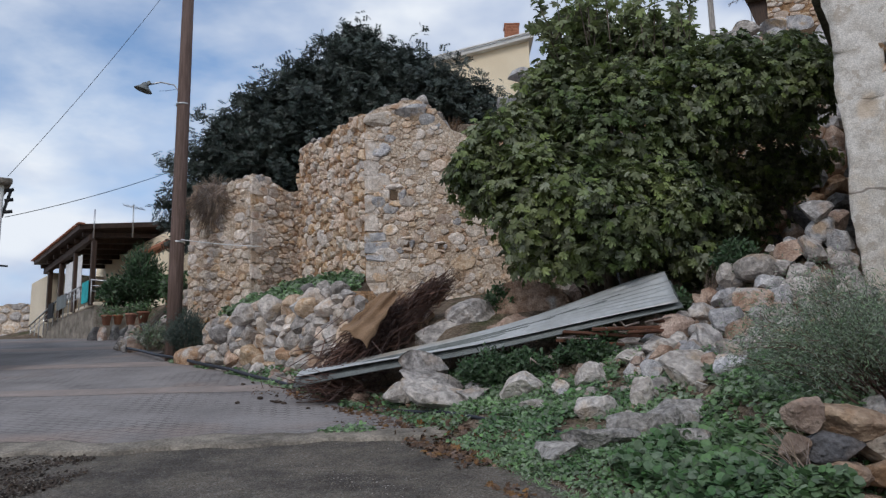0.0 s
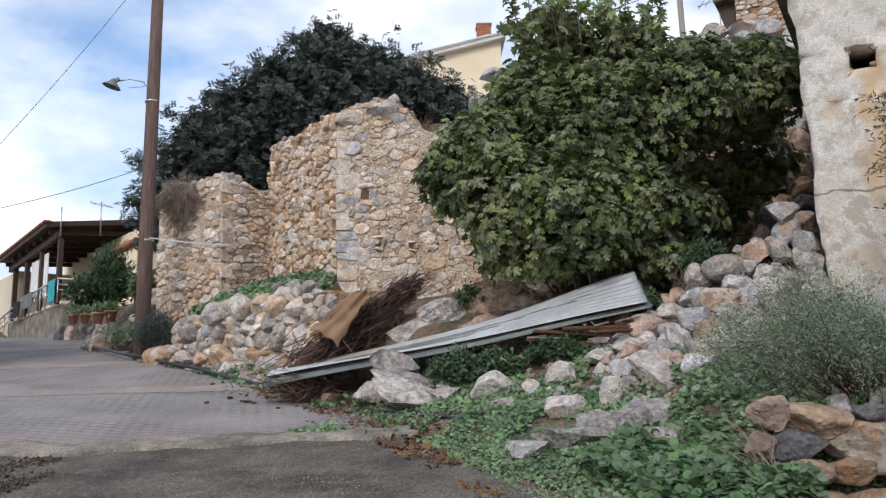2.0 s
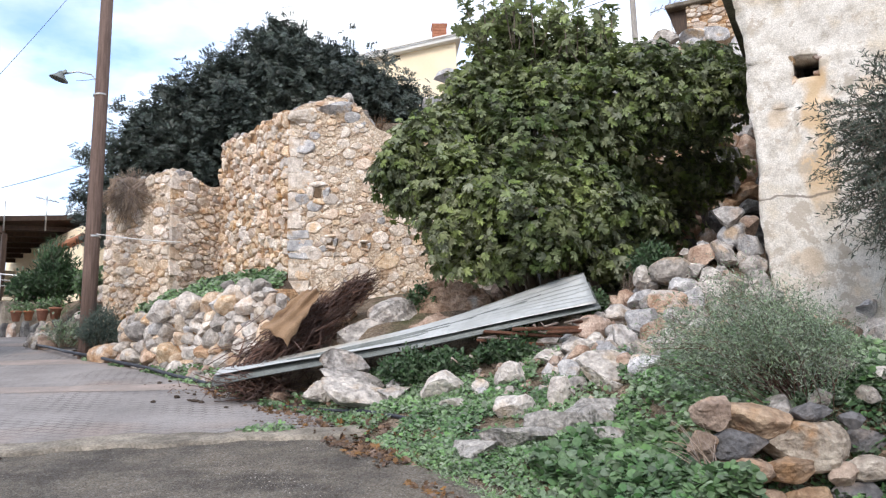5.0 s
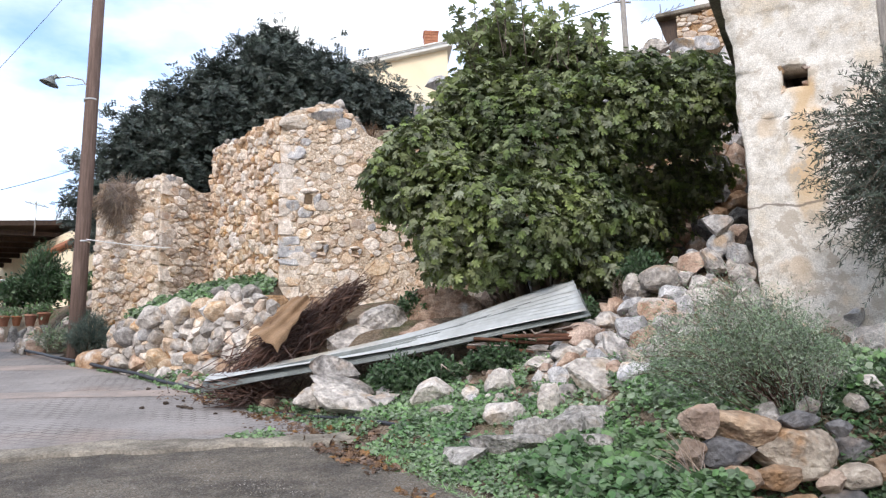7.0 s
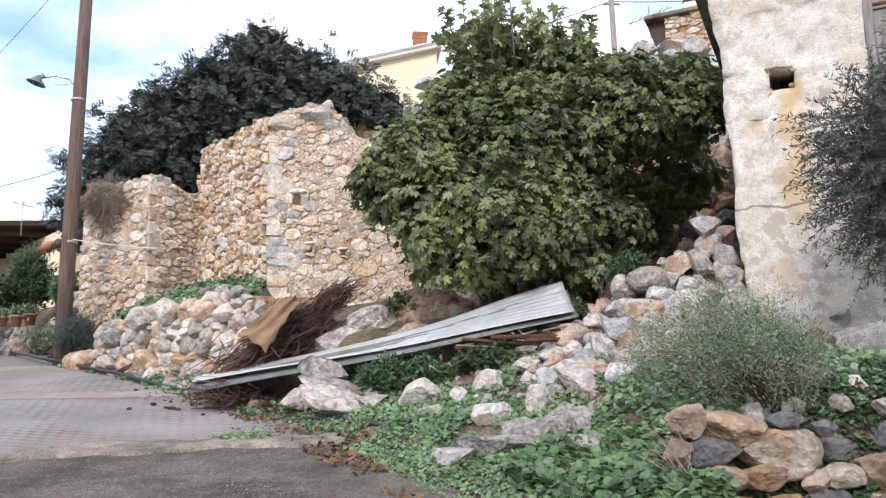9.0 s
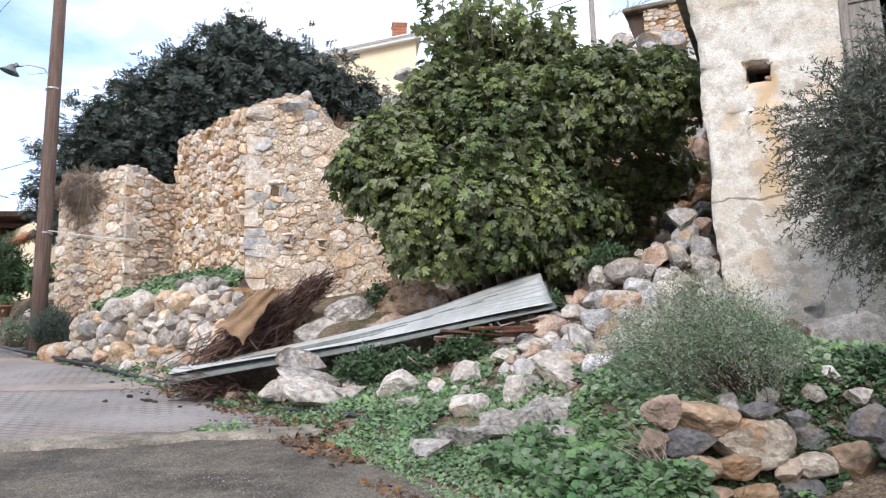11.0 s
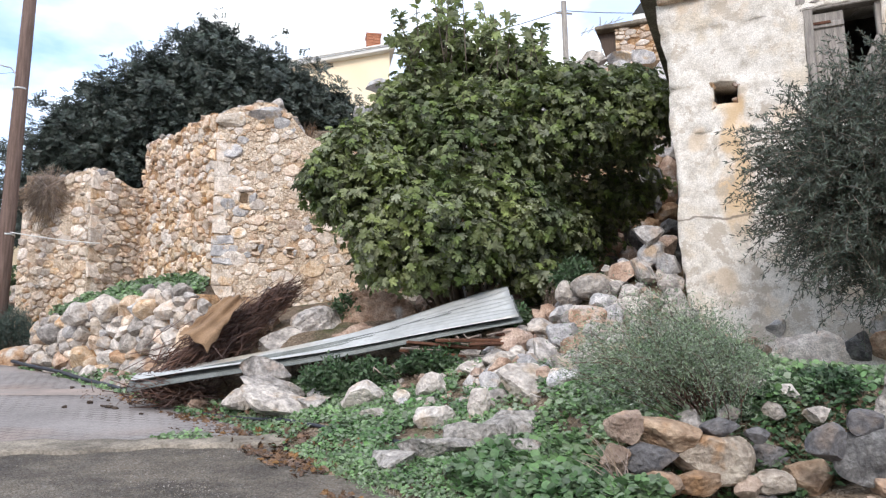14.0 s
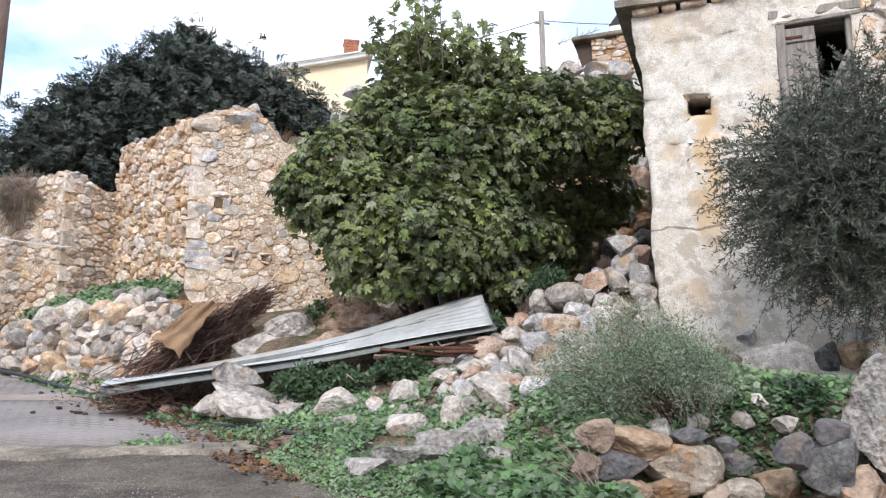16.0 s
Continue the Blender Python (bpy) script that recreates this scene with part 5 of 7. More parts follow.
def fig_tree():
    rs = np.random.RandomState(7)
    t = thing("fig_tree", 2.2, 10.6, 2.6, "dense green fig tree with broad lobed leaves against the terrace wall", "tree")
    inv = Matrix.Translation((-2.2, -10.6, -2.6))
    lobes = [
        ((0.84, 9.9, 4.55), (0.64, 0.60, 0.58), 2.4), ((1.62, 10.2, 5.36), (0.62, 0.60, 0.62), 2.4), ((1.20, 9.6, 3.98), (0.62, 0.57, 0.64), 2.4),
        ((1.86, 9.4, 3.76), (0.67, 0.57, 0.60), 2.6), ((2.28, 9.9, 4.90), (0.88, 0.76, 0.88), 3.2), ((3.28, 9.8, 5.3), (0.84, 0.62, 0.62), 2.8),
        ((4.2, 9.85, 5.4), (0.60, 0.5, 0.50), 1.8), ((2.65, 9.5, 3.95), (0.47, 0.42, 0.45), 1.2), ((4.14, 11.3, 5.04), (1.12, 0.54, 0.64), 2.2),
        ((0.46, 10.0, 4.38), (0.30, 0.34, 0.40), 0.8), ((1.12, 10.4, 5.22), (0.34, 0.31, 0.28), 0.6), ((4.64, 10.6, 6.12), (0.43, 0.30, 0.28), 0.6),
        ((2.71, 10.4, 5.98), (0.68, 0.44, 0.48), 1.4), ((1.94, 10.3, 6.22), (0.5, 0.37, 0.40), 0.9), ((1.06, 9.9, 3.50), (0.30, 0.28, 0.28), 0.5),
        ((1.54, 9.6, 3.34), (0.46, 0.24, 0.24), 0.6), ((3.25, 9.9, 3.94), (0.41, 0.23, 0.24), 0.35), ((3.78, 10.6, 5.98), (0.56, 0.29, 0.28), 0.7),
        ((3.6, 11.5, 4.5), (0.8, 0.4, 0.4), 0.9), ((3.3, 11.0, 3.5), (0.7, 0.4, 0.35), 0.7), ((4.1, 11.7, 4.2), (0.6, 0.4, 0.35), 0.6), ((4.7, 11.7, 4.8), (0.5, 0.4, 0.4), 0.7), ((2.9, 10.4, 6.2), (0.42, 0.35, 0.3), 0.5), ((2.75, 9.7, 3.35), (0.40, 0.35, 0.28), 0.45)]
    P, N = crown_points(lobes, 5600, rs, 0.6, 0.23)
    # each site carries a rosette of leaves at a twig end
    k = 6
    axis = N * 0.8 + np.array([0, -0.15, 0.55]) + rs.randn(*N.shape) * 0.3
    axis /= np.linalg.norm(axis, axis=1, keepdims=True)
    C = np.repeat(P, k, 0)
    A = np.repeat(axis, k, 0)
    out = rs.randn(len(C), 3)
    out -= A * np.sum(out * A, 1, keepdims=True)
    out /= np.linalg.norm(out, axis=1, keepdims=True)
    nor = A * 0.95 + out * 0.35 + rs.randn(len(C), 3) * 0.42 + np.array([0, 0, 0.25])
    along = out - A * 0.25 + np.array([0, 0, -0.25])
    o = scatter("crown", FIG_V, FIG_F, C + out * 0.03 + rs.randn(len(C), 3) * 0.03 - np.array((2.2, 10.6, 2.6)), nor, 0, rs.uniform(0.068, 0.138, len(C)), M["fig_leaf"], t, along)
    tips = [np.array(l[0]) - np.array((2.2, 10.6, 2.6)) + d for l in lobes[:5] + lobes[9:11] + lobes[12:16] for d in ((0, 0, 0.2), (0.5, -0.2, -0.1), (-0.4, 0.1, 0.1))]
    limbs("limb", (0, 0, 0), [q * 0.9 for q in tips[:15]], 0.06, M["bark"], t, rs)
    limbs("limb", (0.25, 0.1, 0.0), [q * 0.9 for q in tips[15::2]], 0.028, M["bark"], t, rs)
    # bare shoots standing over the top
    top = []
    leaf_p, leaf_n = [], []
    for i in range(74):
        x, y = min(3.3, max(1.5, rs.normal(2.25, 0.6))) + rs.uniform(-0.1, 0.1), rs.uniform(9.7, 10.6)
        z0 = 5.75 + rs.uniform(0, 0.3)
        ln = rs.uniform(0.35, 1.25) * max(0.3, 1.08 - abs(x - 2.0) * 0.6)
        dx, dy = rs.uniform(-0.3, 0.3), rs.uniform(-0.1, 0.1)
        pts = [(x - 2.2 + dx * u, y - 10.6 + dy * u, z0 - 2.6 + ln * u) for u in (0, 0.33, 0.66, 1)]
        top.append((pts, (0.009, 0.008, 0.006, 0.004)))
        for u in (0.1, 0.25, 0.36, 0.46, 0.54, 0.62, 0.7, 0.78, 0.85, 0.92, 1.0, 1.0):
            leaf_p.append((x - 2.2 + dx * u, y - 10.6 + dy * u, z0 - 2.6 + ln * u))
            leaf_n.append(rs.randn(3) * 0.7 + (0, -0.3, 0.8))
    tagged(tubes("shoot", top, M["bark"], t, 4), kind="stuff")
    scatter("shoot_leaves", FIG_V, FIG_F, leaf_p, leaf_n, 0, rs.uniform(0.09, 0.17, len(leaf_p)), M["fig_shoot_leaf"], t)


def carob_tree():
    rs = np.random.RandomState(9)
    org = np.array((-2.0, 19.0, 5.0))
    t = thing("carob_tree", *org, "large dark evergreen tree behind the ruin", "tree")
    lobes = [((-1.6, 19.0, 8.9), (1.35, 1.2, 1.15), 2.2), ((-2.6, 19.0, 8.2), (1.6, 1.3, 1.3), 2.6), ((-0.4, 18.8, 8.7), (1.35, 1.1, 1.05), 2.0), ((-3.9, 19.2, 7.6), (1.4, 1.2, 1.2), 2.2), ((-5.0, 19.4, 7.0), (1.05, 1.0, 1.05), 1.4), ((0.6, 18.6, 8.2), (0.85, 0.8, 0.65), 0.9), ((-1.2, 18.6, 7.7), (1.6, 1.0, 1.1), 1.6), ((-5.55, 19.6, 6.2), (0.65, 0.7, 0.75), 0.6), ((-1.75, 19.0, 9.9), (0.6, 0.6, 0.65), 0.6), ((-0.9, 19.0, 9.5), (0.55, 0.5, 0.5), 0.4), ((-3.2, 18.8, 6.8), (1.5, 1.0, 0.9), 1.0), ((-4.7, 19.1, 7.95), (0.5, 0.6, 0.45), 0.4), ((-3.9, 19.0, 8.6), (0.55, 0.6, 0.5), 0.5), ((-3.0, 19.0, 9.2), (0.55, 0.6, 0.5), 0.5), ((-1.85, 19.0, 9.95), (0.55, 0.55, 0.5), 0.5), ((0.2, 18.8, 8.85), (0.42, 0.45, 0.35), 0.3), ((1.0, 18.7, 8.6), (0.22, 0.3, 0.35), 0.12)]
    P, N = crown_points(lobes, 8800, rs, 0.62, 0.38, 3.4)
    k = 6
    C = np.repeat(P, k, 0) + rs.randn(len(P) * k, 3) * 0.07
    A = np.repeat(N, k, 0)
    along = A + rs.randn(*A.shape) * 0.7 + np.array([0, 0, 0.35])
    nor = A * 0.3 + rs.randn(*A.shape) * 0.5 + np.array([0, -0.2, 0.7])
    scatter("crown", SPRIG_V, SPRIG_F, C - org, nor, 0, rs.uniform(0.095, 0.19, len(C)), M["carob_leaf"], t, along)
    tube("trunk", [(0, 0, -0.3), (0.05, 0, 0.8), (-0.05, 0, 1.6), (-0.2, 0, 2.3)], (0.32, 0.27, 0.24, 0.2), M["bark"], t, 10)
    limbs("limb", (-0.1, 0, 1.4), [np.array(l[0]) - org for l in lobes], 0.12, M["bark"], t, rs)


def olive_tree():
    rs = np.random.RandomState(4)
    org = np.array((5.75, 6.45, 1.9))
    t = thing("olive_tree", *org, "grey-green olive tree leaning over the old house wall", "tree")
    tube("trunk", [(0, 0, -0.2), (0.02, -0.03, 0.5), (-0.08, 0.0, 1.0), (-0.15, 0.02, 1.5)], (0.11, 0.09, 0.075, 0.06), M["bark"], t, 8)
    lobes = [((4.75, 6.4, 3.65), (0.55, 0.5, 0.75), 2), ((5.2, 6.4, 4.1), (0.6, 0.5, 0.75), 2), ((4.5, 6.35, 3.3), (0.5, 0.45, 0.45), 1.2), ((5.3, 6.3, 3.3), (0.6, 0.5, 0.55), 1.5), ((5.7, 6.4, 3.8), (0.5, 0.5, 0.8), 1.2), ((4.35, 6.4, 3.9), (0.35, 0.4, 0.35), 0.5), ((4.95, 6.3, 2.85), (0.45, 0.4, 0.35), 0.7), ((5.1, 6.4, 3.6), (0.6, 0.45, 0.7), 2.0)]
    P, N = crown_points(lobes, 2700, rs, 0.3, 0.3)
    lines, lp, ln, la = [], [], [], []
    for p, n in zip(P, N):
        d = n * 0.6 + rs.randn(3) * 0.35 + np.array([-0.15, -0.1, 0.15])
        d /= np.linalg.norm(d)
        L = rs.uniform(0.25, 0.5)
        droop = np.array([0, 0, -0.12])
        pts = [p + d * L * u + droop * u * u - org for u in (0, 0.35, 0.7, 1.0)]
        lines.append((pts, (0.004, 0.003, 0.0025, 0.0015)))
        for u in np.linspace(0.1, 1, 15):
            q = p + d * L * u + droop * u * u - org
            for s in (-1, 1):
                side = np.cross(d, rs.randn(3))
                lp.append(q)
                la.append(d * 0.8 + side * 0.8)
                ln.append(rs.randn(3) + (0, -0.4, 0.5))
    tubes("twig", lines, M["bark"], t, 3)
    scatter("crown", SLIM_V, OVAL_F, lp, ln, 0, rs.uniform(0.042, 0.072, len(lp)), M["olive_leaf"], t, la)
    limbs("limb", (-0.15, 0, 1.2), [np.array(l[0]) - org for l in lobes], 0.035, M["bark"], t, rs, 6)


def bush(name, x, y, z, rx, ry, rz, stems, leaves, leaf, size, label, seed, tv=None, tf=None, lean=(0, 0), stem_mat="dry_twig", bare=0.25, r0=0.007, fuzz=0.035):
    """A shrub of many stems from one root, leafy along the upper part."""
    rs = np.random.RandomState(seed)
    t = thing(name, x, y, z, label, "shrub")
    lines, lp, la, ln = [], [], [], []
    for i in range(stems):
        a = rs.uniform(0, 2 * math.pi)
        r = math.sqrt(rs.uniform(0, 1))
        tip = np.array([math.cos(a) * rx * r + lean[0], math.sin(a) * ry * r + lean[1], rz * (1 - 0.55 * r * r) * rs.uniform(0.7, 1.08)])
        mid = tip * 0.5 + np.array([0, 0, 0.12 * rz]) + rs.randn(3) * 0.03 + rs.randn(3) * 0.16 * (fuzz > 0.05)
        wide = 0.08 if rz > 0 else 0.36
        root = np.array([rs.uniform(-wide, wide), rs.uniform(-0.08, 0.08), -0.05])
        pts = []
        for u in (0, 0.25, 0.5, 0.75, 1.0):
            pts.append((1 - u) ** 2 * root + 2 * u * (1 - u) * mid + u * u * tip)
        lines.append((pts, (r0, r0 * 0.8, r0 * 0.6, r0 * 0.45, r0 * 0.25)))
        m = max(1, leaves // stems)
        for k in range(m):
            u = bare + (1 - bare) * rs.uniform(0, 1) ** 0.7
            q = (1 - u) ** 2 * root + 2 * u * (1 - u) * mid + u * u * tip + rs.randn(3) * fuzz * (0.5 + abs(rz))
            lp.append(q)
            la.append((tip - mid) / (np.linalg.norm(tip - mid) + 1e-6) + rs.randn(3) * 0.55)
            ln.append(rs.randn(3) + (0, 0, 0.4))
    tagged(tubes("stem", lines, M[stem_mat], t, 3), kind="stuff")
    if leaves:
        scatter("foliage", tv or SLIM_V, tf or OVAL_F, lp, ln, 0, rs.uniform(size * 0.7, size * 1.3, len(lp)), M[leaf], t, la)
    return t


def herbs(name, zone, n, size, leaf, label, seed, tall=0.10, tv=None, tf=None, clump=0.0, thresh=0.0, category="weeds"):
    """Ground weeds over a zone (a test on x, y), as one growth."""
    rs = np.random.RandomState(seed)
    x0, x1, y0, y1, test = zone
    P = np.zeros((0, 2))
    while len(P) < n:
        q = np.stack([rs.uniform(x0, x1, n * 2), rs.uniform(y0, y1, n * 2)], 1)
        ok = test(q[:, 0], q[:, 1])
        f = np.sin(3.1 * q[:, 0] + 2 * np.sin(1.7 * q[:, 1] + seed)) * np.sin(3.7 * q[:, 1] + 1.5 * np.sin(2.1 * q[:, 0])) + 0.5 * np.sin(9 * q[:, 0] + seed) * np.sin(8 * q[:, 1])
        ok &= f > thresh + rs.uniform(-0.35, 0.35, len(f))
        P = np.vstack([P, q[ok]])
    P = P[:n]
    g = 0.5 + 0.5 * np.sin(7 * P[:, 0] + seed) * np.sin(6 * P[:, 1] + 2)
    z = height(P[:, 0], P[:, 1]) + tall * (0.25 + 0.75 * g) * rs.uniform(0.25, 1.0, n)
    nor = rs.randn(n, 3) * 0.45 + np.array([0, -0.35, 0.9])
    ob = scatter(name, tv or ROUND_V, tf or ROUND_F, np.stack([P[:, 0], P[:, 1], z], 1), nor, 0, rs.uniform(size * 0.6, size * 1.3, n), M[leaf])
    return tagged(ob, label, category, kind="stuff")


def right_of_edge(x, y, a, b):
    s = x - np.interp(y, EDGE_Y, EDGE_X)
    return (s > a) & (s < b)


fig_tree()
carob_tree()
olive_tree()
bush("grey_shrub", 3.0, 5.72, 1.50, 0.78, 0.5, 0.93, 130, 30000, "shrub_leaf", 0.033, "wiry grey-green shrub growing over the tumbled wall", 21, lean=(-0.42, 0.0), r0=0.006, bare=0.42, fuzz=0.055, stem_mat="twig")
bush("pole_shrub", -4.28, 14.9, 2.8, 0.42, 0.35, 0.78, 80, 13000, "blue_leaf", 0.05, "low blue-green shrub at the foot of the pole", 22)
bush("dry_bush", -4.22, 15.93, 6.10, 0.55, 0.2, -1.0, 620, 0, "dry_twig", 0.05, "dead grey-brown brush hanging over the low ruined wall", 23, lean=(-0.05, -0.2), r0=0.0075)
bush("dry_tuft", -4.2, 16.15, 5.95, 0.5, 0.15, 0.42, 150, 0, "dry_twig", 0.05, "dead grey-brown stems standing on the low ruined wall", 27, r0=0.006)
bush("dry_grass_tuft", 2.9, 9.35, 2.75, 0.2, 0.2, 0.5, 60, 0, "dry_twig", 0.05, "dry straw-coloured tuft under the fig", 24, lean=(0.1, -0.1), r0=0.004)
bush("dry_grass_tuft", 0.25, 13.15, 6.0, 0.3, 0.15, 0.35, 70, 0, "dry_twig", 0.05, "dry brown grass on the ruined wall top", 25, r0=0.005, stem_mat="dry_leaf")
bush("dead_stalks", 2.05, 5.05, 1.15, 0.25, 0.15, 0.4, 16, 0, "dry_twig", 0.05, "bare dry stalks beside the tumbled wall", 26, lean=(-0.15, 0.0), r0=0.005)
for i, (x, y, rx, h) in enumerate(((0.50, 8.88, 0.40, 0.42), (0.85, 8.8, 0.30, 0.3), (1.45, 8.75, 0.35, 0.26), (1.75, 8.95, 0.3, 0.22), (2.45, 9.2, 0.25, 0.3), (0.75, 10.75, 0.2, 0.3), (3.1, 8.95, 0.25, 0.4))):
    bush("nettle_clump", x, y, float(height(x, y)), rx, rx * 0.7, h, 50, 2000, "nettle_leaf", 0.055, "dark green leafy nettle clump among the rocks", 40 + i, OVAL_V, OVAL_F, bare=0.1, stem_mat="nettle_leaf", r0=0.004)
herbs("weeds", (-0.6, 3.0, 5.0, 9.6, lambda x, y: right_of_edge(x, y, 0.12, 2.6)), 22000, 0.036, "herb_leaf", "low green clover-like weeds over the slope", 1, 0.085, thresh=0.08)
herbs("weeds", (-0.9, 2.2, 6.2, 9.4, lambda x, y: right_of_edge(x, y, 0.0, 1.5)), 12000, 0.028, "herb_leaf", "short green weeds spreading onto the asphalt edge", 2, 0.05, thresh=-0.3)
herbs("weeds", (1.15, 2.7, 4.6, 6.2, lambda x, y: (y < 5.5 + 0.6 * (x < 2.0)) & (x < 2.12) & right_of_edge(x, y, 0.35, 3)), 9500, 0.056, "mallow_leaf", "lush round-leaved weeds below the tumbled wall", 3, 0.20, thresh=-1.2)
herbs("weeds", (3.0, 6.2, 5.35, 7.7, lambda x, y: y < 8.25 - 0.59 * (x - 4.05)), 9000, 0.05, "herb_leaf", "green weeds at the foot of the old house", 4, 0.07, thresh=-0.9)
herbs("weeds", (-3.6, -0.9, 11.6, 15.6, lambda x, y: ((x + 1.02) * 0.69 + (y - 11.4) * 0.724 > 0.28) & ((x + 1.02) * 0.69 + (y - 11.4) * 0.724 < 1.9) & (x < -1.15)), 15000, 0.055, "herb_leaf", "green weeds on the bank above the dry-stone wall", 5, 0.22, thresh=-0.9)
herbs("weeds", (-4.6, -0.5, 9.2, 14.9, lambda x, y: right_of_edge(x, y, -0.12, 0.40)), 5000, 0.045, "herb_leaf", "green weeds along the street edge", 6, 0.09, thresh=-0.1)
herbs("grass", (0.1, 2.2, 4.6, 7.0, lambda x, y: right_of_edge(x, y, -0.05, 0.7)), 9000, 0.05, "herb_leaf", "thin short grass beside the asphalt", 7, 0.04, SLIM_V, OVAL_F, thresh=-0.2, category="grass")
herbs("weeds", (2.1, 3.4, 5.55, 7.4, lambda x, y: x > 0), 6000, 0.042, "herb_leaf", "green weeds around the wiry shrub", 12, 0.10, thresh=-0.6)
herbs("weeds", (2.85, 4.0, 5.2, 6.0, lambda x, y: x > 0), 4200, 0.06, "nettle_leaf", "dark leafy weeds behind the tumbled wall", 15, 0.12, OVAL_V, OVAL_F, thresh=-0.9)
herbs("weeds", (0.6, 2.1, 4.5, 6.6, lambda x, y: right_of_edge(x, y, 0.15, 0.7)), 4500, 0.03, "herb_leaf", "low green weeds over the bare edge of the slope", 18, 0.06, thresh=-0.9)
herbs("dead_leaves", (-5.0, -2.0, 5.6, 7.7, lambda x, y: (x + 3.3) ** 2 / 0.5 + (y - 6.75) ** 2 < 0.75), 5000, 0.022, "rotted", "dark rotted leaves and earth washed onto the asphalt", 16, 0.012, thresh=-0.5, category="leaf litter")
herbs("grit", (-5.0, 1.2, 4.6, 8.0, lambda x, y: right_of_edge(x, y, -5.5, 0.25)), 5000, 0.009, "concrete", "fine pale gravel on the old asphalt", 13, 0.010, thresh=-1.0, category="gravel")
herbs("grit", (-2.2, 1.6, 4.2, 7.7, lambda x, y: right_of_edge(x, y, -1.9, 0.15)), 11000, 0.008, "gravel", "pale dusty gravel along the edge of the asphalt", 17, 0.008, thresh=-3.0, category="gravel")
herbs("grit", (-3.0, 1.3, 4.6, 8.0, lambda x, y: right_of_edge(x, y, -1.6, 0.25)), 6000, 0.009, "concrete", "grey grit washed along the asphalt edge", 14, 0.010, thresh=-0.5, category="gravel")
for x, y, w in ((-1.84, 9.96, 0.09), (-1.76, 9.88, 0.07), (-1.92, 10.05, 0.06), (-2.11, 10.31, 0.08), (-1.43, 9.47, 0.05), (-1.66, 10.2, 0.05), (-2.3, 10.0, 0.06), (-1.95, 10.5, 0.05), (-2.6, 11.6, 0.07), (-2.5, 11.75, 0.06)):
    ob = new("clod", rock_mesh("clod", int(-x * 100), 2, 6, 0.08))
    ob.data.materials.append(M["rotted"])
    ob.matrix_basis = Matrix.LocRotScale((x, y, float(base(y)) + 0.03), Euler((0.2, 0.1, x * 7)), (w, w * 0.8, w * 0.6))
    tagged(ob, "small dark clod of earth lying on the street", "clod", "clods on the street")
herbs("weeds", (-1.15, -0.55, 7.9, 8.3, lambda x, y: ((x + 0.85) / 0.26) ** 2 + ((y - 8.08) / 0.12) ** 2 < 1), 420, 0.035, "herb_leaf", "small green weed tuft beside the concrete strip", 19, 0.10, thresh=-2.0)
herbs("dead_leaves", (-1.9, 2.2, 5.0, 11.0, lambda x, y: right_of_edge(x, y, -0.35, 0.5)), 2300, 0.05, "dry_leaf", "brown fallen leaves along the street edge", 8, 0.035, FIG_V, FIG_F, thresh=0.1, category="leaf litter")
herbs("dead_leaves", (-1.4, 0.6, 7.4, 9.2, lambda x, y: right_of_edge(x, y, -0.3, 0.35)), 170, 0.07, "dry_leaf", "curled orange fig leaves lying by the concrete strip", 9, 0.03, FIG_V, FIG_F, thresh=-0.2, category="leaf litter")
herbs("grit", (-5.0, 1.3, 4.6, 7.5, lambda x, y: right_of_edge(x, y, -6, 0.2)), 3000, 0.012, "concrete", "pale grit and pebbles on the old asphalt", 10, 0.012, thresh=-0.8, category="gravel")
herbs("grit", (-4.0, -0.5, 8.0, 12.5, lambda x, y: right_of_edge(x, y, -0.7, 0.1)), 900, 0.03, "earth_and_shade", "clods and bits of bark on the street edge", 11, 0.02, thresh=0.2, category="debris")


# ---- street furniture ----
def street_lamp():
    x, y = -4.60, 15.1
    t = thing("utility_pole", x, y, 2.6, "brown tarred wooden pole carrying a street lamp and wires", "pole")
    tube("pole", [(0, 0, -0.2), (0.01, 0, 2.0), (0.03, 0, 4.5), (0.06, 0, 8.0)], (0.135, 0.128, 0.118, 0.10), M["pole_wood"], t, 12)
    arm = tube("lamp_arm", [(0, 0, 4.72), (-0.02, -0.05, 4.95), (-0.12, -0.1, 5.10), (-0.35, -0.15, 5.14), (-0.52, -0.2, 5.08)], 0.014, M["steel"], t, 6)
    b = bmesh.new()
    prof = [(0.02, 0.10), (0.05, 0.07), (0.08, 0.02), (0.16, -0.05), (0.165, -0.06), (0.15, -0.055), (0.05, 0.0)]
    rings = []
    for r, z in prof:
        rings.append([b.verts.new((r * math.cos(2 * math.pi * k / 16), r * math.sin(2 * math.pi * k / 16), z)) for k in range(16)])
    for p, q in zip(rings, rings[1:]):
        for k in range(16):
            b.faces.new((p[k], p[(k + 1) % 16], q[(k + 1) % 16], q[k]))
    b.faces.new(rings[0][::-1])
    b.faces.new(rings[-1])
    part("lamp_shade", b, M["old_tin"], t, "grey enamel lamp shade", True, pose(-0.62, -0.22, 5.02, 0, 18, 0))
    part("lamp_neck", box(0.07, 0.05, 0.12, 0.01, (-0.56, -0.21, 5.09), (0, 60, 0)), M["old_tin"], t)
    for z in (2.2, 4.75):
        tube("band", [(0.02, 0, z - 0.015), (0.02, 0, z + 0.015)], 0.128, M["steel"], t, 12)


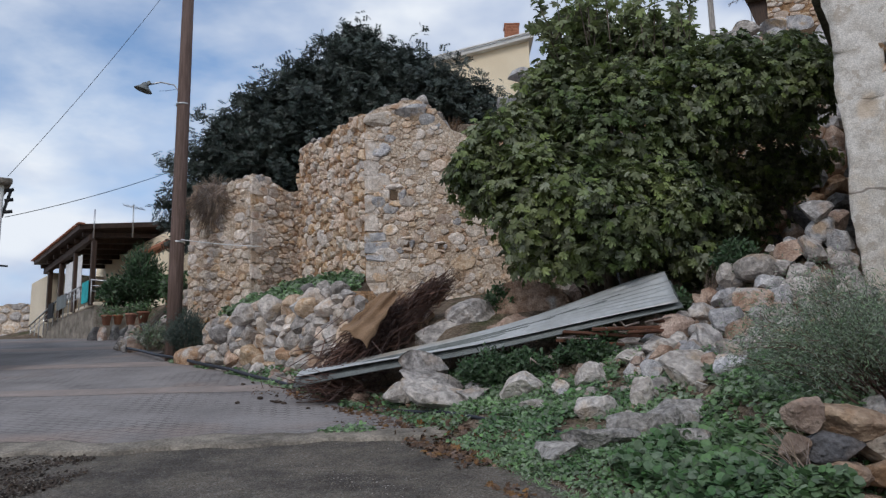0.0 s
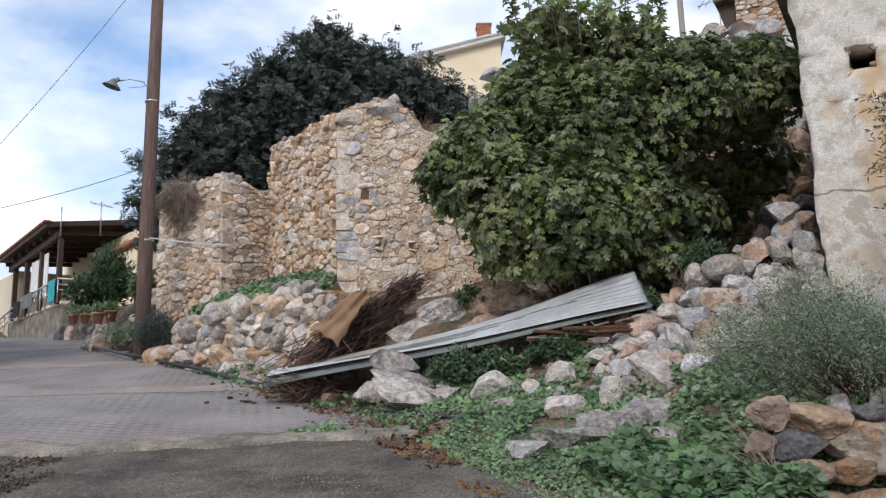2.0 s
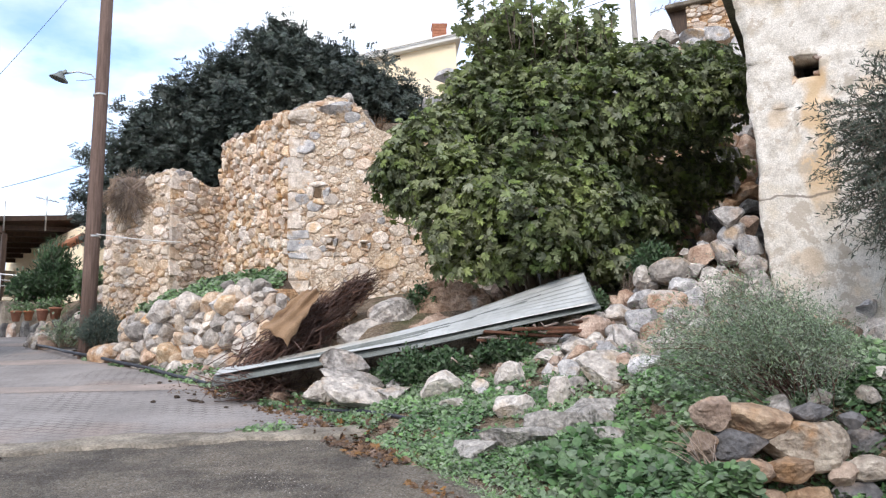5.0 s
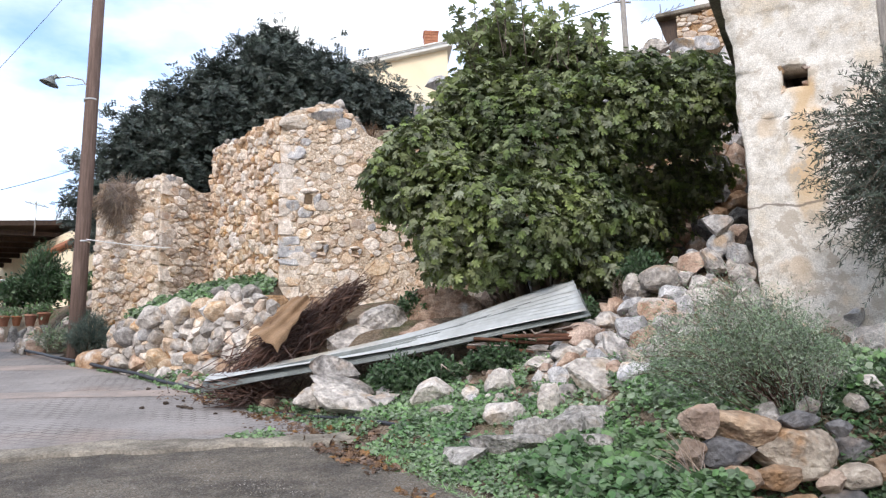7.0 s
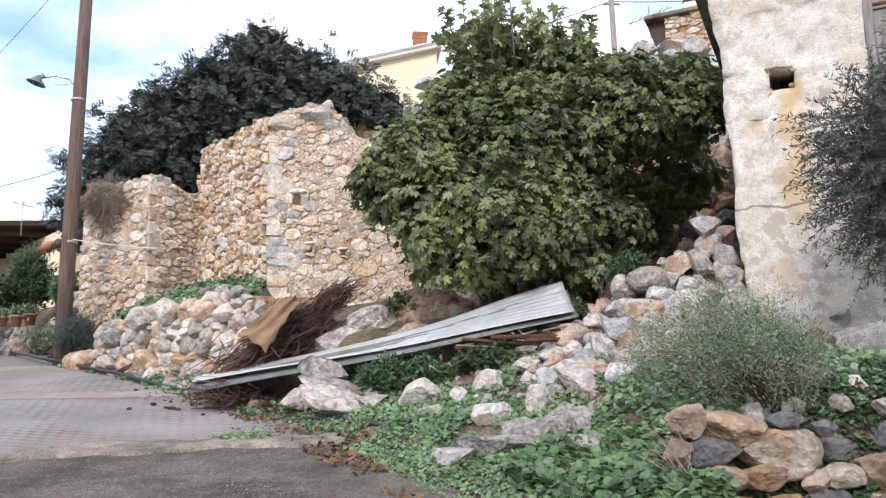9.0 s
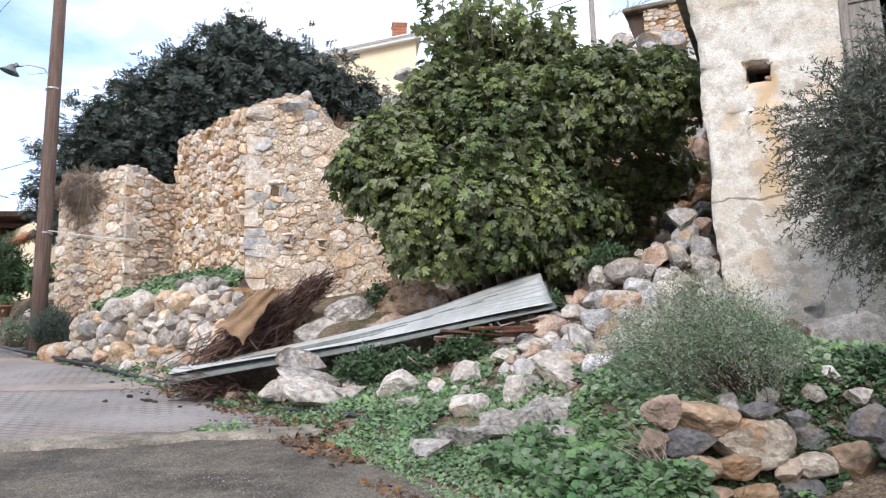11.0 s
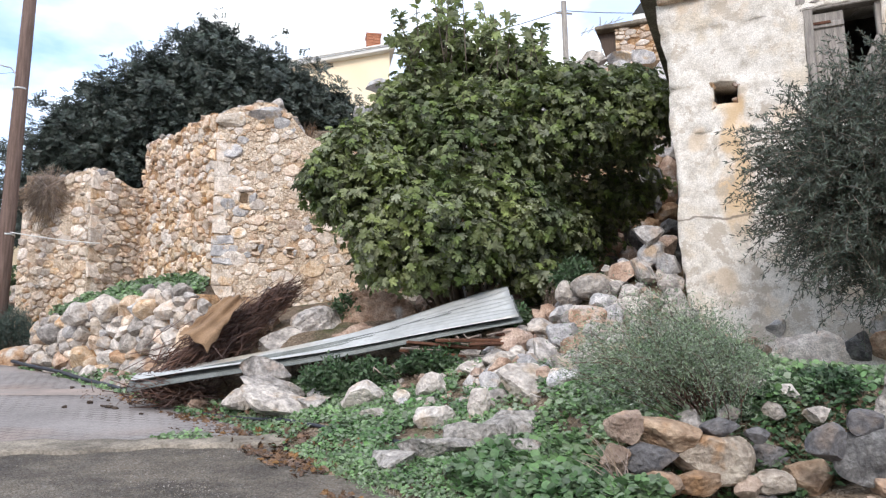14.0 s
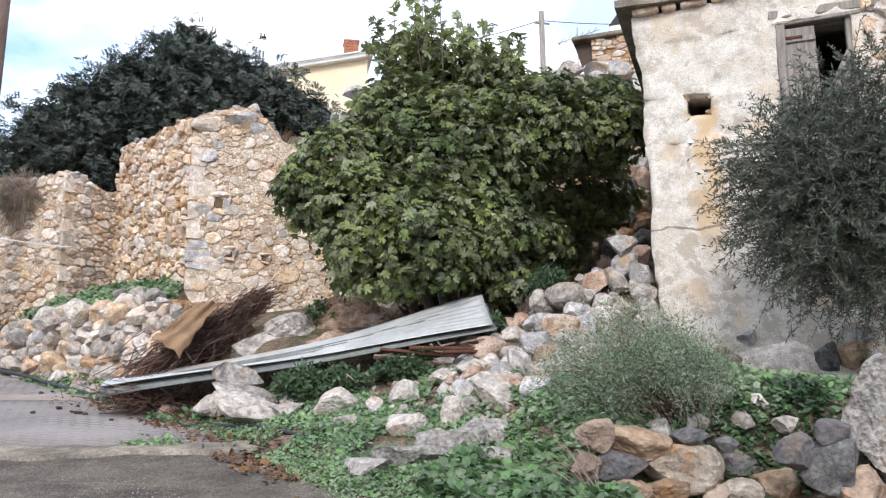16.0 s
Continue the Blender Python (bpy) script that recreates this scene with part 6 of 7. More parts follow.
def cable(name, a, b, sag, r, material, label, n=14):
    pts = []
    for i in range(n + 1):
        u = i / n
        p = Vector(a).lerp(Vector(b), u)
        p.z -= sag * 4 * u * (1 - u)
        pts.append(p)
    return tagged(tube(name, pts, r, material, None, 5), label, "cable")


street_lamp()
cable("overhead_wire", (-4.55, 15.1, 10.2), (-7.15, 14.1, 5.78), 0.12, 0.0045, M["black"], "thin dark overhead wire from the pole to a house")
cable("overhead_wire", (-4.6, 15.1, 6.15), (-7.15, 14.1, 5.08), 0.06, 0.006, M["black"], "thin dark overhead wire from the pole to a house")
cable("overhead_wire", (-4.58, 15.1, 7.7), (-4.95, 14.9, 7.55), 0.02, 0.004, M["black"], "short stay wire above the lamp arm")
cable("clothes_line", (-4.5, 15.0, 4.83), (-3.2, 15.5, 4.78), 0.02, 0.009, M["cloth_white"], "white cord tied from the pole to the ruin")


def hose(pts, label, r):
    P = []
    for (x0, y0, h0), (x1, y1, h1) in zip(pts, pts[1:]):
        for k in range(6):
            u = k / 6
            x, y = x0 + (x1 - x0) * u, y0 + (y1 - y0) * u
            P.append((x + 0.02 * math.sin(4 * y), y, float(height(x, y)) + h0 + (h1 - h0) * u))
    tagged(tube("hose", P, r, M["hose"], None, 7), label, "hose")


hose([(-6.2, 17.2, 0.1), (-4.9, 15.2, 0.12), (-4.2, 14.4, 0.1), (-3.1, 12.95, 0.08), (-2.25, 11.7, 0.06), (-1.65, 10.75, 0.05)], "thick black hose lying along the street edge", 0.027)
hose([(-1.0, 9.7, 0.02), (0.0, 8.6, 0.02), (0.9, 7.1, 0.0), (1.35, 5.9, 0.02), (1.6, 5.3, 0.02)], "thin blue-black hose half hidden in the weeds", 0.018)
tagged(tube("cable_loop", [(-7.2, 13.6, 4.0), (-7.05, 13.4, 3.3), (-6.85, 13.3, 2.75), (-6.5, 13.0, 2.45), (-6.7, 12.8, 2.36), (-7.3, 12.9, 2.38)], 0.02, M["black"], None, 6), "black cable hanging in a loop at the street side", "cable")


# ---- corrugated sheet, brushwood, sacking ----
def corrugated(name, A, B, C, D, material, label, waves=8, amp=0.011):
    A, B, C, D = map(Vector, (A, B, C, D))
    n, m = 40, waves * 6
    vs, fs = [], []
    nor = (C - A).cross(B - A).normalized()
    if nor.z < 0:
        nor = -nor
    for side in (0, 1):
        for i in range(n + 1):
            u = i / n
            p = A.lerp(C, u)
            k = float(ss(0.05, 1.1, u)) ** 2.1
            q = p + (B - A).lerp(D - C, k)
            bow = -0.02 * math.sin(math.pi * u)
            for j in range(m + 1):
                w = j / m
                z = amp * math.sin(2 * math.pi * waves * w) + bow + 0.01 * math.sin(9 * u + 5 * w) - 0.004 * side
                if u > 0.97:
                    z += 0.012 * math.sin(17 * w)
                vs.append(p.lerp(q, w) + nor * z)
    o = (n + 1) * (m + 1)
    for i in range(n):
        for j in range(m):
            k = i * (m + 1) + j
            fs.append((k, k + m + 1, k + m + 2, k + 1))
            fs.append((k + o, k + 1 + o, k + m + 2 + o, k + m + 1 + o))
    rim = [j for j in range(m + 1)] + [i * (m + 1) + m for i in range(1, n + 1)] + [n * (m + 1) + j for j in range(m - 1, -1, -1)] + [i * (m + 1) for i in range(n - 1, 0, -1)]
    for a, b in zip(rim, rim[1:] + rim[:1]):
        fs.append((a, b, b + o, a + o))
    return tagged(obj(name, vs, fs, material), label, "roofing sheet", "roofing sheets")


corrugated("corrugated_sheet", (-1.60, 9.75, 2.09), (-1.62, 10.40, 2.22), (2.36, 8.62, 2.66), (2.42, 9.3, 3.11), M["galvanised"], "long bent galvanised corrugated roofing sheet lying on the rocks")
corrugated("corrugated_sheet", (-1.62, 9.70, 1.97), (-1.64, 9.93, 2.12), (2.40, 8.60, 2.60), (2.44, 9.2, 2.99), M["old_tin"], "second dull corrugated sheet under the bright one")
rs = random.Random(8)
for k, (x, y, z, L, a, r) in enumerate(((1.75, 8.75, 2.36, 1.1, 8, 4), (1.95, 8.65, 2.42, 0.9, -6, 0), (2.2, 8.6, 2.38, 0.8, 14, -3), (1.5, 8.8, 2.3, 0.7, -14, 6), (2.35, 8.62, 2.45, 0.5, 3, 8))):
    tagged(part("rusty_bar", box(L, 0.05, 0.03, 0.005, (0, 0, 0)), M["rust"], None, "", False, pose(x, y, z, rs.uniform(-20, 20), r, a)), "rusty iron bar under the roofing sheet", "scrap iron", "rusty bars")
for k in range(9):
    x, y = rs.uniform(0.9, 2.1), rs.uniform(8.6, 8.9)
    z = float(height(x, y)) + rs.uniform(0.1, 0.3)
    tagged(tube("dead_branch", [(x, y, z), (x + rs.uniform(-0.3, 0.3), y + rs.uniform(-0.2, 0.1), z + rs.uniform(-0.05, 0.12)), (x + rs.uniform(-0.6, 0.6), y - rs.uniform(0, 0.2), z + rs.uniform(-0.1, 0.15))], (0.014, 0.011, 0.006), M["dry_twig"], None, 5), "dry grey branch under the roofing sheet", "branch", "dead branches")


def brushwood():
    rs = np.random.RandomState(12)
    t = thing("brushwood_heap", -0.8, 10.5, 2.2, "heap of dark brown cut brushwood leaning on the bank", "brushwood")
    org = np.array((-0.8, 10.5, 2.2))
    a, b = np.array((-1.25, 10.15, 2.15)), np.array((0.02, 10.85, 3.25))
    lines = []
    for i in range(1500):
        u = rs.uniform(0, 1) ** 0.9
        wdt = 0.23 * (1 - 0.35 * u) * (0.5 + 0.5 * math.sin(math.pi * min(1, u + 0.2)))
        off = rs.randn(3) * wdt * np.array((0.75, 0.6, 0.6))
        p = a + (b - a) * u + off
        d = (b - a) / np.linalg.norm(b - a) + rs.randn(3) * 0.27
        L = rs.uniform(0.2, 0.5)
        bend = rs.randn(3) * 0.05
        pts = [p - d * L / 2 - org, p + bend - org, p + d * L / 2 + bend * rs.uniform(-1, 1) - org]
        lines.append((pts, (0.0065, 0.005, 0.002)))
    for i in range(520):
        p = np.array((-1.2, 9.85, 1.98)) + rs.randn(3) * np.array((0.24, 0.13, 0.08))
        p[2] = max(p[2], float(height(p[0], p[1])) + 0.02)
        d = rs.randn(3) * np.array((1, 1, 0.35))
        L = rs.uniform(0.12, 0.35)
        lines.append(([p - d * L / 3 - org, p - org + rs.randn(3) * 0.03, p + d * L / 3 - org], (0.005, 0.004, 0.002)))
    tubes("twig", lines, M["twig"], t, 3)
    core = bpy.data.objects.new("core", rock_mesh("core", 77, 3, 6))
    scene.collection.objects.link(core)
    core.data.materials.append(M["earth_and_shade"])
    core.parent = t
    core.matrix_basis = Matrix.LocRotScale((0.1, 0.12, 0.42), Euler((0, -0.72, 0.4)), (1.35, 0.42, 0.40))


brushwood()


def sacking():
    rs = np.random.RandomState(2)
    T = [Vector(p) for p in ((-0.68, 10.42, 3.10), (-1.16, 9.98, 2.62), (-0.47, 10.25, 3.07), (-0.82, 9.78, 2.42))]
    n = 22
    vs, fs = [], []
    for side in (0, 1):
        for i in range(n + 1):
            for j in range(n + 1):
                u, w = i / n, j / n
                p = T[0].lerp(T[1], u).lerp(T[2].lerp(T[3], u), w)
                fold = 0.05 * math.sin(7 * u + 2 * w) * math.sin(3 * w + 0.5) + 0.03 * math.sin(13 * w + 4 * u) + 0.06 * math.sin(math.pi * u) * math.sin(math.pi * w)
                rag = 0.02 * math.sin(23 * u) if j in (0, n) else 0
                vs.append(p + Vector((0.25, -0.8, 0.45)) * fold + Vector((0, 0, rag)) + Vector((0, 0.006, -0.004)) * side)
    o = (n + 1) ** 2
    for i in range(n):
        for j in range(n):
            k = i * (n + 1) + j
            fs.append((k, k + 1, k + n + 2, k + n + 1))
            fs.append((k + o, k + n + 1 + o, k + n + 2 + o, k + 1 + o))
    rim = [j for j in range(n + 1)] + [i * (n + 1) + n for i in range(1, n + 1)] + [n * (n + 1) + j for j in range(n - 1, -1, -1)] + [i * (n + 1) for i in range(n - 1, 0, -1)]
    for a, b in zip(rim, rim[1:] + rim[:1]):
        fs.append((b, a, a + o, b + o))
    tagged(obj("sacking", vs, fs, M["burlap"]), "tan burlap cloth thrown over the brushwood", "cloth")


sacking()


# ---- the house up the street ----
def veranda_house():
    h = thing("veranda_house", -8.4, 22.2, 0, "cream house with a dark timber veranda and a stone plinth", "house", rz=128.5)
    part("plinth", box(5.0, 3.6, 1.5, 0.05, (3.75, -1.8, 4.2)), M["concrete"], h, "grey rubble plinth")
    part("plinth_cap", box(5.0, 0.3, 0.1, 0.02, (3.75, -0.12, 4.96)), M["pale_wall"], h)
    part("wall", box(6.5, 0.25, 2.2, 0.02, (3.4, -1.75, 5.9)), M["cream_wall"], h)
    part("wall", box(2.4, 3.4, 2.8, 0.02, (7.0, -1.75, 5.1)), M["pale_wall"], h)
    part("wall", box(1.5, 2.4, 1.9, 0.02, (0.9, -2.7, 5.45)), M["cream_wall"], h)
    part("tile_edge", box(1.7, 2.6, 0.14, 0.03, (0.9, -2.7, 6.46), (6, 0, 0)), M["brick_red"], h)
    dr = part("door", box(0.8, 0.06, 1.5, 0.01, (2.1, -1.58, 5.75)), M["dark_wood"], h, "dark doorway")
    part("door_handle", box(0.03, 0.05, 0.12, 0.004, (1.8, -1.53, 5.7)), M["steel"], dr)
    for x in (3.4, 4.7):
        w = part("window", box(0.7, 0.08, 0.9, 0.01, (x, -1.6, 5.85)), M["white_paint"], h)
        part("pane", box(0.55, 0.03, 0.75, 0.0, (x, -1.55, 5.85)), M["black"], w)
    # shed roof on posts
    b = bmesh.new()
    q = [(1.45, 0.45, 6.98), (6.0, 0.45, 6.72), (6.2, -5.2, 7.2), (0.9, -5.2, 7.75)]
    lo = [b.verts.new(p) for p in q]
    hi = [b.verts.new((p[0], p[1], p[2] + 0.14)) for p in q]
    b.faces.new(lo[::-1])
    b.faces.new(hi)
    for i in range(4):
        b.faces.new((lo[i], lo[(i + 1) % 4], hi[(i + 1) % 4], hi[i]))
    bmesh.ops.recalc_face_normals(b, faces=b.faces)
    roof = part("roof", b, M["dark_wood"], h, "dark timber shed roof")
    for k in range(16):
        u = k / 15
        part("roof_tile", box(0.26, 0.2, 0.05, 0.012, (1.5 + 4.5 * u, 0.42, 7.13 - 0.26 * u)), M["brick_red"], roof)
    for k in range(7):
        u = k / 6
        part("rafter", box(0.08, 5.0, 0.12, 0.0, (1.7 + 4.1 * u, -2.2, 7.12 - 0.24 * u), (-5.2, 0, 0)), M["dark_wood"], roof)
    part("beam", box(4.5, 0.14, 0.18, 0.01, (3.7, 0.1, 6.66), (0, 3.2, 0)), M["dark_wood"], h)
    for x in (1.38, 2.95, 4.35, 5.55):
        part("post", box(0.13, 0.13, 1.75, 0.01, (x, 0.06, 5.8)), M["dark_wood"], h)
    # railing down to the street
    top = [(1.3, -1.9, 5.6), (1.3, 0.1, 5.6), (4.3, 0.12, 5.45), (7.3, 0.15, 4.98)]
    rail = tube("railing", top, 0.028, M["steel"], h, 6)
    tube("rail", [(x, y, z - 0.3) for x, y, z in top], 0.012, M["steel"], rail, 5)
    tube("rail", [(x, y, z - 0.15) for x, y, z in top], 0.012, M["steel"], rail, 5)
    for k in range(13):
        x = 1.3 + 0.5 * k
        z = float(np.interp(x, (1.3, 4.3, 7.3), (5.6, 5.45, 4.98)))
        tube("baluster", [(x, 0.1, z - 0.66), (x, 0.1, z)], 0.018, M["steel"], rail, 6)
    # washing and bedding over the rail
    def cloth(nm, x, w, z0, z1, m, y=0.16):
        b = bmesh.new()
        n = 8
        row = []
        for yo in (0, 0.015):
            for z in (z0, (z0 + z1) / 2, z1):
                row.append([b.verts.new((x + w * i / n, y + yo + 0.03 * math.sin(i * 1.9), z)) for i in range(n + 1)])
        for s in (0, 3):
            for p, q in ((row[s], row[s + 1]), (row[s + 1], row[s + 2])):
                for i in range(n):
                    b.faces.new((p[i], p[i + 1], q[i + 1], q[i]))
        return part(nm, b, M[m], None, "", True, h.matrix_basis)
    tagged(cloth("towel", 1.32, 0.5, 5.58, 5.0, "turquoise"), "turquoise towel hung over the railing", "towel")
    tagged(cloth("curtain", 2.55, 0.55, 6.5, 5.3, "cloth_white", 0.0), "white cloth hanging between the veranda posts", "curtain", "hanging cloths")
    tagged(cloth("curtain", 3.25, 0.8, 6.45, 5.35, "cloth_white", 0.0), "white cloth hanging between the veranda posts", "curtain", "hanging cloths")
    tagged(cloth("blanket", 3.3, 0.9, 5.5, 5.1, "old_tin"), "grey blanket airing on the railing", "blanket")
    tagged(cloth("blanket", 4.6, 0.5, 5.4, 4.95, "black"), "dark cloth hung on the railing", "blanket")
    for x, y, z, L in ((-8.27, 23.2, 6.75, 0.92), (-9.32, 23.2, 6.75, 0.8)):
        t = thing("tv_antenna", x, y, z, "thin metal television aerial on the roof", "antenna")
        tube("mast", [(0, 0, 0), (0, 0, L)], 0.02, M["steel"], t, 6)
        if x < -9:
            continue
        tube("boom", [(-0.28, 0, L * 0.98), (0.28, 0.1, L * 0.84)], 0.012, M["steel"], t, 5)
        for k in range(5):
            tube("element", [(-0.25 + 0.12 * k, -0.15, L * (0.98 - 0.03 * k)), (-0.25 + 0.12 * k, 0.2, L * (0.98 - 0.03 * k))], 0.008, M["steel"], t, 4)


veranda_house()


def flower_pot(x, y, z, s, seed):
    t = thing("flower_pot", x, y, z, "terracotta flower pot with a green plant", "flower pot", "flower pots")
    b = bmesh.new()
    prof = [(0.10, 0), (0.145, 0.25), (0.165, 0.25), (0.165, 0.30), (0.14, 0.30), (0.13, 0.26)]
    rings = [[b.verts.new((r * math.cos(2 * math.pi * k / 14), r * math.sin(2 * math.pi * k / 14), q)) for k in range(14)] for r, q in prof]
    for p, q in zip(rings, rings[1:]):
        for k in range(14):
            b.faces.new((p[k], p[(k + 1) % 14], q[(k + 1) % 14], q[k]))
    b.faces.new(rings[0][::-1])
    b.faces.new(rings[-1])
    part("pot", b, M["terracotta"], t, "", True)
    rr = np.random.RandomState(seed)
    P = rr.randn(160, 3) * (0.11, 0.11, 0.10) + (0, 0, 0.42)
    scatter("plant", OVAL_V, OVAL_F, P, rr.randn(160, 3) + (0, 0, 0.5), 0, rr.uniform(0.06, 0.12, 160), M["herb_leaf"], t)["kind"] = "stuff"
    t.scale = (s, s, s)
    return t


for k, (x, z, s) in enumerate(((-7.75, 4.02, 0.75), (-7.5, 4.04, 0.7), (-7.22, 4.03, 0.85), (-6.95, 4.06, 0.9), (-6.35, 4.42, 0.8), (-6.1, 4.5, 0.75))):
    flower_pot(x, 20.3 + 0.05 * k, z, s, 50 + k)
rng = random.Random(17)
for k in range(16):
    x = -8.0 + 0.16 * k
    rock(x, 20.25 + rng.uniform(-0.05, 0.3), 3.82 + 0.012 * k + rng.uniform(-0.08, 0.04), rng.uniform(0.22, 0.4), 0.3, rng.choice(("rock", "rock_dark", "rock_rust")), rng, "rough stone in the low edging wall under the pots", "edging stones", deep=0.5)
for k in range(70):
    x, y = rng.uniform(-6.4, -4.7), rng.uniform(16.9, 19.6)
    w = rng.uniform(0.12, 0.5)
    pebble(x, y, float(height(x, y)) + 0.1 + 0.35 * max(0, x + 6.0) * rng.random(), w, w * 0.8, rng.choice(("rock", "rock_white", "rock_rust")), rng)
lay_rubble()
bush("oleander", -7.15, 20.9, 4.4, 0.6, 0.5, 1.5, 80, 5500, "nettle_leaf", 0.16, "dark leafy garden bush beside the veranda", 61, SLIM_V, OVAL_F, bare=0.15, stem_mat="bark", r0=0.015)
bush("garden_bush", -7.75, 20.8, 4.5, 0.4, 0.4, 0.75, 40, 1500, "nettle_leaf", 0.12, "small dark green bush by the pots", 62, OVAL_V, OVAL_F, bare=0.1, r0=0.01)
bush("garden_bush", -6.2, 20.4, 4.4, 0.4, 0.4, 0.9, 40, 1500, "herb_leaf", 0.12, "yellow-green bush behind the pole", 63, OVAL_V, OVAL_F, bare=0.1, r0=0.01)
bush("weed_clump", -5.55, 16.9, 3.15, 0.45, 0.4, 0.5, 40, 1300, "shrub_leaf", 0.09, "dry greenish weeds at the street edge", 64, SLIM_V, OVAL_F, bare=0.1, r0=0.005)
bush("weed_clump", -5.1, 17.6, 3.6, 0.5, 0.4, 0.6, 40, 1300, "nettle_leaf", 0.09, "green weeds on the bank by the pole", 65, OVAL_V, OVAL_F, bare=0.1, r0=0.005)

# white-washed rubble wall closing the street
tw = profile((0, 6.0), (1.0, 5.95), (1.6, 6.05), (6, 6.1))
ww = wall_core("wall_far", -19.0, 30.6, -3, 5.2, 0.4, tw, 4.2, M["mortar_pale"], "whitewashed rubble wall at the end of the street")
masonry(ww, 5.2, 1.9, [(0.28, 0.5), (0.18, 0.5)], 0.02, 0.05, two("rock_white", "stone_pale", 0.7), lift(tw, 4.2), lambda u: 0.0, 71, (), 150)
for c in ww.children:
    c.location.z += 4.2


def corner_building():
    h = thing("white_building", -7.14, 14.0, 2.2, "white rendered building with a projecting coping", "house", rz=34)
    part("wall", box(3.0, 5.0, 3.4, 0.02, (-1.5, 2.5, 1.7)), M["white_paint"], h)
    part("coping", box(3.15, 5.15, 0.1, 0.02, (-1.47, 2.45, 3.45)), M["concrete"], h, "grey stone coping")
    br = part("wire_bracket", box(0.05, 0.05, 0.5, 0.01, (0.05, 0.05, 3.1), (0, 14, 0)), M["black"], h, "black iron wire bracket")
    for z in (2.95, 3.15, 3.32):
        tube("insulator", [(0.02, 0.05, z), (0.15, 0.03, z + 0.03)], 0.03, M["black"], br, 8)
    part("shutter_hook", box(0.18, 0.03, 0.03, 0.005, (0.05, 0.0, 2.05)), M["black"], h)


corner_building()


# ---- houses up the hill ----
def yellow_house():
    h = thing("yellow_house", 0, 28, 0, "yellow rendered house with a brick chimney above the trees", "house")
    prof = [(-3.5, 9.0), (3.24, 9.0), (3.24, 14.38), (-3.5, 12.70)]
    b = bmesh.new()
    f0 = [b.verts.new((x, 0, z)) for x, z in prof]
    f1 = [b.verts.new((x, 6, z)) for x, z in prof]
    b.faces.new(f0)
    b.faces.new(f1[::-1])
    for i in range(4):
        b.faces.new((f0[(i + 1) % 4], f0[i], f1[i], f1[(i + 1) % 4]))
    part("wall", b, M["cream_wall"], h)
    r = part("roof", box(7.2, 6.4, 0.16, 0.02, (-0.1, 2.95, 13.62), (0, -14.0, 0)), M["white_paint"], h, "pale concrete roof edge")
    part("gutter", box(7.2, 0.07, 0.07, 0.02, (-0.1, -0.3, 13.72), (0, -14.0, 0)), M["white_paint"], r)
    c = part("chimney", box(0.48, 0.48, 0.75, 0.01, (2.72, 0.5, 14.75)), M["brick_red"], h, "red brick chimney")
    part("chimney_cap", box(0.54, 0.54, 0.07, 0.01, (2.72, 0.5, 15.14)), M["brick_red"], c)
    for k in range(6):
        for j in range(2):
            part("brick", box(0.225, 0.02, 0.10, 0.008, (2.60 + 0.24 * j, 0.255, 14.5 + 0.115 * k)), M["brick_red"], c)


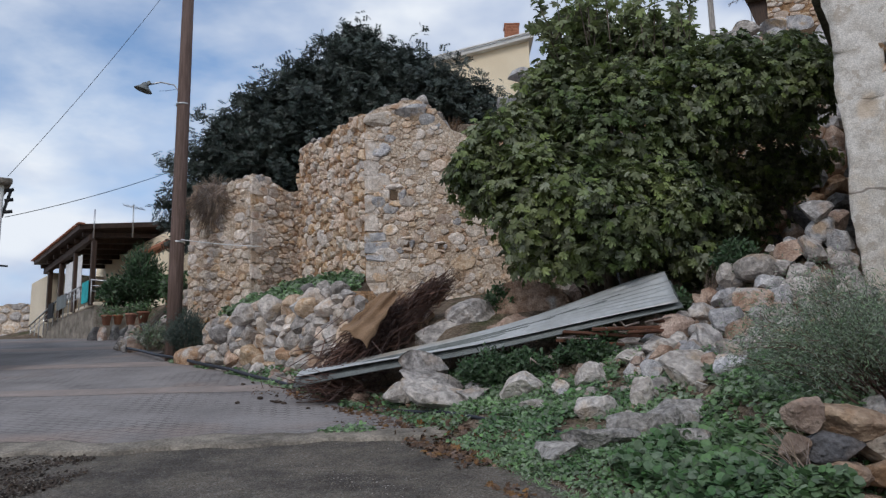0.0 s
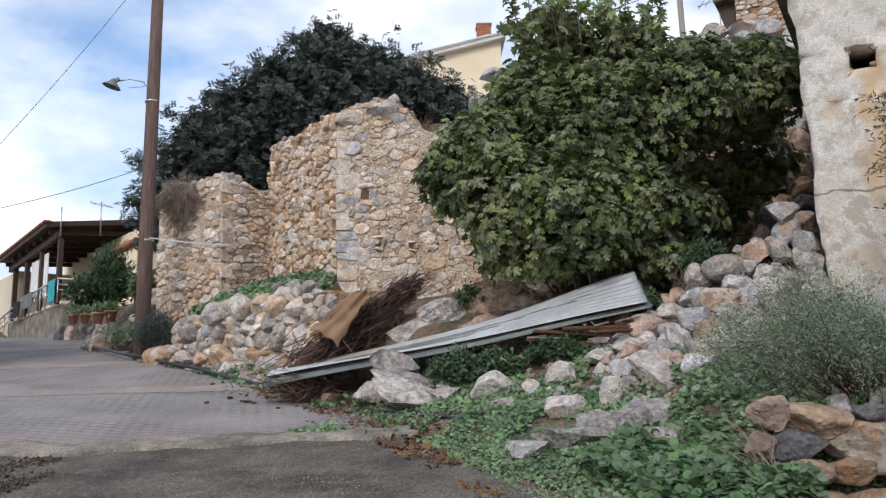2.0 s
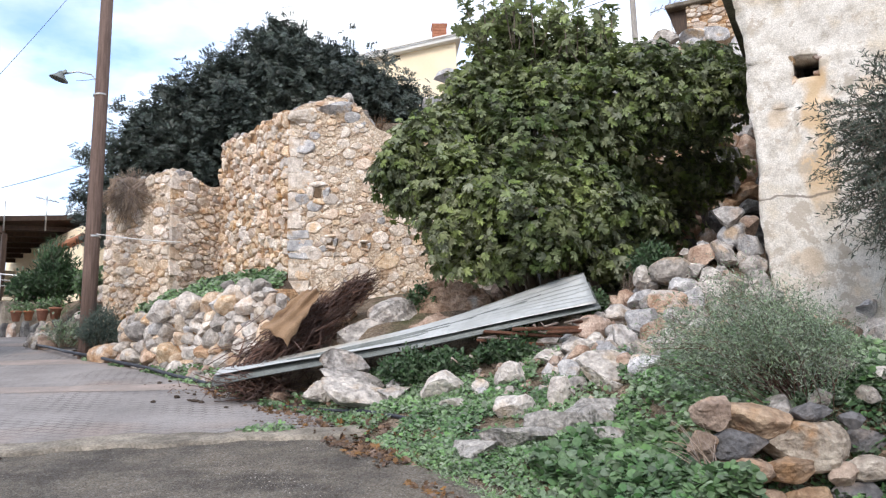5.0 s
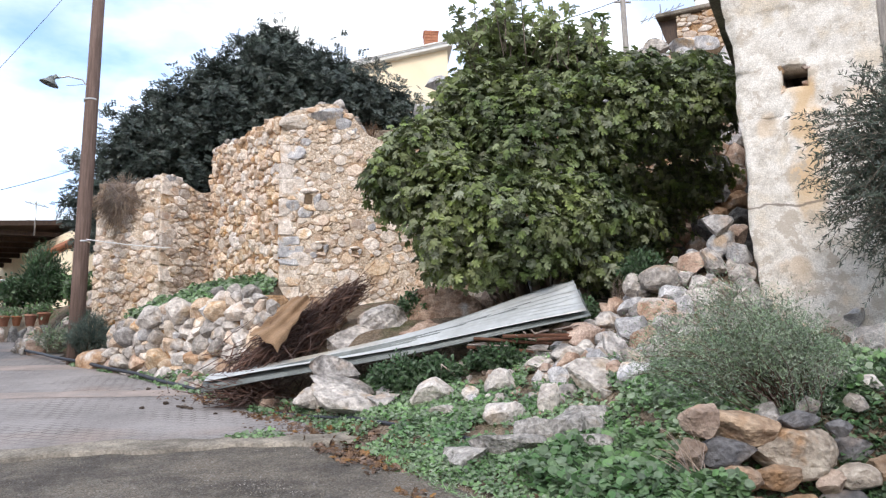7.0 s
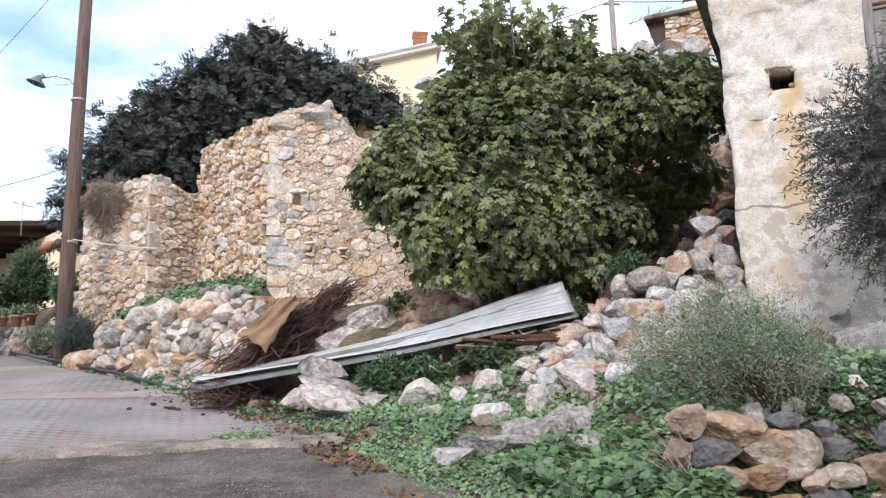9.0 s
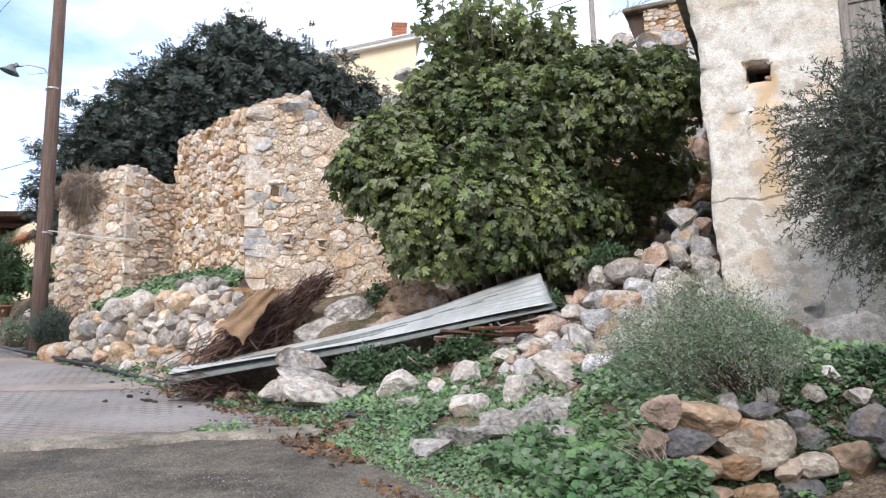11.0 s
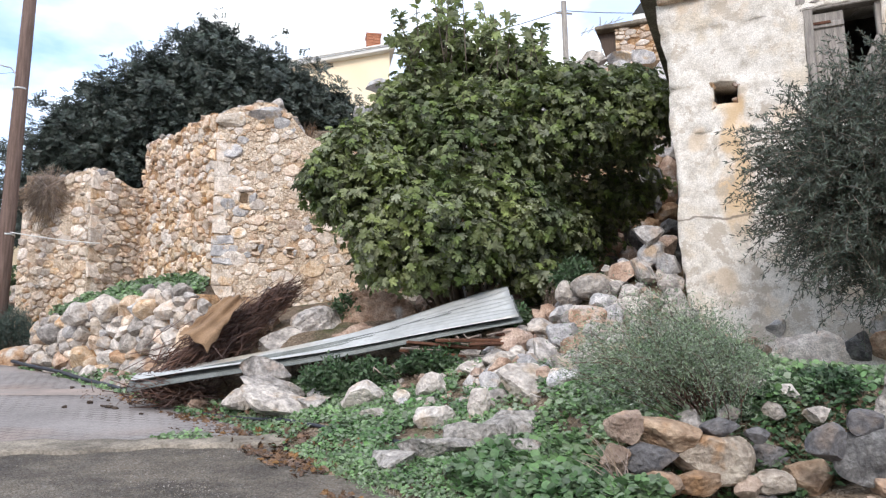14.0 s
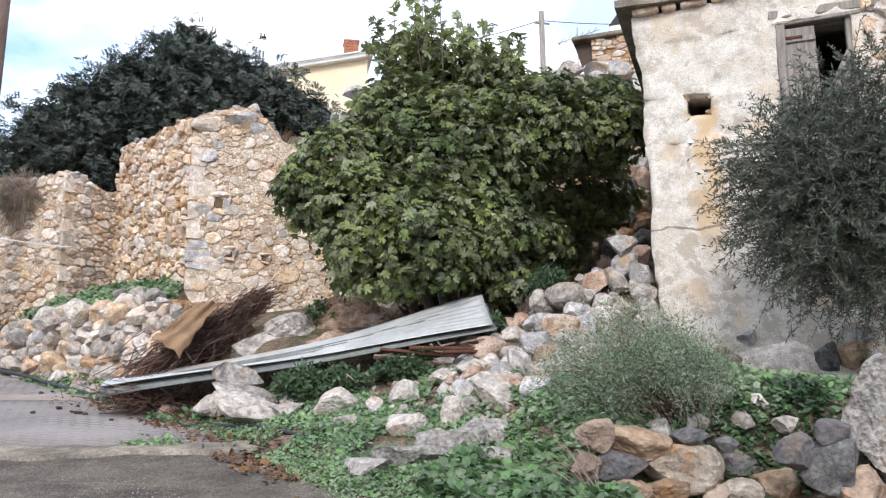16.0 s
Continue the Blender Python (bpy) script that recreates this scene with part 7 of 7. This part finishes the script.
def stone_house():
    h = thing("hill_house", 6.98, 17.0, 0, "small rubble-stone house with a flat concrete roof", "house", rz=-31)
    part("wall", box(4.0, 3.0, 3.2, 0.03, (2.0, 1.52, 8.6)), M["mortar_ochre"], h)
    hold = new("hold")
    masonry(hold, 2.6, 2.4, [(0.13, 0.4), (0.08, 0.6)], 0.004, 0.02, two("stone_ochre", "stone_pale", 0.55), lambda u: 2.4, lambda u: 0, 81, (), 180, aspect=1.9, lost=0.15)
    for c in list(hold.children):
        c.parent = h
        c.location = c.location + Vector((0.0, 0.0, 7.8))
    bpy.data.objects.remove(hold)
    part("roof", box(4.5, 3.2, 0.10, 0.02, (1.83, 1.5, 10.25)), M["concrete"], h, "grey concrete roof slab")
    # dark panel added for the shaded space under the slab's overhang
    b = bmesh.new()
    prof = [(-0.16, 9.3), (0.0, 9.3), (0.0, 10.2), (-0.40, 10.2)]
    f0 = [b.verts.new((x, 0.12, z)) for x, z in prof]
    f1 = [b.verts.new((x, 0.5, z)) for x, z in prof]
    b.faces.new(f0)
    b.faces.new(f1[::-1])
    for i in range(4):
        b.faces.new((f0[(i + 1) % 4], f0[i], f1[i], f1[(i + 1) % 4]))
    part("bracket", b, M["dark_wood"], h, "dark slanting panel added for the shaded space under the roof slab")
    c = part("chimney", box(0.42, 0.4, 0.3, 0.02, (0.6, 0.4, 10.42)), M["white_paint"], h, "white chimney with a dark peaked cap")
    b = bmesh.new()
    pts = [(-0.22, -0.2, 0), (0.22, -0.2, 0), (0.22, 0.2, 0), (-0.22, 0.2, 0), (0, -0.2, 0.28), (0, 0.2, 0.28)]
    vv = [b.verts.new(p) for p in pts]
    for f in ((0, 3, 2, 1), (0, 1, 4), (2, 3, 5), (1, 2, 5, 4), (3, 0, 4, 5)):
        b.faces.new([vv[i] for i in f])
    part("chimney_cap", b, M["black"], c, "", False, (0.6, 0.4, 10.57))


yellow_house()
stone_house()
fp = thing("far_pole", 9.57, 28.0, 9.0, "grey concrete wire pole on the hill", "pole")
tube("pole", [(0, 0, 0), (0.0, 0, 7.75)], (0.14, 0.10), M["old_wood"], fp, 8)
part("crossbar", box(0.6, 0.06, 0.06, 0.01, (0, 0, 7.3)), M["old_wood"], fp)
cable("overhead_wire", (9.5, 28, 16.4), (2.5, 29.0, 14.9), 0.3, 0.014, M["black"], "thin wire running to the hill pole")
cable("overhead_wire", (9.6, 28, 16.4), (20.0, 27.0, 17.5), 0.4, 0.014, M["black"], "thin wire running from the hill pole")
t = thing("tv_antenna", 8.6, 22.0, 11.0, "thin television aerial on the hill", "antenna")
tube("mast", [(0, 0, -2), (0, 0, 2.1)], 0.02, M["steel"], t, 6)
tube("boom", [(-0.6, 0, 1.55), (0.7, 0, 2.1)], 0.015, M["steel"], t, 5)
for k in range(6):
    tube("element", [(-0.5 + 0.2 * k, -0.25, 1.6 + 0.085 * k), (-0.5 + 0.2 * k, 0.25, 1.6 + 0.085 * k)], 0.01, M["steel"], t, 4)
